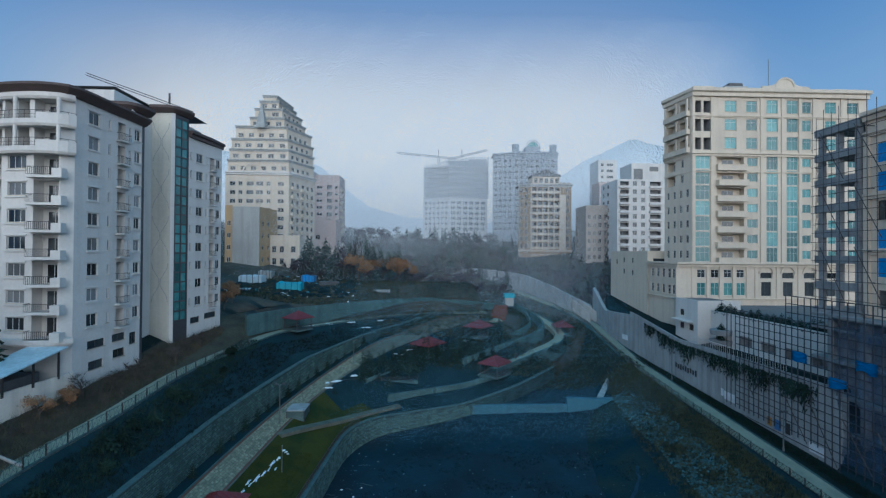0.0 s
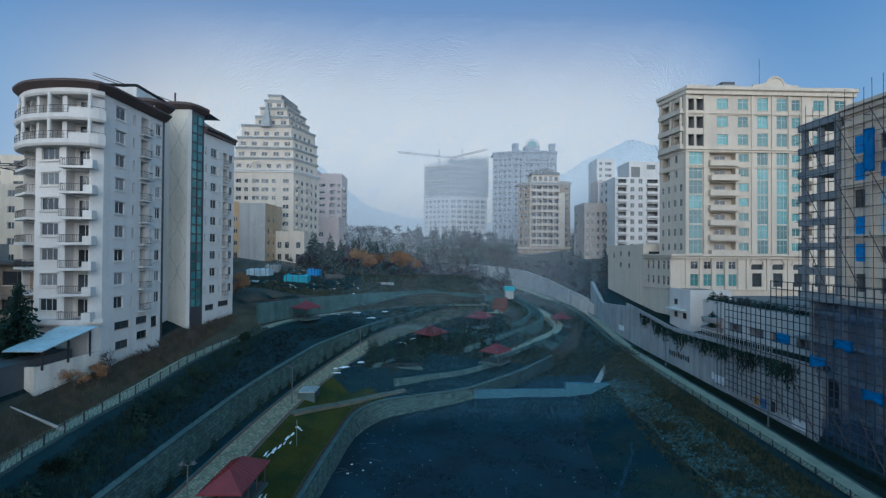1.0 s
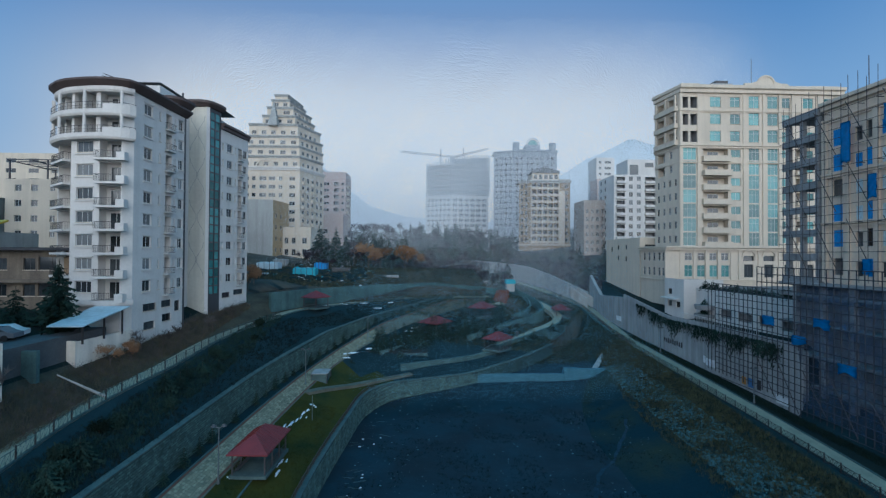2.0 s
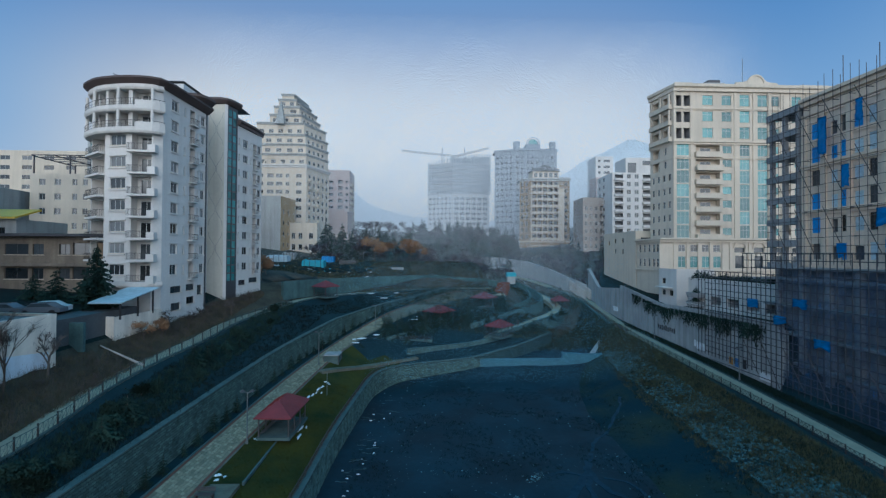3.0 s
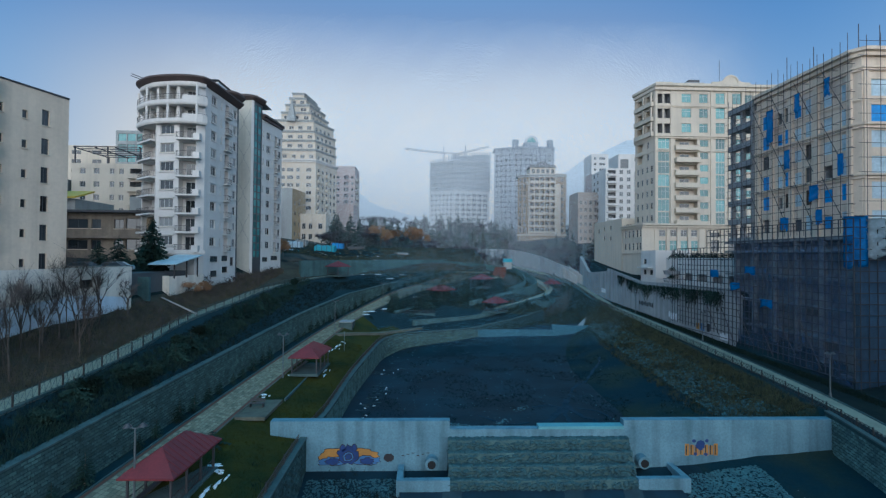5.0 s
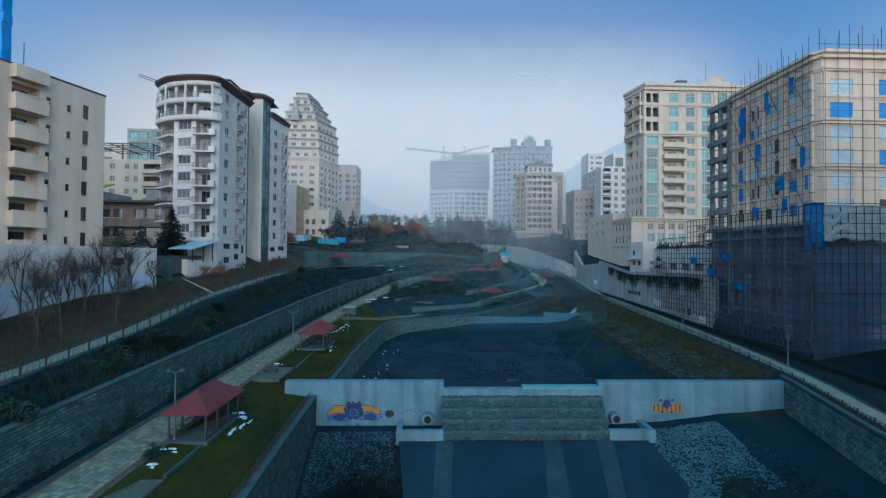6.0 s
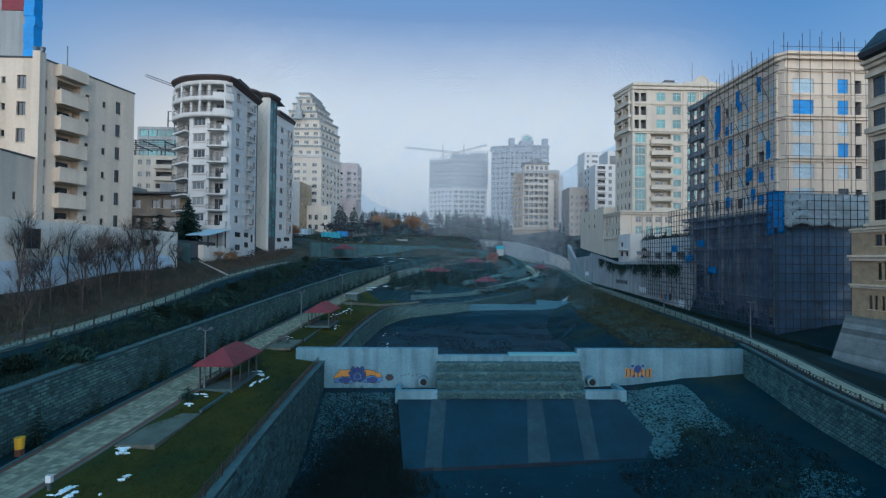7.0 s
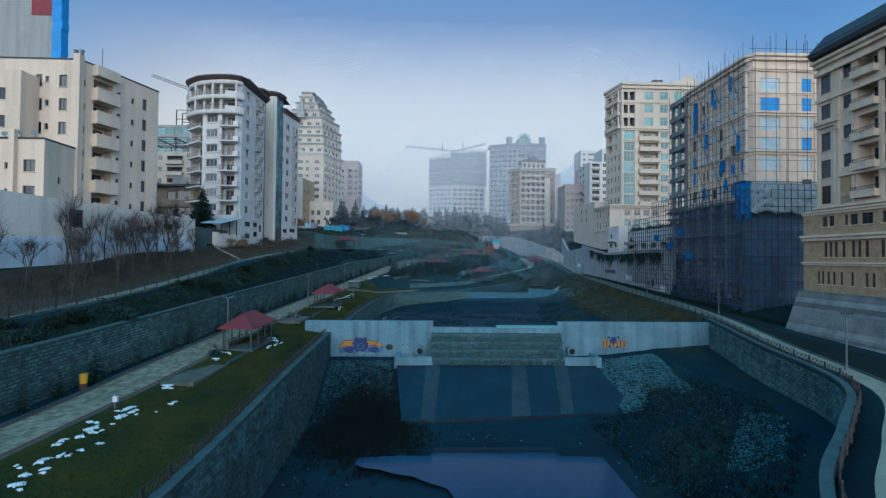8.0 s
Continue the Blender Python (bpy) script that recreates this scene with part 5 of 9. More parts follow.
    facade(bw, (-60, -16), (-41.6, 2.0), 8.0, 15.5, WHITE, (), 0.35)
    bm = bmesh.new()
    bm.faces.new([bm.verts.new(p) for p in ((-41.7, 2, 17.6), (-40.3, 34.9, 17.6), (-52, 36.5, 17.6), (-60, 10, 17.6))])
    part("terrace", bm, ROOFGREY, bw)
    bm = bmesh.new()
    sweep(bm, [((-41.57, 2.0, 8), (-41.57, 2.0, 13.4), (-41.5, 2.0, 13.4), (-41.5, 2.0, 8)), ((-40.6, 26, 9), (-40.6, 26, 15.0), (-40.52, 26, 15.0), (-40.52, 26, 9)), ((-40.27, 34, 9), (-40.27, 34, 14.2), (-40.2, 34, 14.2), (-40.2, 34, 9))])
    bmesh.ops.recalc_face_normals(bm, faces=bm.faces)
    part("painted_base", bm, BASEWALL, bw, "pale blue painted base")
    part("shed_roof", box(-46.5, -42.4, 8.0, 10.0, 17.0, 17.12), ROOFBROWN, bw, "rusty tin lean-to roof")


cream_building()


# ---- far left: tall tower behind, low houses and apartment rows ----
def plain_block(name, label, x0, x1, y0, y1, z0, z1, mat, cols, sidecols, floor, count, first, roof=ROOFGREY, faces="fs"):
    """A block seen from the front (facing -y) and one flank."""
    home = thing(name, label, "building", m=pose((x0 + x1) / 2, (y0 + y1) / 2, z0))
    fl = [first + floor * k for k in range(count)]
    facade(home, (x0, y0), (x1, y0), z0, z1, mat, storeys(cols, fl))
    if "r" in faces or "s" in faces:
        facade(home, (x1, y0), (x1, y1), z0, z1, mat, storeys(sidecols, fl))
    if "l" in faces:
        facade(home, (x0, y1), (x0, y0), z0, z1, mat, storeys(sidecols, fl))
    facade(home, (x1, y1), (x0, y1), z0, z1, mat)
    shell(home, [(x0, y0), (x1, y0), (x1, y1), (x0, y1)], 0, z1, mat, roof, 0.5)
    return home, fl


def background_left():
    home, fl = plain_block("tower_block", "tall grey rendered tower with a red panel and blue sheeting", -92, -69.8, 42, 43.6, 16, 66, GREYRENDER, [(0.8, 2.2, 0.6, 2.6, W_BLACK), (3.6, 5.2, 0.6, 2.6, W_BLACK), (6.4, 8.0, 0.6, 2.6, W_BLACK)], [], 3.4, 13, 19)
    part("red_panel", box(-73.6, -70.0, 41.9, 41.99, 55, 64), material("red_panel", (0.22, 0.02, 0.03), 0.6), home, "dark red cladding panel")
    bm = bmesh.new()
    for k in range(24):
        z = 30 + k * 1.5
        o = 0.15 * noise.noise(Vector((k * 0.7, 3, 1)))
        block(bm, -69.7 + o, -68.0 + o, 41.6 + o, 43.2, z, z + 1.5)
    part("blue_sheeting", bm, BLUETARP, home, "blue sheeting hung down the corner")
    # apartment row with pale front
    home, fl = plain_block("apartment_building", "pale apartment house with open loggias below a steel roof frame", -92, -64, 92, 106, 22, 42.0, CREAM, [(9.3, 10.4, 0.9, 2.3, W_FAR), (11.6, 12.7, 0.9, 2.3, W_FAR), (14.2, 18.6, 0.3, 2.3, VOID), (20.6, 22.2, 0.9, 2.3, W_FAR), (24.6, 26.4, 0.9, 2.5, W_FAR), (2.0, 3.4, 0.9, 2.3, W_FAR), (5.4, 6.8, 0.9, 2.3, W_FAR)], [(3, 4.6, 0.9, 2.3, W_FAR), (8, 9.6, 0.9, 2.3, W_FAR)], 3.3, 6, 22.0)
    m, w = frame_of((-92, 92), (-64, 92))
    for z in fl:
        balcony(home, m, 14.0, 18.9, z, 0.9, CREAM, 0.8, False)
    bm = bmesh.new()
    for x in (-92, -84, -76, -66):
        for y in (93, 105):
            block(bm, x - 0.12, x + 0.12, y - 0.12, y + 0.12, 41.5, 46.4)
    for k in range(6):
        block(bm, -92.3, -76.0, 92.6 + 2.5 * k, 92.8 + 2.5 * k, 46.2, 46.4)
        block(bm, -76.0, -65.6, 92.6 + 2.5 * k, 92.8 + 2.5 * k, 43.6, 43.8)
    for x in (-92.2, -87, -82, -76.1, -71, -65.8):
        block(bm, x, x + 0.2, 92.6, 105.3, 46.0 if x < -76 else 43.4, 46.2 if x < -76 else 43.6)
    part("roof_frame", bm, POLE, home, "dark steel roof frame")
    home, fl = plain_block("apartment_building", "old grey apartment house with a blank side wall", -118, -93.5, 84, 98, 20, 38, GREYRENDER, [(2, 3.4, 0.9, 2.3, W_FAR), (6, 7.4, 0.9, 2.3, W_FAR), (10, 11.4, 0.9, 2.3, W_FAR)], [], 3.3, 7, 21)
    home, fl = plain_block("apartment_building", "hazy pale apartment house on the hillside", -170, -120, 150, 165, 30, 60, CREAM, [(3 + 7.5 * k, 6.4 + 7.5 * k, 0.9, 2.4, W_FAR) for k in range(6)], [(3, 5, 0.9, 2.4, W_FAR)], 3.4, 8, 32)
    home, fl = plain_block("apartment_building", "hazy pale apartment house with roof plant", -118, -84, 170, 185, 30, 57, WHITE, [(3 + 6 * k, 5.6 + 6 * k, 0.9, 2.4, W_FAR) for k in range(5)], [(3, 5, 0.9, 2.4, W_FAR)], 3.4, 7, 32)
    part("roof_plant", box(-104, -96, 172, 180, 56.5, 60), GREYRENDER, home)
    home, fl = plain_block("office_tower", "hazy blue glass tower block", -106, -78, 128, 145, 24, 60, GREYRENDER, [(0.8 + 3.0 * k, 3.4 + 3.0 * k, 0.5, 2.9, Style(TEALGLASS, FRAMEDARK, 1, 0, False)) for k in range(9)], [], 3.5, 10, 24.6)
    bm = bmesh.new()
    for x in (-96, -91, -86):
        for y in (129, 133):
            block(bm, x - 0.15, x + 0.15, y - 0.15, y + 0.15, 59.8, 66)
    for z in (62.6, 66):
        block(bm, -96.15, -85.85, 128.9, 129.1, z - 0.2, z)
        block(bm, -96.15, -85.85, 132.9, 133.1, z - 0.2, z)
    part("roof_frame", bm, POLE, home, "open steel frame on the roof")
    # low brown houses near the car park
    home, fl = plain_block("house", "low brown house with wide dark windows and a flat roof", -66, -47.5, 56.5, 66, 17.5, 26.6, HOUSEBROWN, [(1.0, 4.4, 0.8, 2.4, W_BLACK), (5.0, 6.6, 0.8, 2.4, W_BLACK), (8.8, 10.4, 0.8, 2.4, W_BLACK), (10.8, 14.2, 0.8, 2.6, W_BLACK)], [], 3.6, 2, 19.4)
    part("roof_slab", box(-66.6, -47.0, 55.2, 66, 26.5, 26.9), ROOFDARK, home, "dark overhanging flat roof")
    part("warm_panel", box(-52.4, -47.6, 56.38, 56.5, 23.4, 25.6), BRICKSTONE, home, "ochre wall panel")
    part("balcony", box(-65.5, -48.0, 55.4, 56.5, 22.1, 22.5), HOUSEBROWN, home)
    home, fl = plain_block("house", "grey rendered house under a yellow sheet roof", -82, -66.5, 60, 70, 17, 29.3, GREYRENDER, [(2, 3.4, 0.9, 2.6, W_BLACK), (5.4, 6.6, 0.9, 2.6, W_BLACK), (9, 10.4, 0.9, 2.6, W_BLACK), (12.4, 13.8, 0.9, 2.6, W_BLACK)], [], 3.7, 3, 18)
    bm = bmesh.new()
    sweep(bm, [((-83, 59.2, 29.3), (-83, 59.2, 29.6), (-83, 64, 31.2), (-83, 64, 30.9)), ((-66.0, 59.2, 29.3), (-66.0, 59.2, 29.6), (-66.0, 64, 31.2), (-66.0, 64, 30.9))])
    bmesh.ops.recalc_face_normals(bm, faces=bm.faces)
    part("roof", bm, YELLOWROOF, home, "yellow sheet metal roof")
    home, fl = plain_block("warehouse", "long grey shed with a low roof", -66, -50, 74, 84, 19, 31.5, GREYRENDER, [(12.0, 12.9, 8.8, 10.6, W_FAR), (13.4, 14.3, 8.8, 10.6, W_FAR)], [], 3, 1, 19)


background_left()


# ---- great cream apartment building on the terrace ----
def ring(home, m, u, z, r, mat, name="roundel"):
    bm = bmesh.new()
    n = 20
    rows = []
    for k in range(n + 1):
        a = math.pi * k / n
        rows.append([(u + (r + d) * math.cos(a), y, z + (r + d) * math.sin(a)) for d, y in ((0, -0.25), (0.35, -0.25), (0.35, 0.1), (0, 0.1))])
    sweep(bm, rows)
    bmesh.ops.recalc_face_normals(bm, faces=bm.faces)
    part(name, bm, mat, home, "", m)


def cream_tower():
    home = thing("apartment_building", "grand cream stone apartment building with teal glass bays and balconies", "building", m=pose(76, 110, 15))
    L = [28.6 + 3.34 * k for k in range(7)]
    T = [52.6, 56.6, 60.6]
    top = 65.9
    cur = (0.9, 4.0, 0.12, 3.2, W_TEAL)
    cols = [cur, (12.3, 14.6, 0.8, 2.6, W_GREENW), (16.6, 19.1, 0.1, 3.22, W_TEAL), (21.1, 23.6, 0.1, 3.22, W_TEAL), (24.6, 26.5, 0.8, 2.6, W_GREENW), (28.0, 29.3, 0.5, 2.6, LOGGIAC), (30.4, 32.2, 0.8, 2.6, W_GREENW), (34.8, 37.2, 0.8, 2.6, W_GREENW), (5.6, 11.6, 0.05, 2.7, LOGGIAC)]
    tcols = [(0.7, 2.1, 0.3, 2.9, VOID), (2.6, 4.2, 0.3, 2.9, VOID), (7.3, 9.9, 0.6, 3.0, W_TEALW), (12.1, 14.5, 0.6, 3.0, W_TEALW), (16.6, 19.1, 0.4, 3.3, W_TEALW), (21.1, 23.6, 0.4, 3.3, W_TEALW), (24.6, 26.6, 0.6, 3.0, W_TEALW), (29.7, 32.2, 0.6, 3.0, W_TEALW), (34.7, 37.3, 0.6, 3.0, W_TEALW)]
    skip = {(i, j) for i in range(7) for j in (1, 4) if i in (1, 4)}
    m, w = facade(home, (57, 95), (96.2, 95), 28.3, top, CREAM, storeys(cols, L) + storeys(tcols, T))
    for k, z in enumerate(L):
        balcony(home, m, 5.3, 11.9, z, 1.25 if k in (0, 5) else 0.8, CREAM, 0.95, False, 0.3)
        balcony(home, m, 27.8, 29.5, z, 0.7, CREAM, 0.9, False, 0.25)
    # bay mouldings, belts and cornice
    for u in (0.35, 4.45, 15.4, 20.1, 24.0, 27.1, 33.4):
        part("pilaster", box(u - 0.28, u + 0.28, -0.22, 0.0, 28.6, 64.4), CREAM, home, "", m)
    flank = [(55.75, 103.7), (57, 95), (96.2, 95), (96.2, 112)]
    for z0, z1, out in ((51.5, 52.3, 0.55), (59.9, 60.3, 0.3), (64.4, 66.1, 1.0), (47.9, 48.25, 0.25)):
        band(home, flank, z0, z1, out, CREAM)
    fl_cols = [(1.0, 4.4, 0.05, 2.9, LOGGIAC), (5.0, 7.9, 0.05, 2.9, LOGGIAC)]
    fcols = [(0.8, 1.7, 0.8, 2.5, W_FAR), (2.9, 3.8, 0.8, 2.5, W_FAR), (5.0, 5.9, 0.8, 2.5, W_FAR), (7.0, 7.9, 0.8, 2.5, W_FAR)]
    m2, w2 = facade(home, (55.75, 103.7), (57, 95), 28.3, top, CREAM, storeys(fcols, L[:5]) + storeys([(1.0, 3.6, 0.4, 2.6, LOGGIAC), (5.4, 6.3, 0.8, 2.5, W_FAR)], L[5:]) + storeys(fl_cols, T))
    for z in T:
        balcony(home, m2, 0.6, 8.3, z, 0.9, CREAM, 0.8, False, 0.3)
        for u in (1.0, 4.6, 8.0):
            part("pilaster", box(u - 0.18, u + 0.18, -0.75, -0.35, z, z + 3.4), CREAM, home, "", m2)
    facade(home, (96.2, 95), (96.2, 114), 28.3, top, CREAM)
    facade(home, (63.5, 114), (55.75, 103.7), 28.3, top, CREAM)
    shell(home, [(57, 95), (96.2, 95), (96.2, 114), (63.5, 114), (55.75, 103.7)], 0, top, CREAM, ROOFGREY, 0.6)
    # roof pavilion, arched gable and masts
    for u0, u1, z0, z1 in ((15.4, 26.0, 65.9, 66.6), (0.2, 4.6, 65.9, 66.5), (31.5, 38.8, 65.9, 66.4)):
        part("parapet_block", box(u0, u1, -0.4, 0.3, z0, z1), CREAM, home, "", m)
    ring(home, m, 20.7, 66.6, 1.9, CREAM, "arched_gable")
    bm = bmesh.new()
    rim = [(20.7 + 1.95 * math.cos(math.pi * k / 14), 66.6 + 1.95 * math.sin(math.pi * k / 14)) for k in range(15)]
    sweep(bm, [[(u, y, z) for u, z in rim] for y in (-0.1, 0.3)])
    bmesh.ops.recalc_face_normals(bm, faces=bm.faces)
    part("gable_panel", bm, CREAM, home, "carved panel under the arched gable", m)
    for s in (-1, 1):
        bm = bmesh.new()
        sweep(bm, [[(20.7 + s * u, y, z) for u, z in ((2.0, 66.6), (2.0, 67.6), (2.6, 67.2), (3.6, 66.95), (5.2, 66.9), (5.2, 66.6))] for y in (-0.15, 0.3)])
        bmesh.ops.recalc_face_normals(bm, faces=bm.faces)
        part("gable_scroll", bm, CREAM, home, "", m)
    # roof pavilion with sloped shoulders, tank and plant
    bm = bmesh.new()
    sweep(bm, [((10.4, y, 65.4), (10.4, y, 67.4), (11.6, y, 68.9), (13.0, y, 69.9), (18.2, y, 69.9), (18.9, y, 68.6), (18.9, y, 65.4)) for y in (8, 14)])
    bmesh.ops.recalc_face_normals(bm, faces=bm.faces)
    part("roof_pavilion", bm, GREYSTONE, home, "grey ribbed roof pavilion", m)
    for k in range(7):
        part("rib", box(11.9 + 0.95 * k, 12.05 + 0.95 * k, 7.86, 8.0, 66.0, 69.6), CREAM, home, "", m)
    part("water_tank", box(14.2, 17.4, 8.5, 11, 69.9, 70.8), FRAMEDARK, home, "", m)
    part("roof_plant", box(8.2, 9.8, 6, 8, 65.5, 68.2), FRAMEDARK, home, "", m)
    for k in range(4):
        part("roof_pipe", box(8.3 + 0.42 * k, 8.5 + 0.42 * k, 6.4, 6.6, 68.2, 69.0), FRAMEDARK, home, "", m)
    part("mast", box(20.9, 21.0, 5, 5.1, 65, 75), GALV, home, "", m)
    # podium with arches
    win = Style(GLASS, FRAMEWHITE, 1, 0.65, True)
    ph = [(u, u + 1.7, 25.3, 27.0, win) for u in (4.6, 7.6, 10.4, 13.2)] + [(u, u + 1.9, 21.5, 24.2, Style(TEALGLASS, FRAMEWHITE, 1, 0.6, True)) for u in (4.5, 7.5, 10.4, 13.2)] + [(u, u + 2.2, 21.4, 24.4, Style(GLASS, FRAMEDARK, 1, 0, False, 0.4)) for u in (18.6, 23.4, 28.2, 33.0)] + [(u - 0.2, u + 2.4, 25.2, 26.4, Style(GLASS, FRAMEDARK, 2, 0, False, 0.4)) for u in (18.6, 23.4, 28.2, 33.0)]
    m3, w3 = facade(home, (53.2, 94.2), (97, 94.2), 15, 28.3, CREAM, ph)
    for u in (19.7, 24.5, 29.3, 34.1):
        ring(home, m3, u, 26.2, 1.35, CREAM, "arch")
    for u in (3.6, 6.8, 9.6, 12.5, 15.5, 17.4, 22.1, 26.9, 31.7, 36.5):
        part("pilaster", box(u - 0.25, u + 0.25, -0.2, 0.0, 20.6, 27.6), CREAM, home, "", m3)
    facade(home, (53.2, 106), (53.2, 94.2), 15, 28.3, CREAM, [(u, u + 1.2, z, z + 2.0, win) for u in (1.2, 3.6, 6.0, 8.4, 10.2) for z in (21.6, 25.1)])
    band(home, [(53.2, 106), (53.2, 94.2), (97, 94.2)], 27.6, 28.6, 0.9, CREAM)
    band(home, [(53.2, 106), (53.2, 94.2), (97, 94.2)], 20.4, 20.9, 0.4, CREAM)
    bm = bmesh.new()
    bm.faces.new([bm.verts.new(p) for p in ((53.2, 94.2, 28.35), (97, 94.2, 28.35), (97, 106, 28.35), (53.2, 106, 28.35))])
    part("podium_roof", bm, ROOFGREY, home)


cream_tower()


def low_wing():
    home = thing("house", "plain white wing with dark garage openings on the terrace wall", "building", m=pose(60, 75, 13))
    holes = [(4.0, 5.8, 18.0, 19.2, W_BLACK), (4.0, 5.6, 15.6, 16.8, W_BLACK)]
    facade(home, (51.6, 91.5), (51.6, 84), 13, 21.4, WHITE, [(1.5, 3.0, 18.0, 19.2, W_BLACK), (1.5, 3.0, 15.4, 16.6, W_BLACK), (4.6, 6.2, 15.4, 16.6, W_BLACK)])
    facade(home, (51.6, 84), (60, 84), 13, 21.4, WHITE, holes)
    part("canopy", box(50.3, 51.6, 85.5, 91, 17.0, 17.25), WHITE, home)
    shell(home, [(51.6, 94), (51.6, 84), (60, 84), (60, 94)], 0, 21.4, WHITE, ROOFGREY, 0.4)
    terr = thing("garden_wall", "long white terrace wall with dark low openings", "wall", m=pose(55, 70, 13))
    facade(terr, (54.2, 84), (54.2, 57), 12.5, 19.6, WHITE, [(u, u + 3.4, 14.6, 16.2, Style(DARKVOID, FRAMEDARK, open_=True, back=RAWCONCRETE)) for u in (7.5, 12.6, 17.6, 22.4)])
    bm = bmesh.new()
    bm.faces.new([bm.verts.new(p) for p in ((54.2, 57, 19.4), (96, 57, 19.4), (96, 94, 19.4), (54.2, 94, 19.4))])
    part("terrace", bm, ROOFGREY, terr)
    pod = thing("planter", "round concrete planter balcony with clipped bushes", "planter", m=pose(51.5, 80, 15))
    for z in (16.2, 14.4):
        bm = bmesh.new()
        bmesh.ops.create_cone(bm, cap_ends=True, segments=20, radius1=1.7, radius2=1.9, depth=0.9, matrix=pose(53.2, 79.5, z))
        part("bowl", bm, RAWCONCRETE, pod)
    # parapet rail on the great wall
    rail = thing("railing", "white steel railing along the terrace edge", "railing", m=pose(49.5, 80, 13))
    bm = bmesh.new()
    for y in np.arange(62, 84, 0.5):
        block(bm, 50.9, 50.94, y, y + 0.04, 13.3, 14.6)
    part("baluster_row", bm, FRAMEWHITE, rail)
    part("handrail", box(50.87, 50.97, 62, 84, 14.6, 14.68), FRAMEWHITE, rail)
    sm = thing("house", "plain cream concrete house above the far road", "building", m=pose(57, 116, 14))
    facade(sm, (53.1, 128), (53.1, 106.5), 13, 31, CREAM, [(u, u + 1.1, z, z + 1.3, W_BLACK0) for u, z in ((8.0, 28), (13.0, 28), (8.0, 25), (13.0, 24.8), (3.5, 27.5))])
    facade(sm, (53.1, 106.5), (63, 106.5), 13, 31, CREAM, [(1.4, 5.4, 26.8, 29.2, W_BLACK), (2.0, 5.0, 23.0, 25.2, W_BLACK)], label="recessed concrete front")
    shell(sm, [(53.1, 128), (53.1, 106.5), (63, 106.5), (63, 128)], 0, 31, CREAM, ROOFGREY, 0.3)
    for x, y in ((55, 110), (56, 116)):
        bm = bmesh.new()
        bmesh.ops.create_cone(bm, cap_ends=True, segments=10, radius1=0.3, radius2=0.3, depth=0.9, matrix=pose(x, y, 31.2))
        part("roof_vent", bm, FRAMEWHITE, sm)


low_wing()


# ---- the building under scaffolding ----
def pole_mesh(length, r=0.05):
    bm = bmesh.new()
    bmesh.ops.create_cone(bm, cap_ends=True, segments=6, radius1=r, radius2=r, depth=length, matrix=Matrix.Translation((0, 0, length / 2)))
    return bm


def pole(parent, a, b, name="pole", r=0.05, mat=None):
    a, b = Vector(a), Vector(b)
    L = round((b - a).length, 2)
    q = (b - a).to_track_quat("Z", "Y").to_matrix().to_4x4()
    return place(name, shared(("pole", L, r), lambda: pole_mesh(L, r), mat or POLE), Matrix.Translation(a) @ q, parent)


def scaffolded():
    home = thing("building", "unfinished beige stone building with blue sheeted windows", "building", m=pose(60, 44, 4))
    rows = [23.8, 27.6, 31.0, 34.4, 37.8, 41.2]
    rng = random.Random(5)
    gf = Style(fill=GREYTARP)
    wd = Style(GLASS, FRAMEDARK, 1, 0, True)
    front = []
    for i, z in enumerate(rows):
        front.append((1.3, 4.7, z, z + 2.25, BLUEFILL if i == 4 else gf))
        front.append((8.6, 10.3, z, z + 2.25, BLUEFILL if i in (5, 4, 2) else (gf if i != 0 else wd)))
        front.append((11.4, 12.5, z, z + 2.1, VOID))
    mf, w = facade(home, (53.9, 34.5), (68, 34.5), 22.6, 47.2, BEIGE, front)
    facade(home, (53.5, 35.4), (53.9, 34.5), 22.6, 47.2, BEIGE)
    side = []
    for i, z in enumerate(rows):
        for j, (u0, u1) in enumerate(((1.4, 2.8), (4.6, 5.6), (6.1, 7.1), (8.0, 9.3), (10.0, 11.1), (13.1, 14.6), (15.9, 17.2))):
            s = rng.choice((BLUEFILL, gf, VOID, wd)) if (i, j) not in ((5, 0), (4, 0), (5, 3), (1, 5), (2, 0)) else BLUEFILL
            side.append((u0, u1, z, z + (2.25 if j % 2 == 0 else 1.8), s))
    ms, w = facade(home, (53.5, 53), (53.5, 35.4), 22.6, 47.2, BEIGE, side)
    line = [(53.5, 53), (53.5, 35.2), (53.9, 34.5), (68, 34.5)]
    for z0, z1, out in ((44.5, 45.1, 0.4), (46.4, 47.5, 0.8), (36.9, 37.6, 0.5), (30.2, 30.9, 0.5), (40.5, 40.75, 0.15)):
        band(home, line, z0, z1, out, BEIGE)
    for u in (0.3, 3.6, 7.5, 12.2, 17.3):
        part("pilaster", box(u - 0.35, u + 0.35, -0.3, 0, 22.8, 44.6), BEIGE, home, "", ms)
    for u in (0.5, 6.4, 11.0):
        part("pilaster", box(u - 0.3, u + 0.3, -0.18, 0, 22.8, 44.6), BEIGE, home, "", mf)
    shell(home, [(53.5, 53), (53.5, 35.2), (53.9, 34.5), (68, 34.5), (68, 53)], 0, 47.2, BEIGE, ROOFGREY, 0.5)
    # bare concrete podium behind the net
    for z in (4.0, 8.2, 12.4, 16.6, 20.6, 22.2):
        part("floor_slab", box(51.6, 68, 33.6, 58.8, z, z + 0.35), RAWCONCRETE, home)
    part("podium_core", box(54.0, 67, 36, 58, 3.5, 22.3), RAWCONCRETE, home)
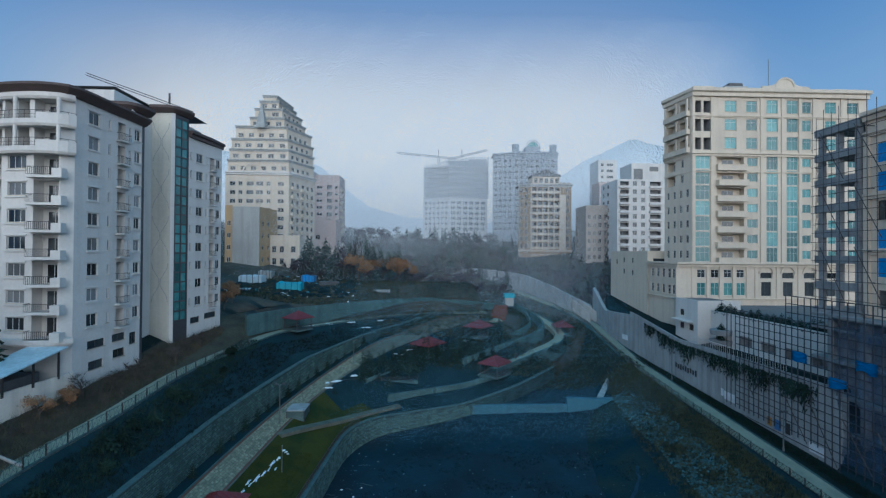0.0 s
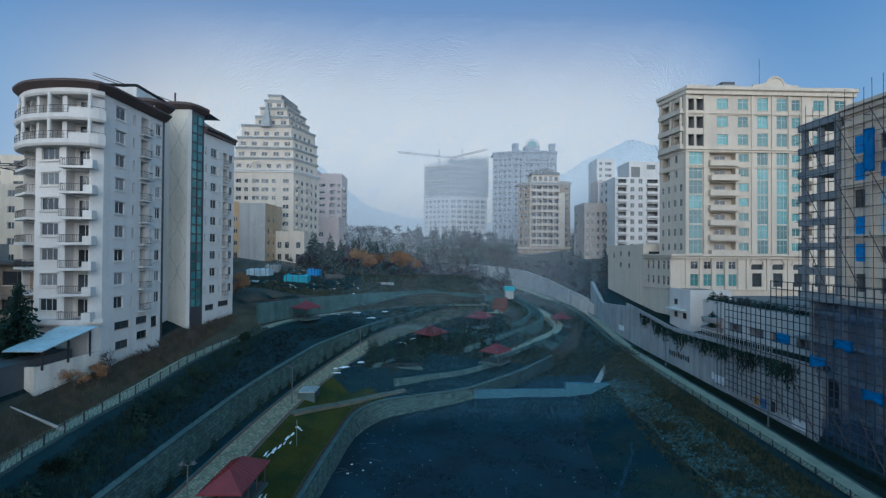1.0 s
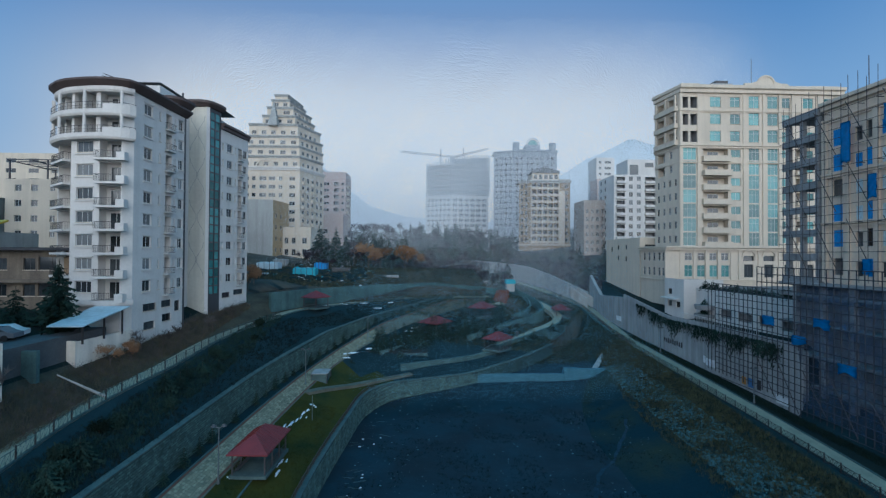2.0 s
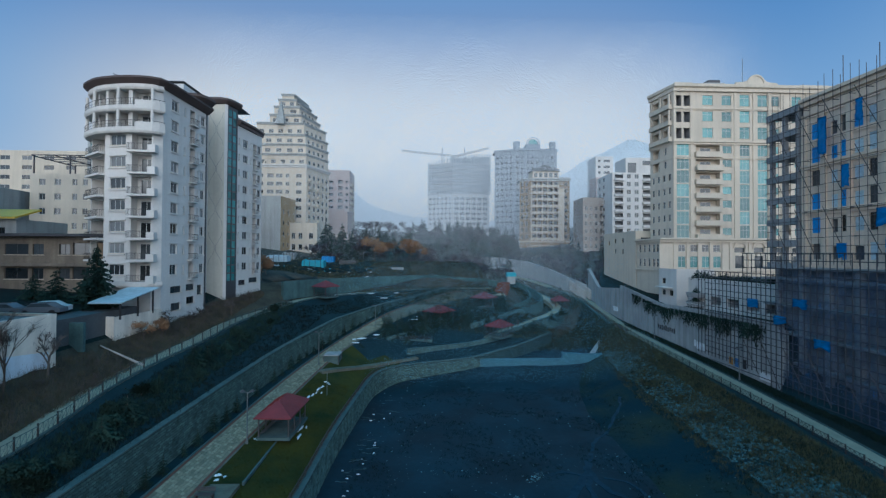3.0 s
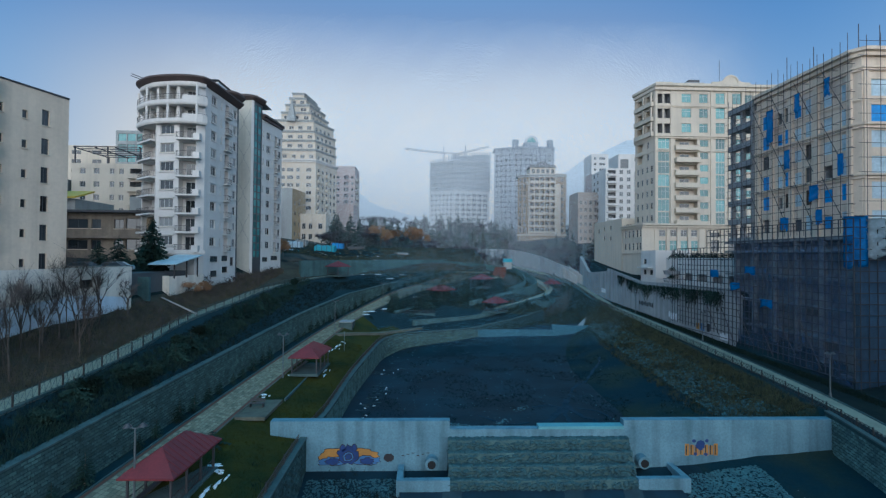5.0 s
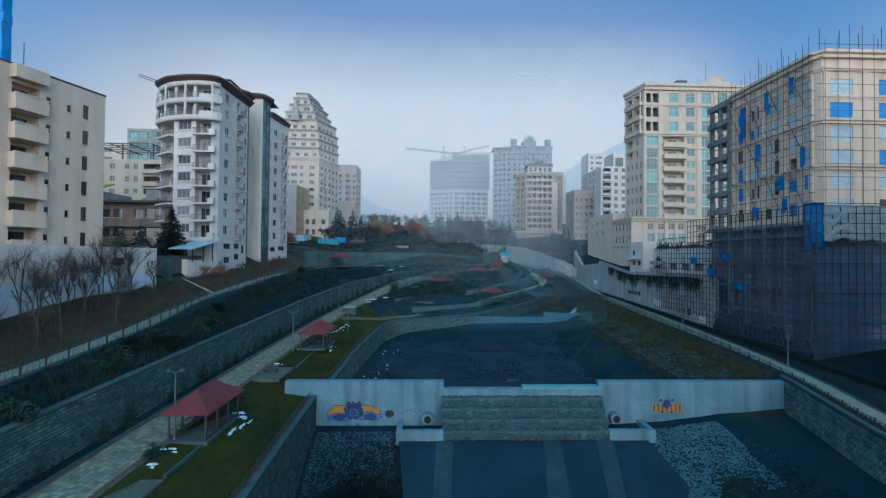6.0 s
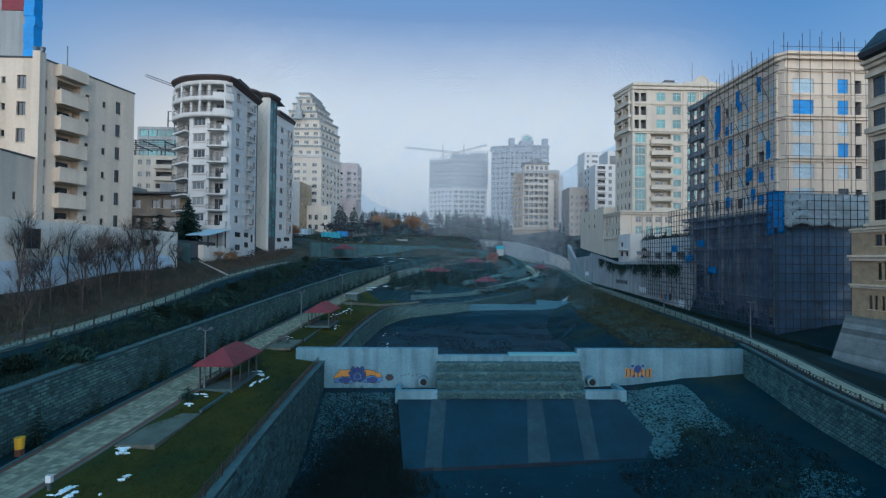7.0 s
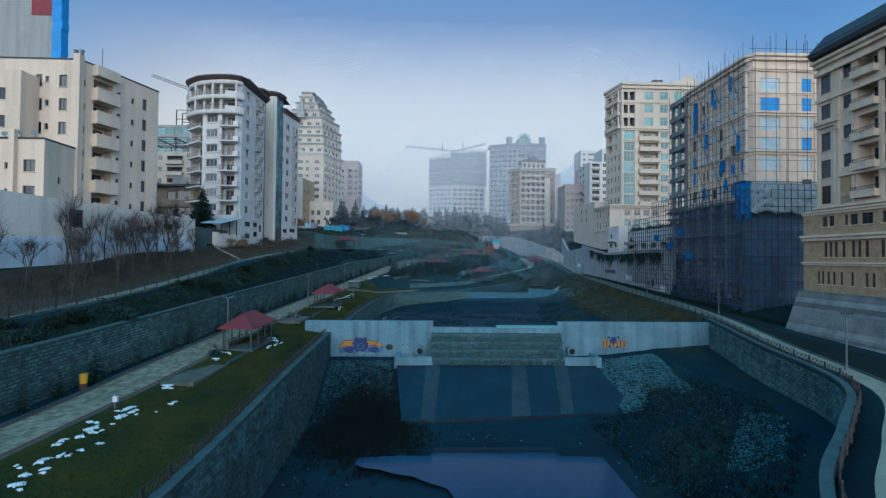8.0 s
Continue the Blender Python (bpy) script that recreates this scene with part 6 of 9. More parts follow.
    for y in (34.2, 38.6, 43.0, 47.4, 51.8, 56.2):
        part("column", box(51.9, 52.6, y - 0.35, y + 0.35, 3.5, 22.2), RAWCONCRETE, home)
    # unclad slabs and columns at the far end
    fr = thing("concrete_frame", "bare concrete frame of slabs and columns beside the clad building", "building", m=pose(60, 56, 22))
    for k in range(8):
        z = 22.55 + 3.4 * k
        part("floor_slab", box(53.2, 67, 53.3, 59.4, z, z + 0.4), RAWCONCRETE, fr)
        part("edge_beam", box(52.9, 53.3, 53.3, 59.6, z - 0.25, z + 0.75), RAWCONCRETE, fr)
    for y in (53.8, 56.4, 59.0):
        for x in (53.5, 60, 66.4):
            part("column", box(x - 0.3, x + 0.3, y - 0.3, y + 0.3, 22.5, 46.4), RAWCONCRETE, fr)
    part("back_wall", box(59, 59.3, 53.4, 59.3, 22.5, 46.3), RAWCONCRETE, fr)
    # scaffolding tubes
    sc = thing("scaffolding", "rusty steel tube scaffolding around the unfinished building", "scaffolding", m=pose(52, 45, 4))
    for y in np.arange(35.0, 59.8, 1.2):
        pole(sc, (52.5, y, 23), (52.5 + rng.uniform(-0.06, 0.06), y + rng.uniform(-0.15, 0.15), 48.6 + rng.random() * 1.2), "pole", 0.036)
    for z in np.arange(24.4, 48, 1.25):
        pole(sc, (52.44, 34.3, z), (52.44, 59.6, z + rng.uniform(-0.18, 0.18)), "pole", 0.036)
    for x in np.arange(53.6, 67, 1.8):
        pole(sc, (x, 33.5, 24), (x + rng.uniform(-0.12, 0.12), 33.5, 48.4 + rng.random() * 2.4), "pole", 0.036)
    for z in np.arange(25.2, 48, 1.9):
        pole(sc, (52.4, 33.44, z), (67, 33.44, z + rng.uniform(-0.15, 0.15)), "pole", 0.036)
    for y in np.arange(35.6, 58, 4.8):
        for z in (24.6, 32.2, 39.8):
            pole(sc, (52.4, y, z), (52.4, y + 3.4, z + 6.6), "brace")
    for y in np.arange(35.0, 59.8, 2.4):
        for z in np.arange(26.9, 46, 3.75):
            pole(sc, (52.5, y, z), (53.4, y, z), "putlog")
    for x, y in ((55, 36), (58.5, 36.5), (61, 36), (64, 35.5), (65, 37), (54, 42), (54, 47)):
        pole(sc, (x, y, 46.6), (x, y, 50.2 + rng.random() * 2.0))
    # lower tubes in front of the net, with wider reach along the valley
    for y in np.arange(30.6, 72, 1.0):
        pole(sc, (48.85, y, 4.6 if y < 54 else 6.2), (48.85, y, 24.6 if y < 60 else 21.5), "pole", 0.065, DARKTUBE)
    for z in np.arange(4.6, 25, 1.05):
        pole(sc, (48.78, 30.6, z), (48.78, 69.4 if z < 22 else 59.6, z + rng.uniform(-0.15, 0.15)), "pole", 0.06, DARKTUBE)
    for x in np.arange(49.6, 65, 1.1):
        pole(sc, (x, 30.5, 2.4), (x, 30.5, 24.5), "pole", 0.055, DARKTUBE)
    for z in np.arange(4.6, 25, 1.35):
        pole(sc, (48.8, 30.44, z), (64.4, 30.44, z), "pole", 0.055, DARKTUBE)
    for k in range(6):
        y = 35 + 4.2 * k
        pole(sc, (48.7, y, 5.0 + 1.0 * (k % 2)), (48.7, y + 3.6, 11.0), "brace")
    # safety net and sheets
    net = thing("safety_net", "dark blue-grey scaffold netting hung over the lower floors", "netting", m=pose(50.3, 45, 4))

    def cloth(p0, p1, z0, z1, mat, seed, name, label, sag=0.12, n=26):
        bm = bmesh.new()
        a, b = Vector((*p0, 0)), Vector((*p1, 0))
        t = (b - a).normalized()
        nrm = Vector((t.y, -t.x, 0))
        vs = []
        for i in range(n + 1):
            col = []
            for j in range(15):
                p = a.lerp(b, i / n) + nrm * (sag * 2 * noise.noise(Vector((i * 0.55 + seed, j * 0.6, seed))))
                z_lo = z0 + 0.6 * noise.noise(Vector((i * 0.3, seed, 2)))
                col.append(bm.verts.new((p.x, p.y, z_lo + (z1 - z_lo) * j / 14)))
            vs.append(col)
        for i in range(n):
            for j in range(14):
                bm.faces.new((vs[i][j], vs[i + 1][j], vs[i + 1][j + 1], vs[i][j + 1])).smooth = True
        bmesh.ops.solidify(bm, geom=bm.faces[:], thickness=0.02)
        part(name, bm, mat, net, label)
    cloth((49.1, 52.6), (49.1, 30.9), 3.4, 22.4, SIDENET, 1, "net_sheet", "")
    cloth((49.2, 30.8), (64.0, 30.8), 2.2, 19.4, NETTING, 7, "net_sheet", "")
    cloth((50.2, 30.3), (66.0, 31.2), 19.8, 24.6, GREYTARP, 13, "grey_sheet", "crumpled grey sheeting", 0.35)
    cloth((48.9, 32.0), (50.3, 30.2), 18.6, 24.9, BLUETARP, 17, "blue_sheet", "blue sheeting", 0.25, 8)
    for y, z in ((47, 17.0), (50.5, 14.2), (43.5, 12.0), (56, 16.2)):
        cloth((48.7, y + 2.4), (48.7, y), z, z + 1.3, BLUETARP, y, "blue_sheet", "blue sheet tied to the tubes", 0.1, 6)
    for y0, y1, z0, z1 in ((47.8, 49.2, 38.3, 43.7), (44.5, 45.6, 33.5, 36.4), (39.4, 41.0, 28.0, 30.2), (38.8, 39.9, 24.4, 26.6), (45.2, 46.4, 24.1, 26.0), (42.6, 43.6, 41.7, 44.5), (37.5, 38.4, 42.3, 44.9), (35.5, 36.4, 31.1, 33.8)):
        cloth((52.3, y1), (52.3, y0), z0, z1, BLUETARP, y0, "blue_sheet", "blue sheet tied to the tubes", 0.06, 6)


scaffolded()


# ---- beige apartment building on the stone revetment ----
def beige_building():
    home = thing("apartment_building", "beige apartment building with loggias, stone base and dark mansard roof", "building", m=pose(56, 0, 8))
    rows = [19.2, 22.45, 25.9, 29.5, 33.2]
    blk = Style(GLASS, FRAMEDARK, 1, 0.7, True, trim=TANSTONE)
    log = Style(GLASS, FRAMEDARK, open_=True, back=TANSTONE, depth=1.6)
    holes, bays = [], [0.0, 11.4, 22.8]
    for b in bays:
        for k, z in enumerate(rows):
            holes += [(b + 0.45, b + 1.9, z, z + 2.3, blk), (b + 3.55, b + 4.65, z + 0.9, z + 2.5, blk), (b + 5.5, b + 7.9, z + 0.45, z + 3.1, log), (b + 8.5, b + 9.6, z + 0.3, z + 2.6, blk)]
    m, w = facade(home, (48.5, 15.6), (48.5, -22), 18.4, 37.2, TANSTONE, holes)
    for b in bays:
        for k, z in enumerate(rows):
            balcony(home, m, b + 5.2, b + 8.1, z + 0.45, 0.75, TANSTONE, 0.5, True, 0.3)
        # moulded bay with its ledges, quoins and brackets
        for z0, z1, u0, u1, out in ((29.2, 29.75, 0.0, 3.35, 0.55), (28.85, 29.2, 0.1, 3.2, 0.3), (22.25, 22.7, 3.2, 11.2, 0.35), (32.2, 32.6, 0.0, 11.3, 0.3), (35.6, 36.1, 0.0, 11.3, 0.45)):
            part("string_course", box(b + u0, b + u1, -out, 0.0, z0, z1), TANSTONE, home, "moulded stone ledge", m)
        for u in (0.2, 2.6, 3.1, 4.95, 8.3):
            part("pilaster", box(b + u - 0.16, b + u + 0.16, -0.12, 0.0, 18.6, 35.6), TANSTONE, home, "", m)
        part("bracket", box(b + 2.75, b + 3.2, -0.3, 0.0, 28.2, 28.85), TANSTONE, home, "carved corner bracket", m)
        part("stone_panel", box(b + 3.3, b + 5.15, -0.06, 0.0, 18.9, 22.25), WARMSTONE, home, "warm stone facing", m)
    facade(home, (60, 15.6), (48.5, 15.6), 18.4, 37.2, TANSTONE)
    ln = [(60, 15.6), (48.5, 15.6), (48.5, -22)]
    for z0, z1, out in ((36.7, 37.6, 0.8), (18.1, 18.9, 0.6)):
        band(home, ln, z0, z1, out, TANSTONE)
    lb = [(60, 17.6), (48.3, 17.6), (48.3, -22)]
    for z0, z1, out in ((14.6, 15.3, 0.5), (11.45, 11.9, 0.35), (17.9, 18.4, 0.3)):
        band(home, lb, z0, z1, out, TANSTONE)
    # stone base
    base = []
    for b in bays:
        base += [(b + 2 + a, b + 2 + c, 16.3, 17.6, blk) for a, c in ((0.8, 1.6), (1.76, 2.54), (3.9, 4.35), (4.62, 5.6), (6.0, 7.4), (8.4, 9.2))]
        base += [(b + 2 + u, b + 2 + u + 0.5, 12.5, 14.4, blk) for u in (1.05, 1.78, 2.5, 3.5, 4.74, 5.5, 6.4, 8.2, 9.0)]
        base += [(b + 2 + u, b + 2 + u + 0.42, 9.1, 10.7, blk) for u in (0.05, 0.66, 1.47, 2.26, 3.25, 4.64, 6.4, 7.2, 8.6, 9.4)]
    facade(home, (48.3, 17.6), (48.3, -22), 7.6, 18.0, WARMSTONE, base, label="rough brown stone base")
    facade(home, (60, 17.6), (48.3, 17.6), 4.0, 18.0, WARMSTONE)
    bm = bmesh.new()
    block(bm, 48.4, 60, 15.6, 17.6, 17.8, 18.0)
    part("ledge_roof", bm, ROOFGREY, home)
    # dark mansard
    bm = bmesh.new()
    sweep(bm, [((48.2, y, 37.6), (47.3, y, 37.9), (47.1, y, 38.4), (49.2, y - 0.3, 40.9), (60, y - 0.3, 41.0), (60, y, 37.6)) for y in (15.5, -22.0)])
    bmesh.ops.recalc_face_normals(bm, faces=bm.faces)
    part("mansard_roof", bm, ROOFDARK, home, "dark mansard roof")
    part("roof_rail", box(47.12, 47.18, -22, 15.4, 38.75, 38.81), IRON, home)
    # stepped stone revetment below
    rev = structure(part("wall_revetment", slab_along([Vector((48.3, 18.2, 8.1)), Vector((48.3, -24, 8.1))], [Vector((48.9, 18.2, 8.1)), Vector((48.9, -24, 8.1))], 7.5), STONEWALL), "sloping revetment of stepped stone courses", "wall")
    for k in range(26):
        z = 8.1 - 0.30 * k
        part("course", box(48.2 - 0.135 * (k + 1), 48.55, -24, 18.2 - 0.03 * k, z - 0.29, z), REVETMENT, rev)


beige_building()


# ---- the far town ----
def far_town():
    # stepped white tower
    home = thing("tower_block", "stepped white tower with arched gable, setbacks and a crowned top", "building", m=pose(-60, 175, 25))
    W2 = Style(GLASS, FRAMEWHITE, 1, 0, False)
    fl = [28 + 3.15 * k for k in range(9)]
    cols = [(u, u + wd, 0.9, 2.4, W2) for u, wd in ((1.5, 2.0), (4.6, 1.4), (7.4, 2.6), (10.8, 2.6), (14.6, 1.4), (18.6, 2.2))]
    A, B, C = (-72.6, 165), (-50, 165), (-44.6, 181)
    facade(home, A, B, 25, 58.8, CREAM, storeys(cols, fl))
    m, w = facade(home, B, C, 25, 58.8, CREAM, storeys([(u, u + 1.6, 0.6, 2.4, W2) for u in (1.6, 4.8, 8.0, 11.2, 14.2)], fl))
    for z in fl:
        balcony(home, m, 1.2, 3.6, z, 0.9, CREAM, 0.8, False)
        balcony(home, m, 7.6, 10.0, z, 0.9, CREAM, 0.8, False)
    tiers = [(-72.4, -50.4, 166.2, -45.0, 58.8, 63.4), (-72.0, -50.8, 166.8, -45.2, 63.4, 67.4), (-71.6, -51.2, 167.4, -45.6, 67.4, 71.4), (-70.5, -52.0, 168.4, -46.6, 71.4, 76.2), (-66.0, -53.5, 170, -49.5, 76.2, 80.0), (-64.6, -54.6, 171, -51.2, 80.0, 83.6), (-63.4, -56.4, 172.5, -54, 83.6, 87.0), (-62.4, -57.6, 173.5, -55.6, 87.0, 89.4)]
    for x0, x1, y0, xr, z0, z1 in tiers:
        wd = x1 - x0
        n = max(2, int(wd / 3.6))
        facade(home, (x0, y0), (x1, y0), z0, z1, CREAM, [(wd * (k + 0.25) / n, wd * (k + 0.75) / n, z0 + 1.1, z0 + 2.6, W2) for k in range(n)] if z1 - z0 > 3 else ())
        facade(home, (x1, y0), (xr, y0 + 14), z0, z1, CREAM, [(1.5 + 3 * k, 3.0 + 3 * k, z0 + 1.1, z0 + 2.6, W2) for k in range(4)])
        band(home, [(x0, y0 + 3), (x0, y0), (x1, y0), (xr, y0 + 14)], z1 - 0.5, z1 + 0.4, 0.6, GREYRENDER, "cornice")
        shell(home, [(x0, y0), (x1, y0), (xr, y0 + 14), (x0, y0 + 14)], 0, z1, CREAM, ROOFGREY, 0.0)
    band(home, [A, B, C], 58.0, 59.2, 0.8, WHITE)
    mA, _ = frame_of(A, B)
    ring(home, mA, 9.6, 58.6, 3.4, CREAM, "arched_gable")
    bm = bmesh.new()
    bmesh.ops.create_cone(bm, cap_ends=True, segments=4, radius1=2.5, radius2=0.05, depth=10, matrix=pose(-61.0, 168.0, 80.6, 0, 0, 45))
    part("spire", bm, GREYRENDER, home, "grey pyramid spire")
    # ochre block with blank grey flank
    home = thing("apartment_building", "ochre block with a blank grey rendered wall", "building", m=pose(-60, 156, 24))
    facade(home, (-66, 150), (-63.6, 150), 22, 45.4, OCHRE, storeys([(0.6, 1.8, 0.8, 2.4, W2)], [26, 30, 34, 38]))
    facade(home, (-63.6, 150), (-54.9, 150), 22, 45.0, GREYRENDER)
    facade(home, (-54.9, 150), (-53.5, 163), 22, 45.0, OCHRE, storeys([(2, 3.4, 0.8, 2.4, W2), (6, 7.4, 0.8, 2.4, W2)], [26, 30, 34, 38]))
    shell(home, [(-66, 150), (-54.9, 150), (-53.5, 163), (-66, 163)], 0, 45, OCHRE, ROOFGREY, 0.3)
    home, fl = plain_block("house", "cream entrance wing with a brown canopy", -55, -44, 158, 168, 24, 36, CREAM, [(1.6, 3.0, 0.8, 3.0, W2), (4.2, 5.6, 0.8, 3.0, W2), (8, 9.6, 0.8, 3.0, W2)], [(2, 3.5, 0.8, 2.6, W2)], 4.2, 2, 25)
    # pink stone blocks
    home, fl = plain_block("apartment_building", "pink stone apartment block with pale balconies", -57, -44.4, 230, 246, 30, 69.4, PINKSTONE, [(1.2, 4.0, 0.9, 2.3, W2), (6.4, 9.0, 0.6, 2.6, VOID), (10.4, 11.8, 0.9, 2.3, W2)], [(2, 4, 0.8, 2.4, W2), (6, 8, 0.8, 2.4, W2), (10, 12, 0.8, 2.4, W2)], 3.4, 10, 31)
    m, _ = frame_of((-44.2, 230), (-44.2, 246))
    for z in fl:
        balcony(home, m, 1.6, 8.4, z, 1.0, CREAM, 0.8, False)
    plain_block("apartment_building", "grey slab beside the pink block", -63, -57.2, 226, 240, 30, 71.2, GREYSTONE, [(1.2, 2.6, 0.9, 2.3, W2), (3.6, 5.0, 0.9, 2.3, W2)], [], 3.4, 11, 31)
    plain_block("house", "low brick hall below the pink block", -58, -41, 205, 218, 28, 45, PINKSTONE, [(3, 5, 1, 3, W2), (8, 10, 1, 3, W2)], [], 5, 2, 30)
    # tower under construction
    home = thing("tower_block", "half-clad concrete tower under construction in the mist", "building", m=pose(20, 330, 40))
    L2 = [46 + 3.7 * k for k in range(6)]
    w3 = Style(GLASS, FRAMEWHITE, 1, 0, False)
    facade(home, (-2.5, 326), (16, 317), 38, 69.5, WHITE, storeys([(1.2 + 3.2 * k, 3.0 + 3.2 * k, 0.8, 2.6, w3) for k in range(6)], L2))
    facade(home, (16, 317), (43, 320), 38, 69.5, WHITE, storeys([(1.0 + 4.3 * k, 4.2 + 4.3 * k, 0.5, 2.8, w3) for k in range(6)], L2))
    facade(home, (43, 320), (45, 345), 38, 69.5, WHITE)
    for z in L2:
        band(home, [(-2.5, 326), (16, 317), (43, 320)], z - 0.3, z + 0.3, 0.5, WHITE)
    for k in range(7):
        z = 70 + 3.6 * k
        bm = bmesh.new()
        sweep(bm, [((-2.5, 326, z), (-2.5, 340, z), (-2.5, 340, z + 0.5), (-2.5, 326, z + 0.5)), ((16, 317, z), (16, 345, z), (16, 345, z + 0.5), (16, 317, z + 0.5)), ((44, 320, z), (44, 345, z), (44, 345, z + 0.5), (44, 320, z + 0.5))])
        bmesh.ops.recalc_face_normals(bm, faces=bm.faces)
        part("floor_slab", bm, GREYSTONE, home)
    for i in range(24):
        k = i / 23
        x = -2 + 45.5 * k
        y = 326 - 9 * min(1, k / 0.4) + (3 * (k - 0.4) / 0.6 if k > 0.4 else 0)
        part("column", box(x - 0.45, x + 0.45, y + 0.1, y + 1.0, 70, 93.4 + 5.8 * min(1, k * 1.3)), GREYSTONE, home)
    for x0, x1, y0, z1 in ((-1, 15, 328, 92.5), (15, 30, 321, 96.5), (30, 43, 322.5, 98.0)):
        part("core_wall", box(x0, x1, y0, y0 + 2, 69, z1), BLUECORE, home, "core wall in a dark, haze-blue colour")
    # domed tower
    home = thing("tower_block", "grey stone tower with an arched dormer crown in the mist", "building", m=pose(60, 285, 40))
    L3 = [44 + 3.5 * k for k in range(13)]
    w4 = Style(GLASS, FRAMEWHITE, 1, 0, False)
    facade(home, (41, 280), (53, 275), 38, 92.2, BLUESTONE, storeys([(1 + 3 * k, 2.8 + 3 * k, 0.8, 2.6, w4) for k in range(4)], L3))
    facade(home, (53, 275), (80.5, 275), 38, 93.4, BLUESTONE, storeys([(1.2 + 3.2 * k, 3.0 + 3.2 * k, 0.8, 2.6, w4) for k in range(8)], L3))
    facade(home, (80.5, 275), (83, 292), 38, 90, BLUESTONE, storeys([(2 + 4 * k, 4 + 4 * k, 0.8, 2.6, w4) for k in range(4)], L3))
    band(home, [(41, 280), (53, 275), (80.5, 275), (83, 292)], 91.2, 92.6, 1.0, BLUESTONE)
    shell(home, [(41, 280), (53, 275), (80.5, 275), (83, 292), (41, 292)], 0, 92.6, BLUESTONE, ROOFGREY, 0.4)
    m, _ = frame_of((53, 275), (80.5, 275))
    for u in (0.4, 6.2, 7.6, 16.4, 17.8, 21.0, 26.9):
        part("pier", box(u - 0.45, u + 0.45, -0.5, 0.0, 40, 92.0), BLUESTONE, home, "", m)
    for z in (50.6, 68.2, 85.4):
        part("string_course", box(0, 27.4, -0.6, 0.0, z, z + 0.7), BLUESTONE, home, "", m)
    part("dormer", box(7.4, 16.6, -0.4, 6, 88, 96.2), BLUESTONE, home, "", m)
    for r in (3.0, 4.0):
        ring(home, m, 12, 96.2, r, BLUESTONE, "arched_dormer")
    bm = bmesh.new()
    bm.faces.new([bm.verts.new((12 + 3.2 * math.cos(math.pi * k / 16), -0.1, 96.2 + 3.2 * math.sin(math.pi * k / 16))) for k in range(17)])
    part("dormer_glass", bm, TEALGLASS, home, "", m)
    for u in (1.5, 24.8):
        bm = bmesh.new()
        bmesh.ops.create_cone(bm, cap_ends=True, segments=14, radius1=2.0, radius2=2.2, depth=6, matrix=pose(53 + u, 276, 94.6))
        part("turret", bm, BLUESTONE, home)
    # brown stepped building
    home = thing("apartment_building", "brown and cream apartment building with rows of small balconies", "building", m=pose(60, 235, 27))
    L4 = [33 + 3.5 * k for k in range(9)]
    facade(home, (47, 229), (52, 225), 26, 64.5, BRICKSTONE, storeys([(0.8, 2.2, 0.3, 2.6, w4), (3.4, 4.8, 0.3, 2.6, w4)], L4))
    m, w = facade(home, (52, 225), (73, 225), 26, 66, BRICKSTONE, storeys([(0.9 + 2.9 * k, 2.9 + 2.9 * k, 0.2, 2.6, VOID) for k in range(5)] + [(18.2, 19.8, 0.5, 2.4, w4)], L4))
    part("cream_bay", box(15.0, 18.0, -0.6, 0.0, 32, 60), CREAM, home, "plain cream bay", m)
    for z in L4:
        for k in range(5):
            balcony(home, m, 0.7 + 2.9 * k, 3.1 + 2.9 * k, z, 1.1, CREAM, 0.7, False, 0.35)
    band(home, [(47, 229), (52, 225), (73, 225), (73, 240)], 64.0, 65.5, 1.0, GREYSTONE)
    band(home, [(47, 229), (52, 225), (73, 225), (73, 240)], 31.4, 32.3, 0.9, CREAM)
    facade(home, (73, 225), (73, 240), 26, 64, BRICKSTONE)
    shell(home, [(47, 229), (52, 225), (73, 225), (73, 240), (47, 240)], 0, 65.5, BRICKSTONE, ROOFGREY, 0.2)
    for k in range(6):
        part("pier", box(0.2 + 2.9 * k, 0.62 + 2.9 * k, -1.15, 0.0, 32, 63.6), CREAM, home, "pale stone pier", m)
    part("penthouse", box(1.0, 15.0, -0.3, 9, 65.2, 69.2), CREAM, home, "pale set-back top storey", m)
    for k in range(5):
        part("penthouse_window", box(1.8 + 2.7 * k, 3.6 + 2.7 * k, -0.36, -0.3, 66.0, 68.4), GLASS, home, "", m)
    bm = bmesh.new()
    sweep(bm, [[(u, y, z) for u, z in ((0.4, 69.2), (0.9, 70.4), (4.4, 71.0), (6.2, 72.6), (9.0, 72.6), (10.8, 71.0), (15.0, 70.4), (15.6, 69.2))] for y in (-0.8, 9)])
    bmesh.ops.recalc_face_normals(bm, faces=bm.faces)
    part("roof", bm, ROOFGREY, home, "dark curved pediment roof", m)
    for u in (1.6, 5.2, 8.8, 12.4):
        ring(home, m, u + 0.6, 28.6, 1.2, CREAM, "arch")
    # right-hand mid blocks
    home, fl = plain_block("apartment_building", "white apartment house with dark paired windows and set-back top", 81.5, 104, 190, 208, 26, 62.5, WHITE, [(1.2, 5.0, 0.5, 2.6, VOID), (6.8, 8.6, 0.8, 2.8, W2), (10.4, 12.2, 0.8, 2.8, W2), (14.2, 19.0, 0.5, 2.6, VOID)], [(2, 4, 0.8, 2.6, W2), (7, 9, 0.8, 2.6, W2)], 3.55, 10, 27, faces="sl")
    m, _ = frame_of((81.5, 190), (104, 190))
    for z in fl:
        balcony(home, m, 0.9, 5.3, z, 1.0, WHITE, 0.7, False)
        balcony(home, m, 13.9, 19.3, z, 1.0, WHITE, 0.7, False)
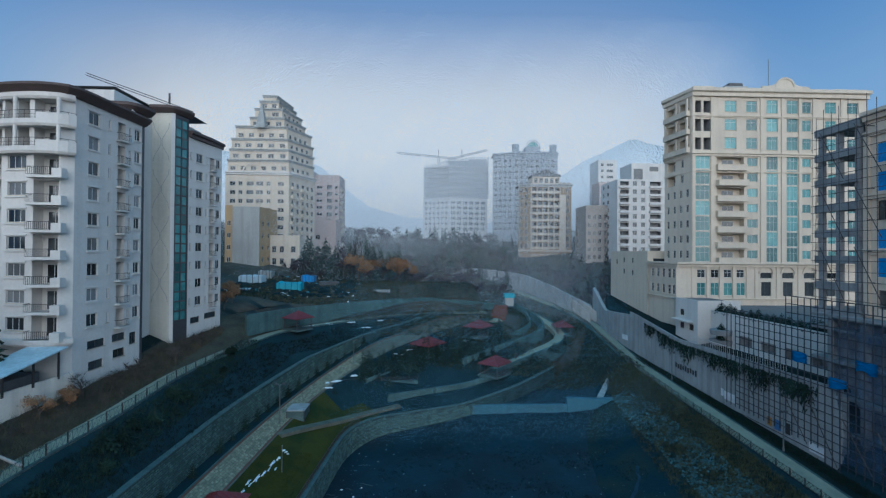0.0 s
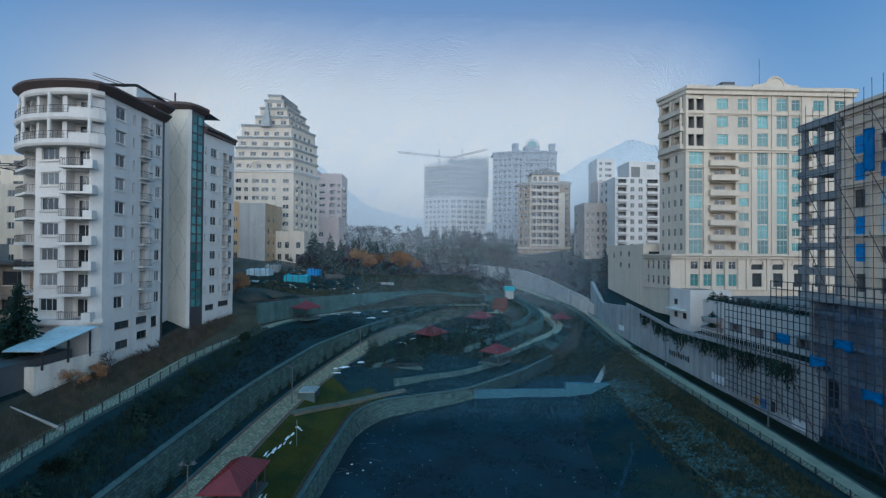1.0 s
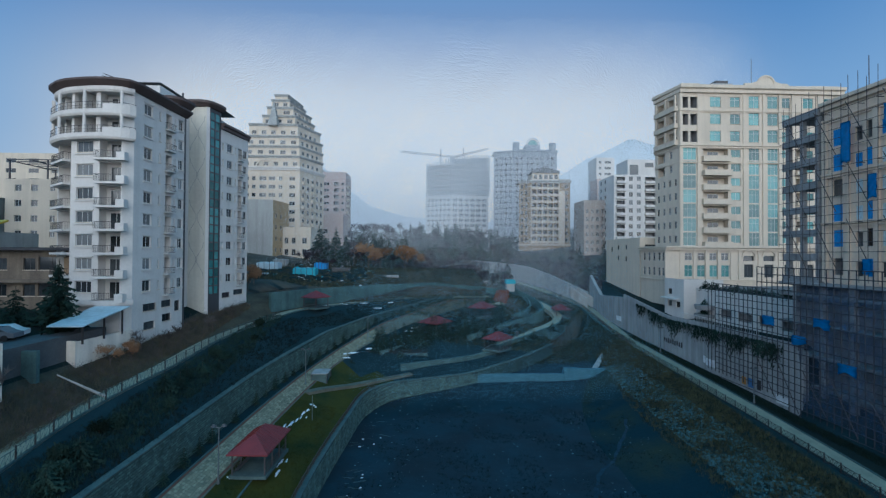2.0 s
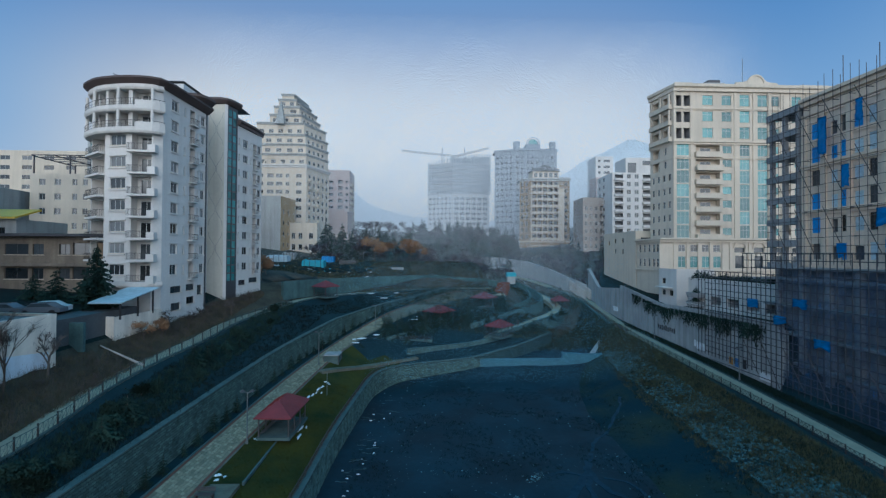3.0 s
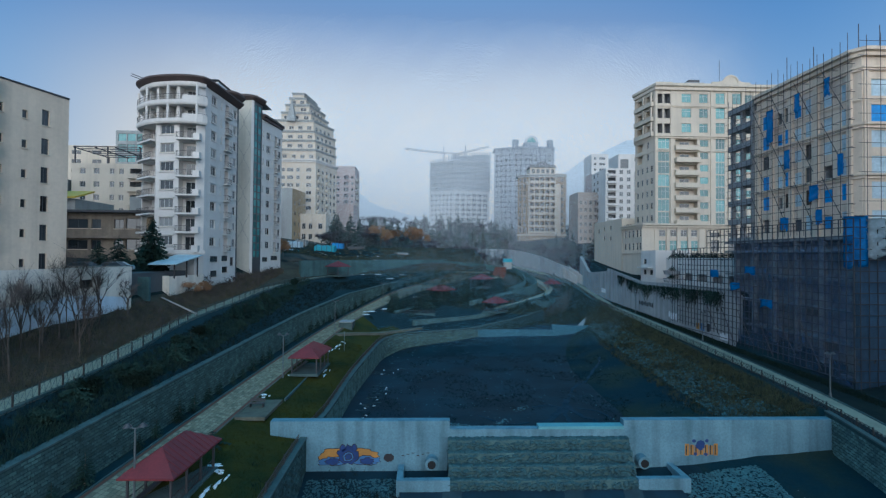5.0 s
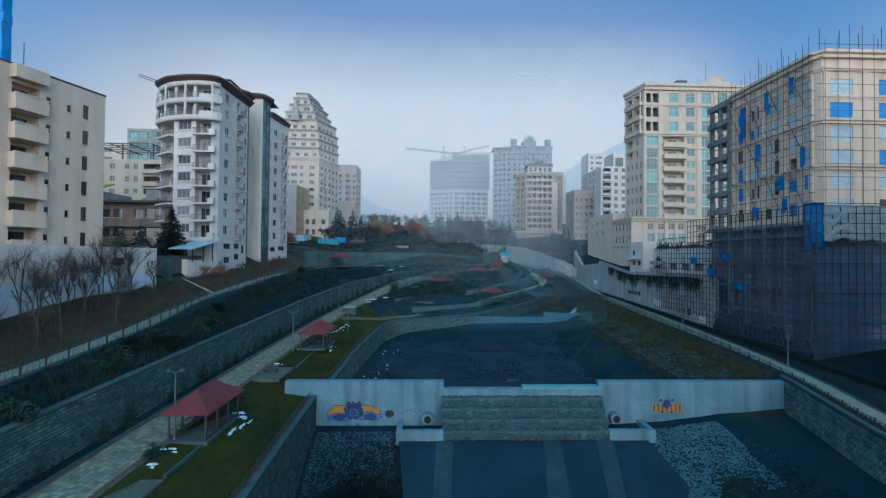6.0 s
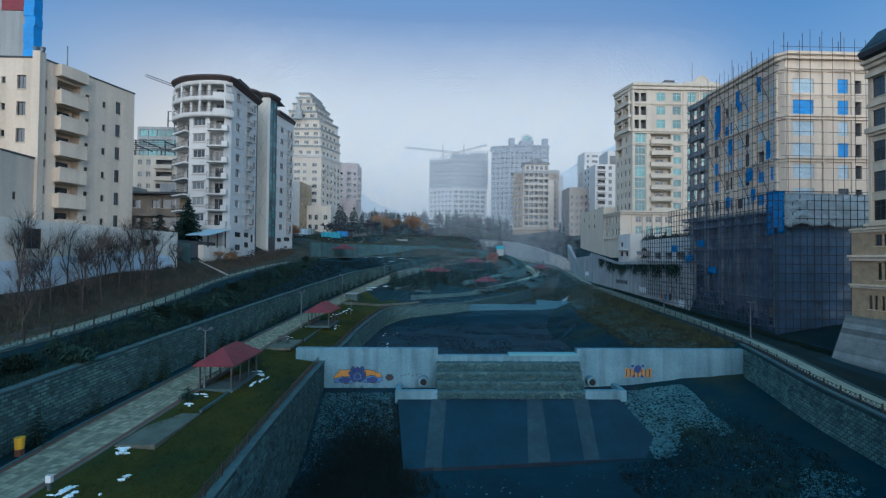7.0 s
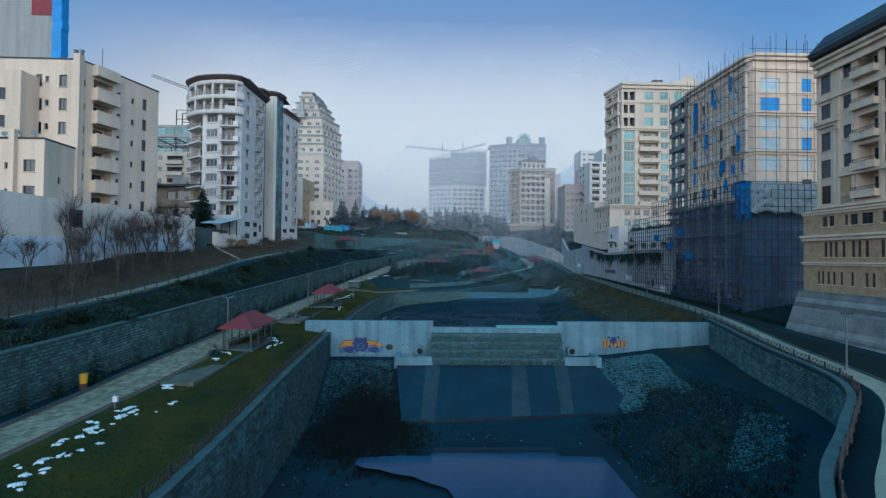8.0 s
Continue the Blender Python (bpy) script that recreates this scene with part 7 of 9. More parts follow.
    h2, _ = plain_block("penthouse", "white set-back roof storey with a dark glazed wall", 89, 104, 193, 205, 62, 70, WHITE, [(1, 5, 1.0, 5.6, W_BLACK), (8, 12, 4.6, 6.6, W_BLACK)], [], 6, 1, 62, faces="sl")
    plain_block("apartment_building", "small grey-brown apartment house with a tiled eave", 71.5, 86.5, 200, 214, 26, 52.2, GREYBROWN, [(0.9, 2.3, 0.5, 2.5, W2), (3.3, 4.7, 0.5, 2.5, W2), (5.7, 7.1, 0.5, 2.5, W2), (8.2, 11.4, 0.4, 2.6, VOID), (12.4, 14.0, 0.5, 2.5, W2)], [(2, 4, 0.8, 2.4, W2)], 3.6, 6, 27.5, faces="sl")
    plain_block("tower_block", "hazy white tower with a roof dome", 101, 112, 262, 276, 40, 86, WHITE, [(1.5, 3.2, 0.8, 2.4, W2), (5, 9, 0.8, 2.4, W2)], [], 3.6, 12, 42, faces="sl")
    plain_block("tower_block", "hazy red-brown block in front of the white tower", 95, 104, 245, 256, 36, 70, PINKSTONE, [(1.5, 3.2, 0.8, 2.4, W2), (5, 7, 0.8, 2.4, W2)], [], 3.6, 8, 40, faces="sl")
    plain_block("tower_block", "faint pale tower in the distance", 108, 122, 380, 396, 50, 92, GREYSTONE, [(1.5, 4.2, 0.8, 2.4, W2), (7, 11, 0.8, 2.4, W2)], [], 3.8, 10, 53, faces="sl")
    plain_block("tower_block", "faint brown block in the distance", 90, 106, 330, 344, 46, 78, PINKSTONE, [(1.5, 4.2, 0.8, 2.4, W2), (7, 11, 0.8, 2.4, W2)], [], 3.8, 7, 50, faces="sl")


far_town()


# ---- tower cranes ----
def lattice(parent, a, b, r, name):
    a, b = Vector(a), Vector(b)
    d = (b - a)
    L = d.length
    q = d.to_track_quat("Z", "Y").to_matrix().to_4x4()
    bm = bmesh.new()
    for sx, sy in ((-1, -1), (1, -1), (1, 1), (-1, 1)):
        block(bm, sx * r - 0.09, sx * r + 0.09, sy * r - 0.09, sy * r + 0.09, 0, L)
    n = max(2, int(L / (2.4 * r)))
    for k in range(n):
        z0, z1 = L * k / n, L * (k + 1) / n
        for s in (-1, 1):
            sweep(bm, [((-r, s * r - 0.05, z0), (-r, s * r + 0.05, z0), (-r, s * r, z0 + 0.16)), ((r, s * r - 0.05, z1), (r, s * r + 0.05, z1), (r, s * r, z1 + 0.16))])
    return part(name, bm, POLE, parent, "", Matrix.Translation(a) @ q)


def crane(x, y, z0, z1, tip, tail, label):
    c = thing("tower_crane", label, "crane", group="tower cranes", m=pose(x, y, z0))
    lattice(c, (x, y, z0), (x, y, z1), 0.7, "mast")
    lattice(c, (x, y, z1), tip, 0.5, "jib")
    lattice(c, (x, y, z1), tail, 0.5, "counter_jib")
    part("apex", box(x - 0.3, x + 0.3, y - 0.3, y + 0.3, z1, z1 + 5), POLE, c)
    return c


crane(8.5, 335, 92, 102, (-22, 330, 103.5), (22, 338, 101.5), "faint tower crane over the unfinished tower")
crane(26, 338, 95, 103.5, (44, 330, 106.5), (16, 342, 101.5), "faint tower crane with a raised jib in the mist")
crane(-118, 210, 36, 97.5, (-153, 207, 109.4), (-108, 211, 94), "tower crane behind the bowed building")


# ---- garden pavilions, lamps, fences and small things of the park ----
def gazebo(cx, cy, z, wx, wy, turn, label):
    """Red hipped roof on dark posts, with a low lattice rail and a bench."""
    g = thing("gazebo", label, "gazebo", group="red-roofed gazebos", m=pose(cx, cy, z, 0, 0, turn))
    m = g.matrix_basis
    hx, hy, e, r = wx / 2, wy / 2, 2.35, 3.75
    ridge = max(0.0, hy - hx)
    bm = bmesh.new()
    eave = [(-hx, -hy, e), (hx, -hy, e), (hx, hy, e), (-hx, hy, e)]
    low = [bm.verts.new(p) for p in eave]
    under = [bm.verts.new((x, y, e - 0.12)) for x, y, _ in eave]
    a, b = bm.verts.new((0, -ridge - 0.01, r)), bm.verts.new((0, ridge + 0.01, r))
    for f in ((low[0], low[1], a), (low[1], low[2], b, a), (low[2], low[3], b), (low[3], low[0], a, b)):
        bm.faces.new(f)
    for k in range(4):
        bm.faces.new((under[k], under[(k + 1) % 4], low[(k + 1) % 4], low[k]))
    bm.faces.new(under[::-1])
    roof = part("roof", bm, ROOFRED, g, "red sheet metal hipped roof", m)
    # standing seams on the long slopes
    n = int(wy / 0.55)
    sb = bmesh.new()
    for s in (-1, 1):
        for k in range(1, n):
            y = -hy + wy * k / n
            yy = max(-ridge, min(ridge, y))
            t = 1.0 if abs(y) <= ridge else (hy - abs(y)) / max(hy - ridge, 0.01)
            p0, p1 = Vector((s * hx, y, e + 0.01)), Vector((s * hx * (1 - t), y, e + (r - e) * t + 0.01))
            if (p1 - p0).length > 0.3:
                d = Vector((0, 0.03, 0))
                up = Vector((0, 0, 0.05))
                sweep(sb, [(p0 - d, p0 + d, p0 + d + up, p0 - d + up), (p1 - d, p1 + d, p1 + d + up, p1 - d + up)])
    so = part("seams", sb, ROOFRED)
    so.parent = roof
    so["kind"] = "stuff"
    px, py = hx - 0.45, hy - 0.5
    for x in (-px, px):
        for y in ([-py, py] if wy < 5 else [-py, -py / 3, py / 3, py]):
            part("post", box(x - 0.07, x + 0.07, y - 0.07, y + 0.07, 0, e - 0.1), FRAMEDARK, g, "", m)
    part("floor_slab", box(-hx + 0.2, hx - 0.2, -hy + 0.2, hy - 0.2, -0.25, 0.08), COPING, g, "", m)
    for x in (-px, px):
        fr = bmesh.new()
        for zz in (0.15, 0.8):
            block(fr, x - 0.025, x + 0.025, -py, py, zz, zz + 0.05)
        k = -py
        while k < py - 0.3:
            sweep(fr, [((x - 0.015, k, 0.2), (x + 0.015, k, 0.2), (x, k + 0.03, 0.2)), ((x - 0.015, k + 0.5, 0.8), (x + 0.015, k + 0.5, 0.8), (x, k + 0.53, 0.8))])
            sweep(fr, [((x - 0.015, k + 0.5, 0.2), (x + 0.015, k + 0.5, 0.2), (x, k + 0.53, 0.2)), ((x - 0.015, k, 0.8), (x + 0.015, k, 0.8), (x, k + 0.03, 0.8))])
            k += 0.5
        part("lattice", fr, IRON, g, "", m)
    part("bench", box(-px + 0.1, -px + 0.5, -py + 0.3, py - 0.3, 0.4, 0.48), FRAMEDARK, g, "", m)
    return g


gazebo(-22.3, 12.4, 1.72, 3.9, 7.0, -1, "red-roofed gazebo beside the paved promenade and snow patches")
gazebo(-20.0, 43.4, 3.05, 4.3, 7.2, -2, "red-roofed gazebo on the lawn beside a street lamp")
gazebo(-26.2, 93.6, 14.4, 4.6, 4.6, -35, "red-roofed gazebo under the curved terrace wall")
gazebo(0.4, 98.4, 8.2, 5.6, 6.4, -38, "red-roofed gazebo among dark conifers")
gazebo(12.2, 105.0, 10.9, 5.0, 5.8, -38, "red-roofed gazebo at the head of the promenade")
gazebo(14.0, 91.0, 5.75, 4.8, 5.6, -40, "red-roofed gazebo above the curved lower wall")
gazebo(35.8, 117.2, 9.0, 4.6, 5.4, 0, "red-roofed gazebo beside the lower path")


def street_lamp(x, y, z, h, turn, label, lean=0.5):
    g = thing("street_lamp", label, "street lamp", group="park street lamps", m=pose(x, y, z, 0, 0, turn))
    m = g.matrix_basis
    bm = bmesh.new()
    bmesh.ops.create_cone(bm, cap_ends=True, segments=10, radius1=0.09, radius2=0.055, depth=h, matrix=Matrix.Translation((0, 0, h / 2)))
    part("pole", bm, GALV, g, "", m)
    bm = bmesh.new()
    bmesh.ops.create_cone(bm, cap_ends=True, segments=10, radius1=0.16, radius2=0.12, depth=0.5, matrix=Matrix.Translation((0, 0, 0.25)))
    part("base", bm, GALV, g, "", m)
    for s in (-1, 1):
        bm = bmesh.new()
        sweep(bm, [((0, -0.03, h - 0.1), (0, 0.03, h - 0.1), (0, 0.03, h - 0.02), (0, -0.03, h - 0.02)), ((s * lean, -0.03, h + 0.12), (s * lean, 0.03, h + 0.12), (s * lean, 0.03, h + 0.18), (s * lean, -0.03, h + 0.18))])
        part("arm", bm, GALV, g, "", m)
        bm = bmesh.new()
        bmesh.ops.create_cone(bm, cap_ends=True, segments=12, radius1=0.30, radius2=0.12, depth=0.22, matrix=Matrix.Translation((s * lean, 0, h + 0.2)))
        part("lantern", bm, FRAMEDARK, g, "", m)


for x, y, z in ((-23.5, 9.6, 1.6), (-22.6, 39.0, 2.9), (-21.6, 68.0, 4.6), (-14.3, 90.5, 6.8), (3.0, 113.5, 9.6)):
    street_lamp(x, y, z, 5.7, 8, "grey steel street lamp with two dark lanterns by the promenade")
for x, y, z in ((36.4, -1.0, 2.1), (43.9, 28.5, 3.4), (46.4, 57.0, 4.7), (47.2, 85, 6.1)):
    street_lamp(x, y, z, 5.0, 8, "grey steel street lamp beside the service road", 0.35)
for x, y, z in ((-17.6, 56.5, 2.7),):
    g = thing("signpost", "thin grey steel post standing on the lawn", "post", m=pose(x, y, z))
    part("post", box(x - 0.04, x + 0.04, y - 0.04, y + 0.04, z - 0.2, z + 3.6), GALV, g)


def fence_panel(L, h=1.0):
    bm = bmesh.new()
    for z in (0.12, h - 0.06):
        block(bm, 0, L, -0.02, 0.02, z, z + 0.05)
    n = max(1, round(L / 0.5))
    for k in range(n):
        x0, x1 = L * k / n, L * (k + 1) / n
        for a, b in ((0.17, h - 0.06), (h - 0.06, 0.17)):
            sweep(bm, [((x0, -0.015, a), (x0 + 0.03, 0.015, a), (x0, 0.015, a + 0.04)), ((x1 - 0.03, -0.015, b), (x1, 0.015, b), (x1, 0.015, b + 0.04))])
        block(bm, x1 - 0.012, x1 + 0.012, -0.012, 0.012, 0.17, h - 0.06)
    return bm


def fence(line, label, h=1.0, span=2.0, lo=0.1, mat=None):
    g = thing("fence", label, "fence", m=Matrix.Translation(line[0]))
    total = sum((b - a).length for a, b in zip(line, line[1:]))
    pts = along(line, int(total / span) + 1)
    L = round((pts[1] - pts[0]).length, 2)
    pm = shared(("fence_panel", L, h, mat.name if mat else ""), lambda: fence_panel(L, h), mat or IRON)
    po = shared(("fence_post", h), lambda: box(-0.05, 0.05, -0.05, 0.05, -0.3, h + 0.08), IRON)
    for a, b in zip(pts, pts[1:]):
        d = (b - a)
        q = Matrix((Vector((d.x, d.y, d.z)).normalized(), Vector((-d.y, d.x, 0)).normalized(), Vector((0, 0, 1)))).transposed().to_4x4()
        place("panel", pm, Matrix.Translation(a + Vector((0, 0, lo))) @ q, g)
        place("post", po, Matrix.Translation(a + Vector((0, 0, lo))), g)
    return g


fence([p for p in offset(FENCE_R, -0.1) if -30 < p.y < 84], "pale lattice fence with dark posts along the upper path", 1.05, 2.2, 0.2, COPING)
fence([p for p in BASIN_TOP if -25 < p.y < 22.2], "low dark iron railing on the basin wall", 0.75, 2.2, 0.25)
fence([p for p in BASIN_TOP if 24 < p.y < 74], "low dark iron railing above the upper basin", 0.75, 2.2, 0.25)
fence([p for p in offset(ROAD_L, 0.1) if -33 < p.y < 100], "dark iron railing beside the service road", 0.95, 2.2, 0.05)
fence([p for p in offset(ROAD_L, 0.1) if 104 < p.y < 150], "pale railing of the far bridge road", 1.1, 2.2, 0.05)
fence(HEDGEW, "pale lattice fence on the garden wall", 0.8, 1.6, 1.2)

# small paved pads with benches, a low service kiosk, bin and posts
for x0, x1, y0, y1, z in ((-23.6, -20.9, -2.6, 3.7, 1.33), (-23.1, -20.0, 25.0, 30.8, 2.52)):
    structure(part("paved_pad", box(x0, x1, y0, y1, z - 0.3, z + 0.05), PAVEBED), "small paved pad beside the promenade", "pavement")
structure(part("brick_edging", box(-21.1, -20.9, 3.9, 24.8, 1.35, 1.60), COPING), "thin pale kerb across the lawn", "kerb")
structure(part("brick_edging", box(-19.9, -19.7, 31, 56, 2.3, 2.62), COPING), "thin pale kerb across the lawn", "kerb")
g = thing("bench", "dark slatted park bench on a paved pad", "bench", m=pose(-22.0, 28.2, 2.57))
for k in range(4):
    part("slat", box(-22.8 + 0.0, -21.2, 28.0 + 0.12 * k, 28.09 + 0.12 * k, 2.98, 3.03), FRAMEDARK, g)
for x in (-22.7, -21.3):
    part("leg", box(x - 0.04, x + 0.04, 28.0, 28.45, 2.57, 2.98), IRON, g)
for k in range(3):
    part("back_slat", box(-22.8, -21.2, 28.5, 28.54, 3.12 + 0.14 * k, 3.22 + 0.14 * k), FRAMEDARK, g)
g = thing("kiosk", "low white service box with dark edges on the lawn", "kiosk", m=pose(-19.7, 71, 4.9))
part("body", box(-21.0, -18.5, 69.6, 72.6, 4.3, 5.9), COPING, g)
part("cover", box(-21.15, -18.35, 69.45, 72.75, 5.9, 6.02), CONCRETE, g)
for x in (-21.05, -18.45):
    for y in (69.55, 72.65):
        part("corner_post", box(x - 0.06, x + 0.06, y - 0.06, y + 0.06, 4.3, 6.12), FRAMEDARK, g)
g = thing("litter_bin", "yellow plastic litter bin on a rusty stand", "bin", m=pose(-28.75, -4.0, 1.25))
bm = bmesh.new()
bmesh.ops.create_cone(bm, cap_ends=True, segments=14, radius1=0.24, radius2=0.3, depth=0.75, matrix=pose(-28.75, -4.0, 2.1))
part("tub", bm, BINYELLOW, g)
part("stand", box(-28.95, -28.55, -4.15, -3.85, 1.25, 1.75), REDBRICK, g)
g = thing("marker_post", "short pale marker post beside the promenade", "post", m=pose(-23.4, -8.2, 1.1))
part("post", box(-23.47, -23.33, -8.27, -8.13, 0.6, 2.0), GALV, g)
part("plate", box(-23.55, -23.25, -8.3, -8.1, 1.6, 2.0), SIGNWHITE, g)
for x, y, z in ((33.9, 109.0, 9.2), (41.0, 134, 12.8), (20.0, 99.5, 6.9)):
    g = thing("litter_bin", "small dark litter bin beside the lower path", "bin", m=pose(x, y, z))
    bm = bmesh.new()
    bmesh.ops.create_cone(bm, cap_ends=True, segments=10, radius1=0.28, radius2=0.34, depth=1.1, matrix=pose(x, y, z + 0.6))
    part("tub", bm, FRAMEDARK, g)

# landing, brick steps and turquoise booth at the head of the park
steps = structure(part("stairs", box(16.8, 20.4, 116.0, 117.0, 12.8, 14.1), REDBRICK), "flight of brick steps up to the bridge road", "stairs")
for k in range(12):
    part("step", box(16.9 + 0.14 * k, 20.5 + 0.13 * k, 117.0 + 0.35 * k, 117.4 + 0.35 * k, 12.8, 14.26 + 0.18 * k), REDBRICK, steps)
structure(part("landing", box(14.0, 19.0, 111.6, 116.0, 13.1, 13.4), PAVING), "pale paved landing below the steps", "pavement")
structure(part("wall_landing", box(14.1, 18.9, 111.7, 116.0, 11.6, 13.1), STONEWALL), "stone wall under the paved landing", "wall")
g = thing("booth", "turquoise and white booth beside the bridge road", "booth", m=pose(23.4, 127, 16.0))
part("body", box(22.2, 24.6, 126, 128.2, 15.4, 17.7), GREYRENDER, g)
part("awning", box(22.0, 24.8, 125.8, 128.4, 17.7, 18.9), TURQUOISE, g, "turquoise awning")
for x in (44.2, 46.4):
    bm = bmesh.new()
    sweep(bm, [((x, 135, 13.0), (x + 0.45, 135, 13.0), (x + 0.45, 135, 16.3), (x, 135, 16.3)), ((x + 3.9, 131.5, 9.8), (x + 4.35, 131.5, 9.8), (x + 4.35, 131.5, 12.9), (x + 3.9, 131.5, 12.9))])
    structure(part("handrail_wall", bm, GREYRENDER), "pale sloping wall of a stair", "wall")
# wall under the far road
FARW = [p for p in ROAD_L if 100 < p.y < 150]
structure(part("wall_road_far", wall_along(list(reversed([p - Vector((0.5, 0, 4.2)) for p in FARW])), [p.z + 0.3 for p in reversed(FARW)], 0.5), STONEWALL), "pale stone wall that carries the far road", "wall")

# shelters and rubble on the upper field
def shelter(x, y, z, w, d, h, mat, label, seed):
    z = on_ground(x, y)
    g = thing("shelter", label, "shelter", m=pose(x, y, z))
    rng = random.Random(seed)
    bm = bmesh.new()
    n = 8
    rows = []
    for i in range(n + 1):
        a = i / n
        zz = [h * (0.75 + 0.3 * noise.noise(Vector((a * 4 + seed, k, 1)))) for k in range(3)]
        xx = x - w / 2 + w * a
        rows.append(((xx, y - d / 2, z - 0.3), (xx, y - d / 2 + 0.1, z + zz[0]), (xx, y, z + zz[1] * 1.15), (xx, y + d / 2, z + zz[2]), (xx, y + d / 2, z - 0.3)))
    sweep(bm, rows)
    bmesh.ops.recalc_face_normals(bm, faces=bm.faces)
    part("sheet", bm, mat, g)
    for k in range(4):
        px = x - w / 2 + w * (k + 0.5) / 4
        part("pole", box(px - 0.05, px + 0.05, y - d / 2 - 0.12, y - d / 2 - 0.02, z - 0.3, z + h * 1.1), POLE, g)


shelter(-34.5, 116, 20.6, 6.0, 3.4, 2.2, TURQUOISE, "turquoise tarpaulin shelter on the rough field", 3)
shelter(-47, 124, 20.8, 6.0, 4, 2.4, GREYTARP, "grey plastic greenhouse tent on the field", 4)
shelter(-33.5, 130, 21.4, 3.6, 3, 2.4, BLUETARP, "small blue tarpaulin shelter", 5)
shelter(-46.5, 133, 22.0, 3.8, 3, 2.4, GREYRENDER, "white site cabin on the field", 6)
shelter(-26, 122, 21.2, 4.8, 2.6, 1.5, FRAMEDARK, "dark heap of scrap under sheets", 8)
shelter(-12, 117.5, 20.6, 5.2, 1.0, 0.45, GREYRENDER, "long low stack of white boards", 9)
shelter(-44.5, 112, 19.8, 3, 1.2, 0.5, GREYTARP, "green and white plastic rubbish on the slope", 10)


def car(x, y, z, turn, paint, label):
    g = thing("car", label, "car", group="parked cars", m=pose(x, y, z, 0, 0, turn))
    m = g.matrix_basis
    prof = [(-2.1, 0.35), (-2.1, 0.85), (-1.3, 0.95), (-0.75, 1.42), (0.8, 1.45), (1.5, 0.98), (2.1, 0.85), (2.1, 0.35)]
    bm = bmesh.new()
    sweep(bm, [[(px, w * (0.86 if pz > 1.2 else 1), pz) for px, pz in prof] for w in (-0.85, -0.8, 0.8, 0.85)])
    bmesh.ops.recalc_face_normals(bm, faces=bm.faces)
    body = part("body", bm, paint, g, "", m)
    bm = bmesh.new()
    sweep(bm, [[(px, w, pz) for px, pz in ((-1.15, 0.98), (-0.7, 1.36), (0.72, 1.38), (1.3, 1.0))] for w in (-0.87, 0.87)])
    bmesh.ops.recalc_face_normals(bm, faces=bm.faces)
    part("side_window", bm, GLASS, g, "", m)
    for sx in (-1.3, 1.3):
        for sy in (-0.8, 0.8):
            bm = bmesh.new()
            bmesh.ops.create_cone(bm, cap_ends=True, segments=16, radius1=0.32, radius2=0.32, depth=0.22, matrix=pose(sx, sy, 0.32, 90, 0, 0))
            part("wheel", bm, RUBBER, g, "", m)


structure(part("car_park", box(-62, -41.8, 36.6, 50.5, 14.0, 16.9), ASPHALT), "dark asphalt car park between the houses", "ground")
for x, y, tr, pt, lb in ((-50.5, 40.5, 10, CARGREY, "dark grey car parked between the houses"), (-47.6, 43.0, 20, CARWHITE, "white car parked behind the garden wall"), (-54.5, 39.5, 10, CARWHITE, "white car parked beside the low house"), (-47.0, 41.5, 12, CARGREY, "grey car parked between the houses")):
    car(x, y, 16.9, tr, pt, lb)
structure(part("wall_garden", box(-46, -40.3, 38.6, 39.0, 13.2, 16.4), STONEWALL), "low grey wall at the car park's edge", "wall")

# spray paint on the dam wall and the great wall
def blob(cx, cz, rx, rz, y, mat, parent, seed, name, label, n=26, jag=0.25):
    bm = bmesh.new()
    vs = []
    for k in range(n):
        a = 2 * math.pi * k / n
        r = 1 + jag * noise.noise(Vector((3 * math.cos(a) + seed, 3 * math.sin(a), seed * 1.7)))
        vs.append(bm.verts.new((cx + rx * r * math.cos(a), y, cz + rz * r * math.sin(a))))
    f = bm.faces.new(vs)
    ext = bmesh.ops.extrude_face_region(bm, geom=[f])
    for v in ext["geom"]:
        if isinstance(v, bmesh.types.BMVert):
            v.co.y += 0.006
    bmesh.ops.recalc_face_normals(bm, faces=bm.faces)
    part(name, bm, mat, parent, label)


mural = thing("graffiti", "orange and blue spray-painted graffiti on the dam wall", "graffiti", m=pose(-10.8, 22.58, -0.5))
for cx, cz, rx, rz, mat, d in ((-12.4, -0.35, 1.35, 0.62, PAINT_ORANGE, 0), (-9.4, -0.3, 1.3, 0.62, PAINT_ORANGE, 0), (-12.3, -0.95, 1.5, 0.42, PAINT_SKY, 1), (-9.2, -0.9, 1.4, 0.42, PAINT_SKY, 1), (-12.4, -1.0, 0.6, 0.3, PAINT_BLUE, 2), (-9.0, -0.95, 0.6, 0.3, PAINT_BLUE, 2), (-10.85, -0.4, 0.95, 0.85, PAINT_BLUE, 2), (-11.4, 0.35, 0.25, 0.35, PAINT_BLUE, 2), (-10.3, 0.35, 0.25, 0.35, PAINT_BLUE, 2), (-10.85, -0.5, 0.5, 0.42, PAINT_SKY, 3), (-10.85, -0.5, 0.3, 0.25, PAINT_BLUE, 4)):
    blob(cx, cz, rx + 0.07, rz + 0.07, 22.592 - 0.008 * d, PAINT_BLACK, mural, cx + cz * 3, "paint_outline", "", jag=0.45)
    blob(cx, cz, rx, rz, 22.588 - 0.008 * d, mat, mural, cx + cz * 3, "paint_patch", "", jag=0.45)
tag = thing("graffiti", "small black spray-painted figure shape on the dam wall", "graffiti", m=pose(-6.8, 22.58, -0.3))
blob(-6.85, -0.62, 0.5, 0.42, 22.588, PAINT_BLACK, tag, 4.2, "paint_patch", "")
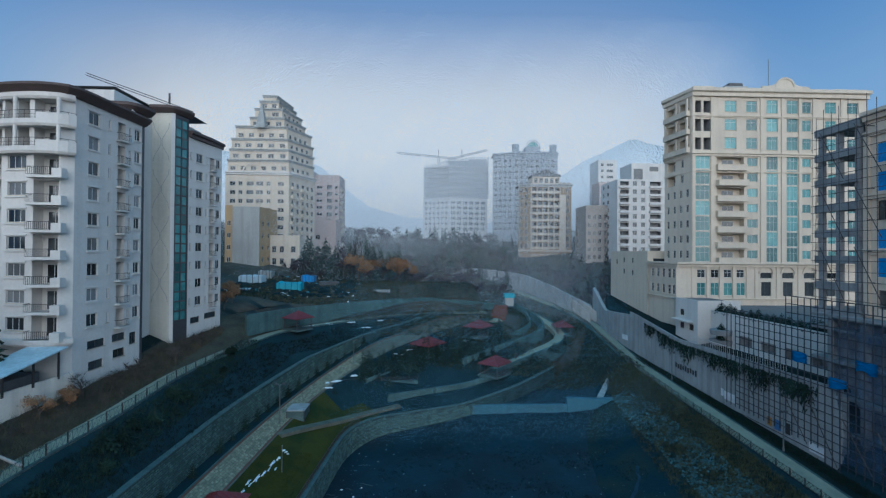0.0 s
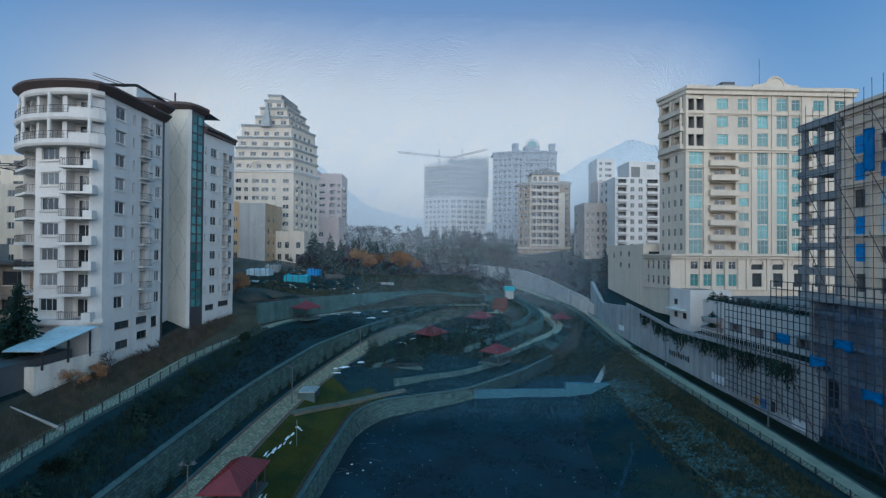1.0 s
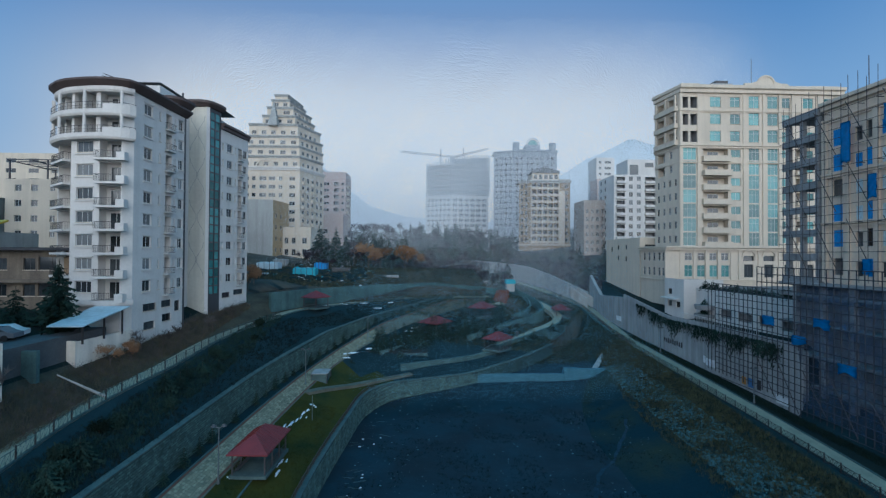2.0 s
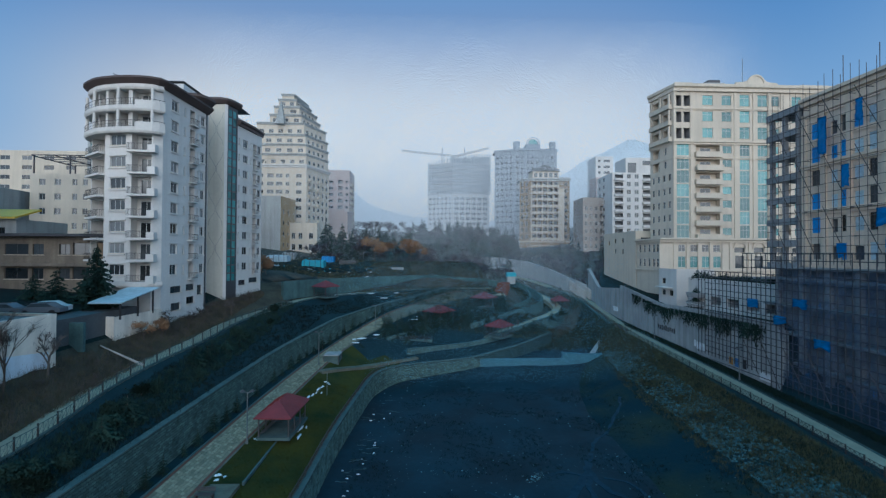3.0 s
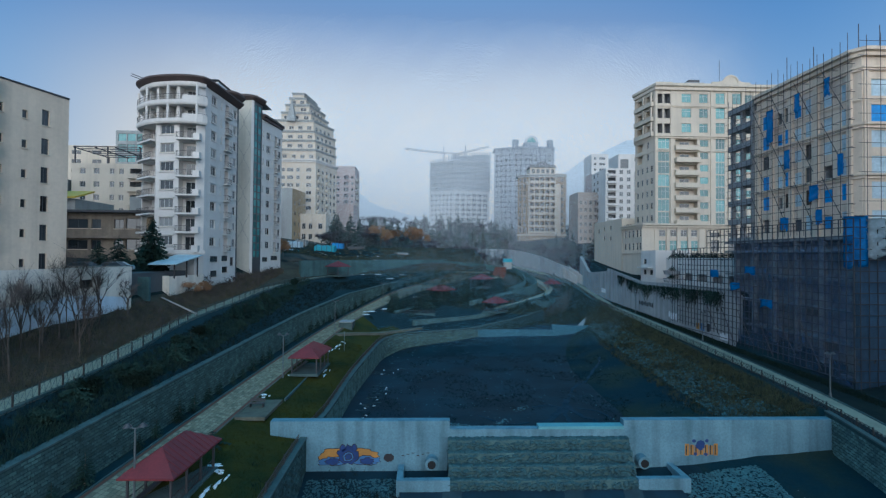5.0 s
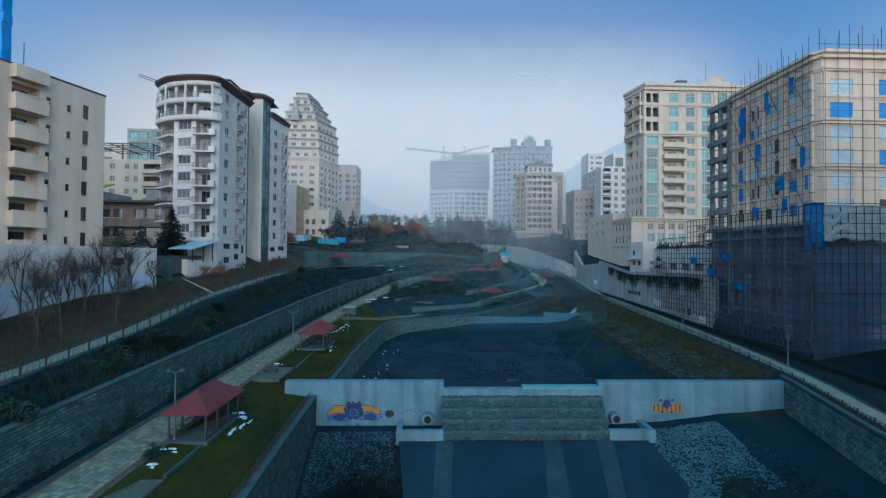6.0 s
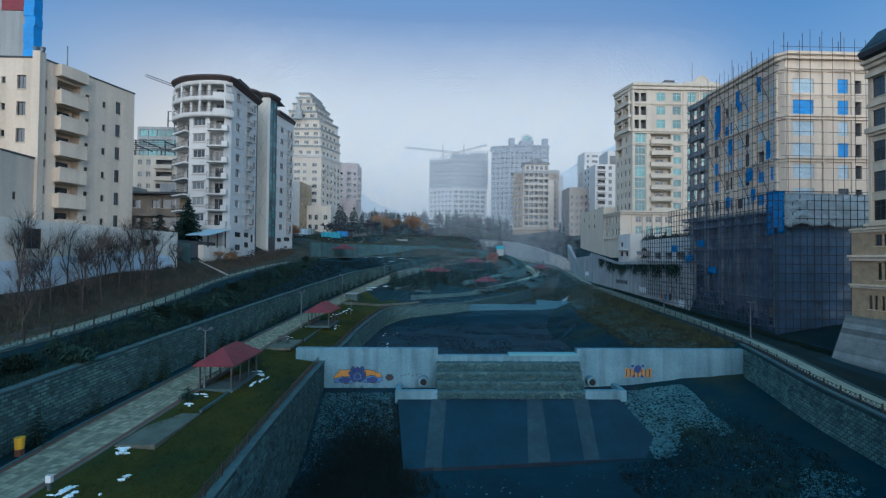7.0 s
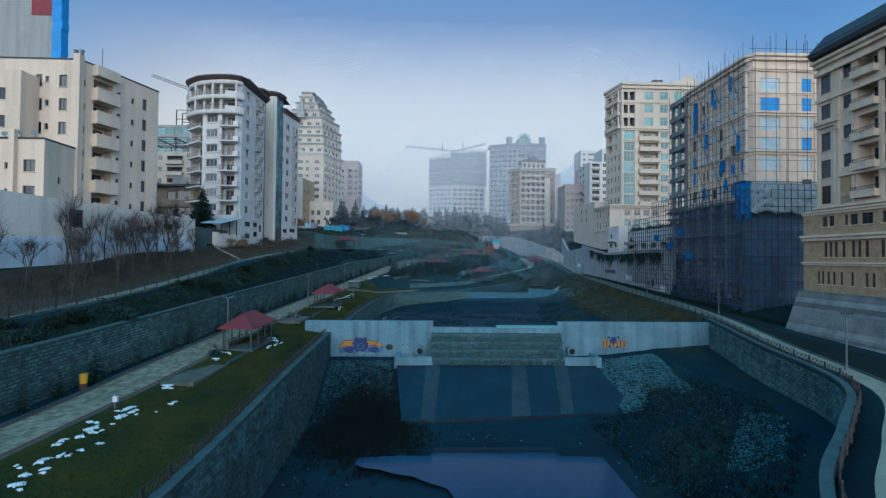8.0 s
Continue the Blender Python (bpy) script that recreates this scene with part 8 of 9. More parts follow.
blob(-6.85, 0.1, 0.3, 0.3, 22.588, WHITEWASH, tag, 5.1, "paint_patch", "")
for k in range(6):
    x = -5.6 + 0.5 * k
    part("paint_stroke", box(x, x + 0.28, 22.585, 22.595, -0.45 + 0.12 * (k % 3), -0.38 + 0.12 * (k % 3)), PAINT_BLACK, tag)
mural = thing("graffiti", "yellow and dark blue spray-painted graffiti on the dam wall", "graffiti", m=pose(24.9, 22.58, 0))
for k in range(7):
    x = 23.2 + 0.5 * k
    part("paint_patch", box(x, x + 0.42, 22.58, 22.594, -0.6 + 0.08 * (k % 2), 0.6 - 0.1 * (k % 3)), PAINT_ORANGE, mural)
    part("paint_stroke", box(x + 0.08, x + 0.2, 22.57, 22.579, -0.5, 0.45), PAINT_BLACK, mural)
blob(24.8, 0.45, 0.5, 0.5, 22.565, PAINT_BLUE, mural, 2.3, "paint_patch", "")
for sx, sz in ((-0.95, 1.05), (0.95, 1.05), (-0.75, -0.7), (0.8, -0.75)):
    blob(24.8 + 0.7 * sx, 0.1 + 0.75 * sz, 0.2, 0.16, 22.565, PAINT_BLUE, mural, sx + sz, "paint_patch", "")
wallart = thing("graffiti", "faded spray paint and white bills on the great concrete wall", "graffiti", m=pose(48.95, 70, 7))
for y, z, wy, hz_, mat in ((69.8, 6.6, 2.6, 1.3, SIGNWHITE), (72.6, 6.9, 0.6, 1.2, SIGNWHITE), (62.2, 5.9, 0.9, 1.2, PAINT_ORANGE), (60.6, 5.8, 1.1, 1.4, PAINT_SKY), (59.0, 5.9, 0.8, 1.5, PAINT_BLACK), (53.8, 5.2, 2.2, 1.2, SIGNWHITE), (108, 9.2, 3.0, 1.2, SIGNWHITE)):
    part("painted_panel", box(48.93, 48.985, y, y + wy, z, z + hz_), mat, wallart)
for k in range(9):
    part("paint_stroke", box(48.95, 48.985, 80 + 0.8 * k, 80.5 + 0.8 * k, 8.0 + 0.1 * (k % 3), 9.1 - 0.15 * (k % 2)), PAINT_BLACK, wallart)


# ---- snow, stones and rubble ----
def snow_patch(x, y, z, rx, ry, seed):
    bm = bmesh.new()
    n = 34
    c = bm.verts.new((x, y, z + 0.05))
    ring_, mid_ = [], []
    for k in range(n):
        a = 2 * math.pi * k / n
        r = max(0.25, 1 + 1.1 * noise.noise(Vector((2.6 * math.cos(a) + seed, 2.2 * math.sin(a), seed))) + 0.45 * noise.noise(Vector((7 * math.cos(a), 7 * math.sin(a) + seed, seed))))
        ring_.append(bm.verts.new((x + rx * r * math.cos(a), y + ry * r * math.sin(a), z - 0.05)))
        mid_.append(bm.verts.new((x + rx * r * 0.75 * math.cos(a), y + ry * r * 0.75 * math.sin(a), z + 0.04)))
    for k in range(n):
        j = (k + 1) % n
        bm.faces.new((ring_[k], ring_[j], mid_[j], mid_[k])).smooth = True
        bm.faces.new((mid_[k], mid_[j], c)).smooth = True
    tagged(part("snow_patch", bm, SNOW), "thin patch of old snow on the lawn", "snow", group="snow patches")


def lawn_z(x, y):
    """Height of the lawn between the promenade and the basin wall."""
    k = (x + 23.5) / 9.0
    return interp(Z_PROM, y) * (1 - k) + interp([(-60, 0), (-18, 0.1), (2.5, 0.7), (22.5, 1.2), (30, 1.5), (45, 1.8), (59, 2), (72, 2.2)], y) * k


rng = random.Random(11)
for x, y, rx, ry in ((-22.6, -3.2, 0.9, 0.55), (-22.4, -8.8, 0.8, 1.0), (-22.9, -10.9, 0.45, 0.4), (-22.4, -12.3, 0.7, 0.8), (-22.6, -13.9, 0.4, 0.5), (-21.6, -15.4, 0.45, 0.7), (-21.4, -17.0, 0.5, 0.5), (-20.9, -18.3, 0.5, 0.4), (-19.6, 13.4, 0.35, 1.9), (-23.0, 8.0, 0.8, 0.35), (-22.9, 5.6, 0.55, 0.4), (-20.6, 15.4, 1.2, 0.8), (-18.0, 44.0, 0.35, 1.8), (-22.3, 32.0, 0.6, 0.6), (-21.8, 40.6, 0.8, 0.5), (-19.6, 55.6, 0.4, 1.8), (-20.2, 52.6, 0.35, 1.3), (-18.9, 58.2, 0.4, 1.6), (-18.6, 61, 0.5, 0.5)):
    for q in range(3):
        sx, sy = x + rx * (0.5 * q - 0.5) + 0.2 * math.sin(7 * y + q), y + ry * math.sin(3 * x + 2.3 * q) * 0.8
        snow_patch(sx, sy, on_ground(sx, sy) + 0.02, rx * (0.46 - 0.11 * q), ry * (0.5 - 0.12 * q), x * 1.3 + y + 5 * q)
for k in range(14):
    x, y = rng.uniform(-23.2, -20.5), rng.uniform(-20, -6)
    snow_patch(x, y, on_ground(x, y) + 0.01, rng.uniform(0.08, 0.22), rng.uniform(0.08, 0.25), k)
for x, y, r in ((-16.2, 84.0, 1.1), (-13.6, 86.8, 1.3), (-11.2, 88.6, 0.9), (-17.6, 81.0, 0.9), (-6.2, 95.6, 1.2), (-3.4, 97.8, 0.9), (9.2, 104.0, 0.9), (-24.5, 98.2, 1.0), (-21.0, 100.0, 1.2), (-17.2, 102.6, 1.3), (-11.0, 107.0, 0.9)):
    for q in range(3):
        snow_patch(x + 0.8 * q * math.sin(x + q), y + 0.7 * q * math.cos(3 * x + q), on_ground(x, y) + 0.04, r * (0.6 - 0.15 * q), r * 0.35, x + q)
for x, y, z, r in ((-12.2, 91.5, 7.0, 0.9), (-9.4, 95.0, 7.3, 0.9), (-5.2, 99.5, 7.8, 0.8), (-14.8, 86.6, 6.5, 0.8), (9.0, 115, 10.1, 1.0), (-19.5, 99.6, 12.8, 1.1), (-14, 103, 13.2, 1.2)):
    snow_patch(x, y, z, r, r * 0.6, x)


def pebbles(name, label, count, place_of, size, mat, seed, flat=0.5, kind="stuff"):
    """Many loose stones as one mesh."""
    rng = random.Random(seed)
    verts, faces = [], []
    for _ in range(count):
        spot = place_of(rng)
        if spot is None:
            continue
        c, s = Vector(spot), size * rng.uniform(0.55, 1.5)
        a = rng.uniform(0, 6.28)
        b = len(verts)
        n = 6
        for ring_r, h in ((1.0, 0.0), (0.7, 0.8)):
            for k in range(n):
                t = a + 2 * math.pi * k / n
                r = s * ring_r * rng.uniform(0.75, 1.15)
                verts.append((c.x + r * math.cos(t), c.y + r * math.sin(t), c.z + s * flat * h))
        verts.append((c.x, c.y, c.z + s * flat))
        for k in range(n):
            j = (k + 1) % n
            faces.append((b + k, b + j, b + n + j, b + n + k))
            faces.append((b + n + k, b + n + j, b + 2 * n))
    me = bpy.data.meshes.new(name)
    me.from_pydata(verts, [], faces)
    me.materials.append(mat)
    return tagged(new(name, me), label, "stones", kind=kind)


def cobble_spot(x0, x1, edge):
    def f(rng):
        x, y = rng.uniform(x0, x1), rng.uniform(11.0, 21.6)
        if noise.noise(Vector((x * 0.25, y * 0.25, edge))) + (y - 14.0) * 0.16 < rng.uniform(-0.3, 0.1):
            return None
        return (x, y, on_ground(x, y, 0.03))
    return f


pebbles("cobble_apron", "slope of pale set cobbles below the dam", 5200, cobble_spot(21.6, 30.0, 3.1), 0.115, COBBLE, 1, 0.35)
pebbles("cobble_apron", "partly buried slope of set cobbles", 3400, cobble_spot(-14.6, -6.0, 7.7), 0.115, COBBLE, 2, 0.35)


def low_cobbles(rng):
    k, j = rng.random(), rng.random()
    x, y = 24.6 + 7.0 * k - 2.2 * j, -8.5 + 8.0 * k + 3.2 * j
    return None if x > interp([(-22, 14), (-14, 20.5), (-5, 29.5), (8, 33.8)], y) else (x, y, on_ground(x, y, 0.03))


pebbles("cobble_apron", "small patch of set cobbles at the foot of the road wall", 1700, low_cobbles, 0.115, COBBLE, 9, 0.35)


def spill_spot(rng):
    k = rng.randrange(4)
    x = rng.uniform(-0.9, 17.0)
    if rng.random() < 0.5:
        return (x, 22.55 - 0.75 * (k + 1) + rng.uniform(0.1, 0.7), 1.35 - 0.95 * k)
    return (x, 22.5 - 0.75 * (k + 1) - 0.02, 1.25 - 0.95 * k - rng.uniform(0.05, 0.85))


pebbles("spillway_stones", "mossy stones set in the spillway steps", 2600, spill_spot, 0.19, COBBLE, 3, 0.55)


def bank_spot(rng):
    y = rng.uniform(24.5, 84)
    lo, hi = interp([(24, 30.5), (36, 31.5), (52, 32.5), (84, 35)], y), interp([(24, 36.5), (36, 37.6), (52, 38.6), (84, 39.5)], y)
    x = rng.uniform(lo, hi)
    if noise.noise(Vector((x * 0.3, y * 0.3, 5))) < rng.uniform(-0.6, 0.15):
        return None
    return (x, y, on_ground(x, y, 0.03))


pebbles("riprap", "grey broken riprap stones on the basin bank", 8000, bank_spot, 0.2, RIPRAP, 4, 0.6)


def bed_spot(rng):
    y = rng.uniform(-24, 20)
    x = rng.uniform(-14, 30)
    if x > interp([(-22, 14), (-14, 20.5), (-5, 29.5), (8, 33.5)], y) or -5 < x < 19.5 and y > 9 or (-8 < x < 16 and y < 4.5):
        return None
    return (x, y, on_ground(x, y, 0.02))


pebbles("river_gravel", "scattered pale stones and litter on the lower bed", 380, bed_spot, 0.085, PEBBLE, 5, 0.6)
pebbles("river_gravel", "scattered small stones on the basin mud", 260, lambda r: (lambda x, y: (x, y, on_ground(x, y, 0.02)))(r.uniform(-13, 24), r.uniform(25, 78)), 0.10, PEBBLE, 6, 0.6)
for k in range(18):
    r2 = random.Random(k + 40)
    a = r2.uniform(0, 1)
    snow_patch(-11.0 + r2.gauss(0, 1.0) + a * 1.0, 28 + a * 34, on_ground(-10.5, 28 + a * 34) + 0.03, r2.uniform(0.08, 0.2), r2.uniform(0.05, 0.12), k * 1.7)


# rubbish and low heaps over the rough field
def scrap(r):
    x, y = r.uniform(-50, -18), r.gauss(120, 7)
    return None if y < 108 or y > 138 else (x, y, on_ground(x, y, 0.05))


pebbles("field_rubbish", "pale scattered rubbish and sheets on the rough field", 170, scrap, 0.42, SNOW, 21, 0.35)
pebbles("field_rubbish", "dark heaps of soil and scrap on the rough field", 500, scrap, 0.75, SOIL, 22, 0.5)
pebbles("field_rubbish", "blue plastic scraps on the rough field", 40, scrap, 0.5, TURQUOISE, 23, 0.5)
pebbles("bed_litter", "pale litter and foam along the water's edge", 40, lambda r: (lambda x, y: (x, y, on_ground(x, y, 0.0)))(r.gauss(8, 7), r.gauss(9.0, 0.8)), 0.06, PEBBLE, 24, 0.6)
pebbles("bed_litter", "pale frozen rills on the basin mud", 420, lambda r: (lambda a: (-9 + 20 * a + r.gauss(0, 0.25), 30 + 9 * a + 3 * math.sin(a * 7) + r.gauss(0, 0.35), on_ground(-9 + 20 * a, 31 + 9 * a, 0.0)))(r.random()), 0.11, PEBBLE, 25, 0.3)
pebbles("river_gravel", "small pale stones over the bed beside the road wall", 900, lambda r: (lambda x, y: None if (x < 24 and y > 11) or x > interp([(-22, 14), (-14, 20.5), (-5, 29.5), (8, 33.5)], y) else (x, y, on_ground(x, y, 0.02)))(r.uniform(17, 32), r.uniform(-20, 18)), 0.055, PEBBLE, 27, 0.7)
pebbles("river_gravel", "small stones and litter over the basin mud", 1500, lambda r: (lambda x, y: None if noise.noise(Vector((x * 0.1, y * 0.1, 9))) < 0.05 else (x, y, on_ground(x, y, 0.02)))(r.uniform(-12, 30), r.uniform(25, 80)), 0.07, PEBBLE, 28, 0.6)


# ---- plants ----
def tree_meshes(seed, height, spread, kind, fine=0.022):
    """Trunk with limbs, and a crown of fine twigs or leaves; both as plain meshes at the origin."""
    rng = random.Random(seed)
    tv, tf, cv, cf = [], [], [], []

    def tube(a, b, ra, rb, n=5):
        d = (b - a).normalized()
        s = d.orthogonal().normalized()
        t = d.cross(s)
        base = len(tv)
        for p, r in ((a, ra), (b, rb)):
            for k in range(n):
                g = 2 * math.pi * k / n
                tv.append(p + (s * math.cos(g) + t * math.sin(g)) * r)
        for k in range(n):
            tf.append((base + k, base + (k + 1) % n, base + n + (k + 1) % n, base + n + k))

    def twig(p, d, L, w):
        s = d.orthogonal().normalized() * w
        base = len(cv)
        cv.extend((p - s, p + s, p + d * L))
        cf.append((base, base + 1, base + 2))

    def grow(p, d, L, r, depth):
        q = p + d * L
        tube(p, q, r, r * 0.62)
        if depth == 0:
            for _ in range(9 if kind == "bare" else 7):
                e = (d + Vector((rng.gauss(0, 0.55), rng.gauss(0, 0.55), rng.gauss(0.1, 0.45)))).normalized()
                if kind == "bare":
                    twig(p.lerp(q, rng.uniform(0.2, 1)), e, L * rng.uniform(0.7, 1.6), fine)
                else:
                    c = p.lerp(q, rng.uniform(0.3, 1.2)) + e * L * 0.6
                    for _ in range(5):
                        o = Vector((rng.gauss(0, 1), rng.gauss(0, 1), rng.gauss(0, 1))) * 0.28
                        twig(c + o, Vector((rng.gauss(0, 1), rng.gauss(0, 1), rng.gauss(0, 1))).normalized(), 0.3, 0.11)
            return
        for k in range(rng.choice((3, 3, 4))):
            e = (d * 0.75 + Vector((rng.gauss(0, spread), rng.gauss(0, spread), rng.uniform(0.0, 0.45)))).normalized()
            grow(p.lerp(q, rng.uniform(0.55, 1.0)), e, L * rng.uniform(0.55, 0.8), r * 0.55, depth - 1)

    grow(Vector((0, 0, -0.3)), Vector((rng.gauss(0, 0.05), rng.gauss(0, 0.05), 1)).normalized(), height * (0.52 if spread < 0.3 else 0.36), height * (0.009 if spread < 0.3 else 0.018) + 0.03, 3 if kind != "shrub" else 2)
    return (tv, tf), (cv, cf)


def conifer_meshes(seed, height, width, layers=13, per=11):
    rng = random.Random(seed)
    tv, tf, cv, cf = [], [], [], []
    n = 6
    for z, r in ((-0.3, height * 0.02), (height, 0.01)):
        for k in range(n):
            tv.append(Vector((r * math.cos(6.283 * k / n), r * math.sin(6.283 * k / n), z)))
    for k in range(n):
        tf.append((k, (k + 1) % n, n + (k + 1) % n, n + k))
    for i in range(layers):
        f = i / (layers - 1)
        z = height * (0.08 + 0.9 * f)
        reach = width * (1 - f) ** 0.85 * rng.uniform(0.85, 1.1) + 0.06
        for k in range(per):
            a = 6.283 * (k + rng.random()) / per
            L = reach * rng.uniform(0.6, 1.15)
            d = Vector((math.cos(a), math.sin(a), 0))
            t = Vector((-math.sin(a), math.cos(a), 0))
            p = Vector((0, 0, z + rng.uniform(-0.03, 0.05) * height))
            m = 4
            for j in range(m):
                g0, g1 = j / m, (j + 1) / m
                w = (0.30 * (1 - g0) + 0.10) * L * 0.6
                for s in (-1, 1):
                    b = len(cv)
                    a0 = p + d * L * g0 + Vector((0, 0, -0.28 * L * g0 * g0))
                    a1 = p + d * L * (g1 + 0.08) + Vector((0, 0, -0.28 * L * g1 * g1))
                    cv.extend((a0, a1, a0.lerp(a1, 0.55) + t * s * w + Vector((0, 0, -0.12 * L + rng.uniform(-0.03, 0.03) * height))))
                    cf.append((b, b + 1, b + 2))
    return (tv, tf), (cv, cf)


def plant(name, label, category, group, meshes, bark, leaf, spots, names=("trunk", "crown")):
    """Build one plant with its parts, then copies of it at every spot (x, y, z, size, turn)."""
    first = None
    for x, y, z, s, turn in spots:
        z = on_ground(x, y, 0.1) if z is None else z
        m = Matrix.Translation((x, y, z)) @ Matrix.Rotation(radians(turn), 4, "Z") @ Matrix.Diagonal((s, s, s, 1))
        if first is None:
            first = thing(name, label, category, group)
            for (v, f), mat, nm in zip(meshes, (bark, leaf), names):
                me = bpy.data.meshes.new(nm)
                me.from_pydata([tuple(p) for p in v], [], f)
                me.materials.append(mat)
                ob = new(nm, me)
                ob.parent = first
            first.matrix_basis = m
        else:
            c = copy_thing(first, Matrix.Translation((x, y, z)) @ Matrix.Rotation(radians(turn), 4, "Z"))
            c.scale = (s, s, s)


rng = random.Random(3)


def scatter(n, fx, fy, fz, lo, hi, ok=lambda x, y: True):
    out = []
    while len(out) < n:
        y = fy()
        x = fx(y)
        if ok(x, y):
            out.append((x, y, fz(x, y), rng.uniform(lo, hi), rng.uniform(0, 360)))
    return out


U = rng.uniform
# woods at the head of the valley
def head_z(x, y):
    return on_ground(x, y, 0.2)


clear = lambda x, y: not (y < 140 and 15 < x < 52) and not (140 < y < 175 and 30 < x < 48) and not (x < -42 and y > 148) and not (x > 44 and 185 < y)
for k in range(5):
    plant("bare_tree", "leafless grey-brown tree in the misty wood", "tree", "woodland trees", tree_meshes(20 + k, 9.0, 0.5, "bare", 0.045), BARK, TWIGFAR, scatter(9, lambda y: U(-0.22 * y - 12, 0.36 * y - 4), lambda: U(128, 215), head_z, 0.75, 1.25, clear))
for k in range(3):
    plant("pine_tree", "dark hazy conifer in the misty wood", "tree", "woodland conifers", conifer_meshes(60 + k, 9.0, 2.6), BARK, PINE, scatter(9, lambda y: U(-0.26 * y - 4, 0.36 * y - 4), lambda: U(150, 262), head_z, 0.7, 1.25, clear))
plant("pine_tree", "dark conifer beside the far apartment house", "tree", "woodland conifers", conifer_meshes(70, 10.0, 2.2), BARK, PINE, [(65.5, 140, None, 1.0, 0), (62, 150, None, 0.9, 60), (58, 158, None, 1.0, 120), (71, 152, None, 0.8, 200), (67, 165, None, 1.0, 20), (60, 172, None, 1.1, 80), (55, 180, None, 1.1, 10)])
plant("bare_tree", "leafless shrub on the wooded bank", "tree", "woodland trees", tree_meshes(31, 6.0, 0.6, "bare", 0.045), BARK, TWIGFAR, scatter(14, lambda y: U(50, 58 + (y - 130) * 0.35), lambda: U(132, 186), head_z, 0.8, 1.3))


def wood(name, label, kinds, bark, leaf, spots):
    """A wood of trees too many and too far to count, as one mesh."""
    verts, faces, slots, base = [], [], [], 0
    stock = [[(np.array([tuple(p) for p in v]), np.array([list(q) + [q[-1]] * (4 - len(q)) for q in f])) for v, f in m] for m in kinds]
    for n, (x, y, z, s, turn) in enumerate(spots):
        c, d = math.cos(radians(turn)) * s, math.sin(radians(turn)) * s
        for slot, (v, f) in enumerate(stock[n % len(stock)]):
            verts.append(np.column_stack((v[:, 0] * c - v[:, 1] * d + x, v[:, 0] * d + v[:, 1] * c + y, v[:, 2] * s + z)))
            faces.append(f + base)
            slots.append(np.full(len(f), slot, dtype=np.int32))
            base += len(v)
    v, f, sl = np.vstack(verts), np.vstack(faces), np.concatenate(slots)
    me = bpy.data.meshes.new(name)
    me.from_pydata(v.tolist(), [], [q[:3] if q[2] == q[3] else q for q in f.tolist()])
    me.materials.append(bark)
    me.materials.append(leaf)
    me.polygons.foreach_set("material_index", sl)
    tagged(new(name, me), label, "wood", kind="stuff")


off_road = lambda x, y: clear(x, y) and abs(x - interp([(118, 46), (135, 46.5), (160, 40), (176, 34), (190, 26), (205, 12)], y)) > 6.5
WOODKINDS = [tree_meshes(200 + k, 7.0, 0.62, "bare", 0.06) for k in range(4)]
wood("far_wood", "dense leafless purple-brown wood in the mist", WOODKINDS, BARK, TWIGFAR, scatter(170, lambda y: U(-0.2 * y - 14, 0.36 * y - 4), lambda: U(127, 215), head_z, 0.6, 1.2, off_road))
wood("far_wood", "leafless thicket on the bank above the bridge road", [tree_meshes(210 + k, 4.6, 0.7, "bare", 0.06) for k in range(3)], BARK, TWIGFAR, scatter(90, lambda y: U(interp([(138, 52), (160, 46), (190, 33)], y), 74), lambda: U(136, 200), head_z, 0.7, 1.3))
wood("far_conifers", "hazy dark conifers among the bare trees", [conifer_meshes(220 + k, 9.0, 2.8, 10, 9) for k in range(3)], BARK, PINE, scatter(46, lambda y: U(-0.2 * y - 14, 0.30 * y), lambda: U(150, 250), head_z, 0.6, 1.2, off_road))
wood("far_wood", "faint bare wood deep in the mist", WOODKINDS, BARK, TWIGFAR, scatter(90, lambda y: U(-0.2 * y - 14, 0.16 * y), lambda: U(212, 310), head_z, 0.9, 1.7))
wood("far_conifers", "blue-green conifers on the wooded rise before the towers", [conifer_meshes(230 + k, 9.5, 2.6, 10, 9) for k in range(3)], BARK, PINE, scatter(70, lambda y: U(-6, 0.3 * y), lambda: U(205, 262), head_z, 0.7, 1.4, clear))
plant("pine_tree", "dark conifer at the edge of the rough field", "tree", "woodland conifers", conifer_meshes(72, 9.5, 3.4, 14, 12), BARK, PINE, [(U(-40, -8), U(138, 150), None, U(0.8, 1.4), U(0, 360)) for _ in range(26)])
# rust-coloured trees by the field
plant("autumn_tree", "rounded tree with rust-brown dead leaves", "tree", "rust trees", tree_meshes(41, 6.6, 0.8, "leaf"), BARK, RUSTLEAF, [(-18.6, 125.0, None, 1.5, 30), (-15.6, 128.0, None, 1.25, 250), (-8.0, 123.5, None, 1.4, 140), (-5.2, 126.5, None, 1.15, 60), (-39.2, 47.5, None, 0.5, 80), (-38.6, 50.5, None, 0.45, 10), (-41.5, 98, None, 0.9, 10), (-40.5, 92.0, None, 0.8, 200)])
# spruce by the car park and dark shrubs there
plant("spruce", "tall dark spruce beside the bowed building", "tree", "", conifer_meshes(5, 10.5, 3.5, 24, 15), BARK, NEEDLE, [(-45.2, 47.4, 14.6, 1.0, 0)])
plant("spruce", "dark spreading conifer at the car park", "tree", "", conifer_meshes(6, 5.5, 3.0, 12, 12), BARK, NEEDLE, [(-50.5, 47.8, 16.6, 1.0, 0), (-54.5, 49.2, 16.6, 0.9, 90), (-47.6, 49.4, 16.6, 0.8, 50)])
# small conifers along the promenade wall and round the far gazebo
hedge = []
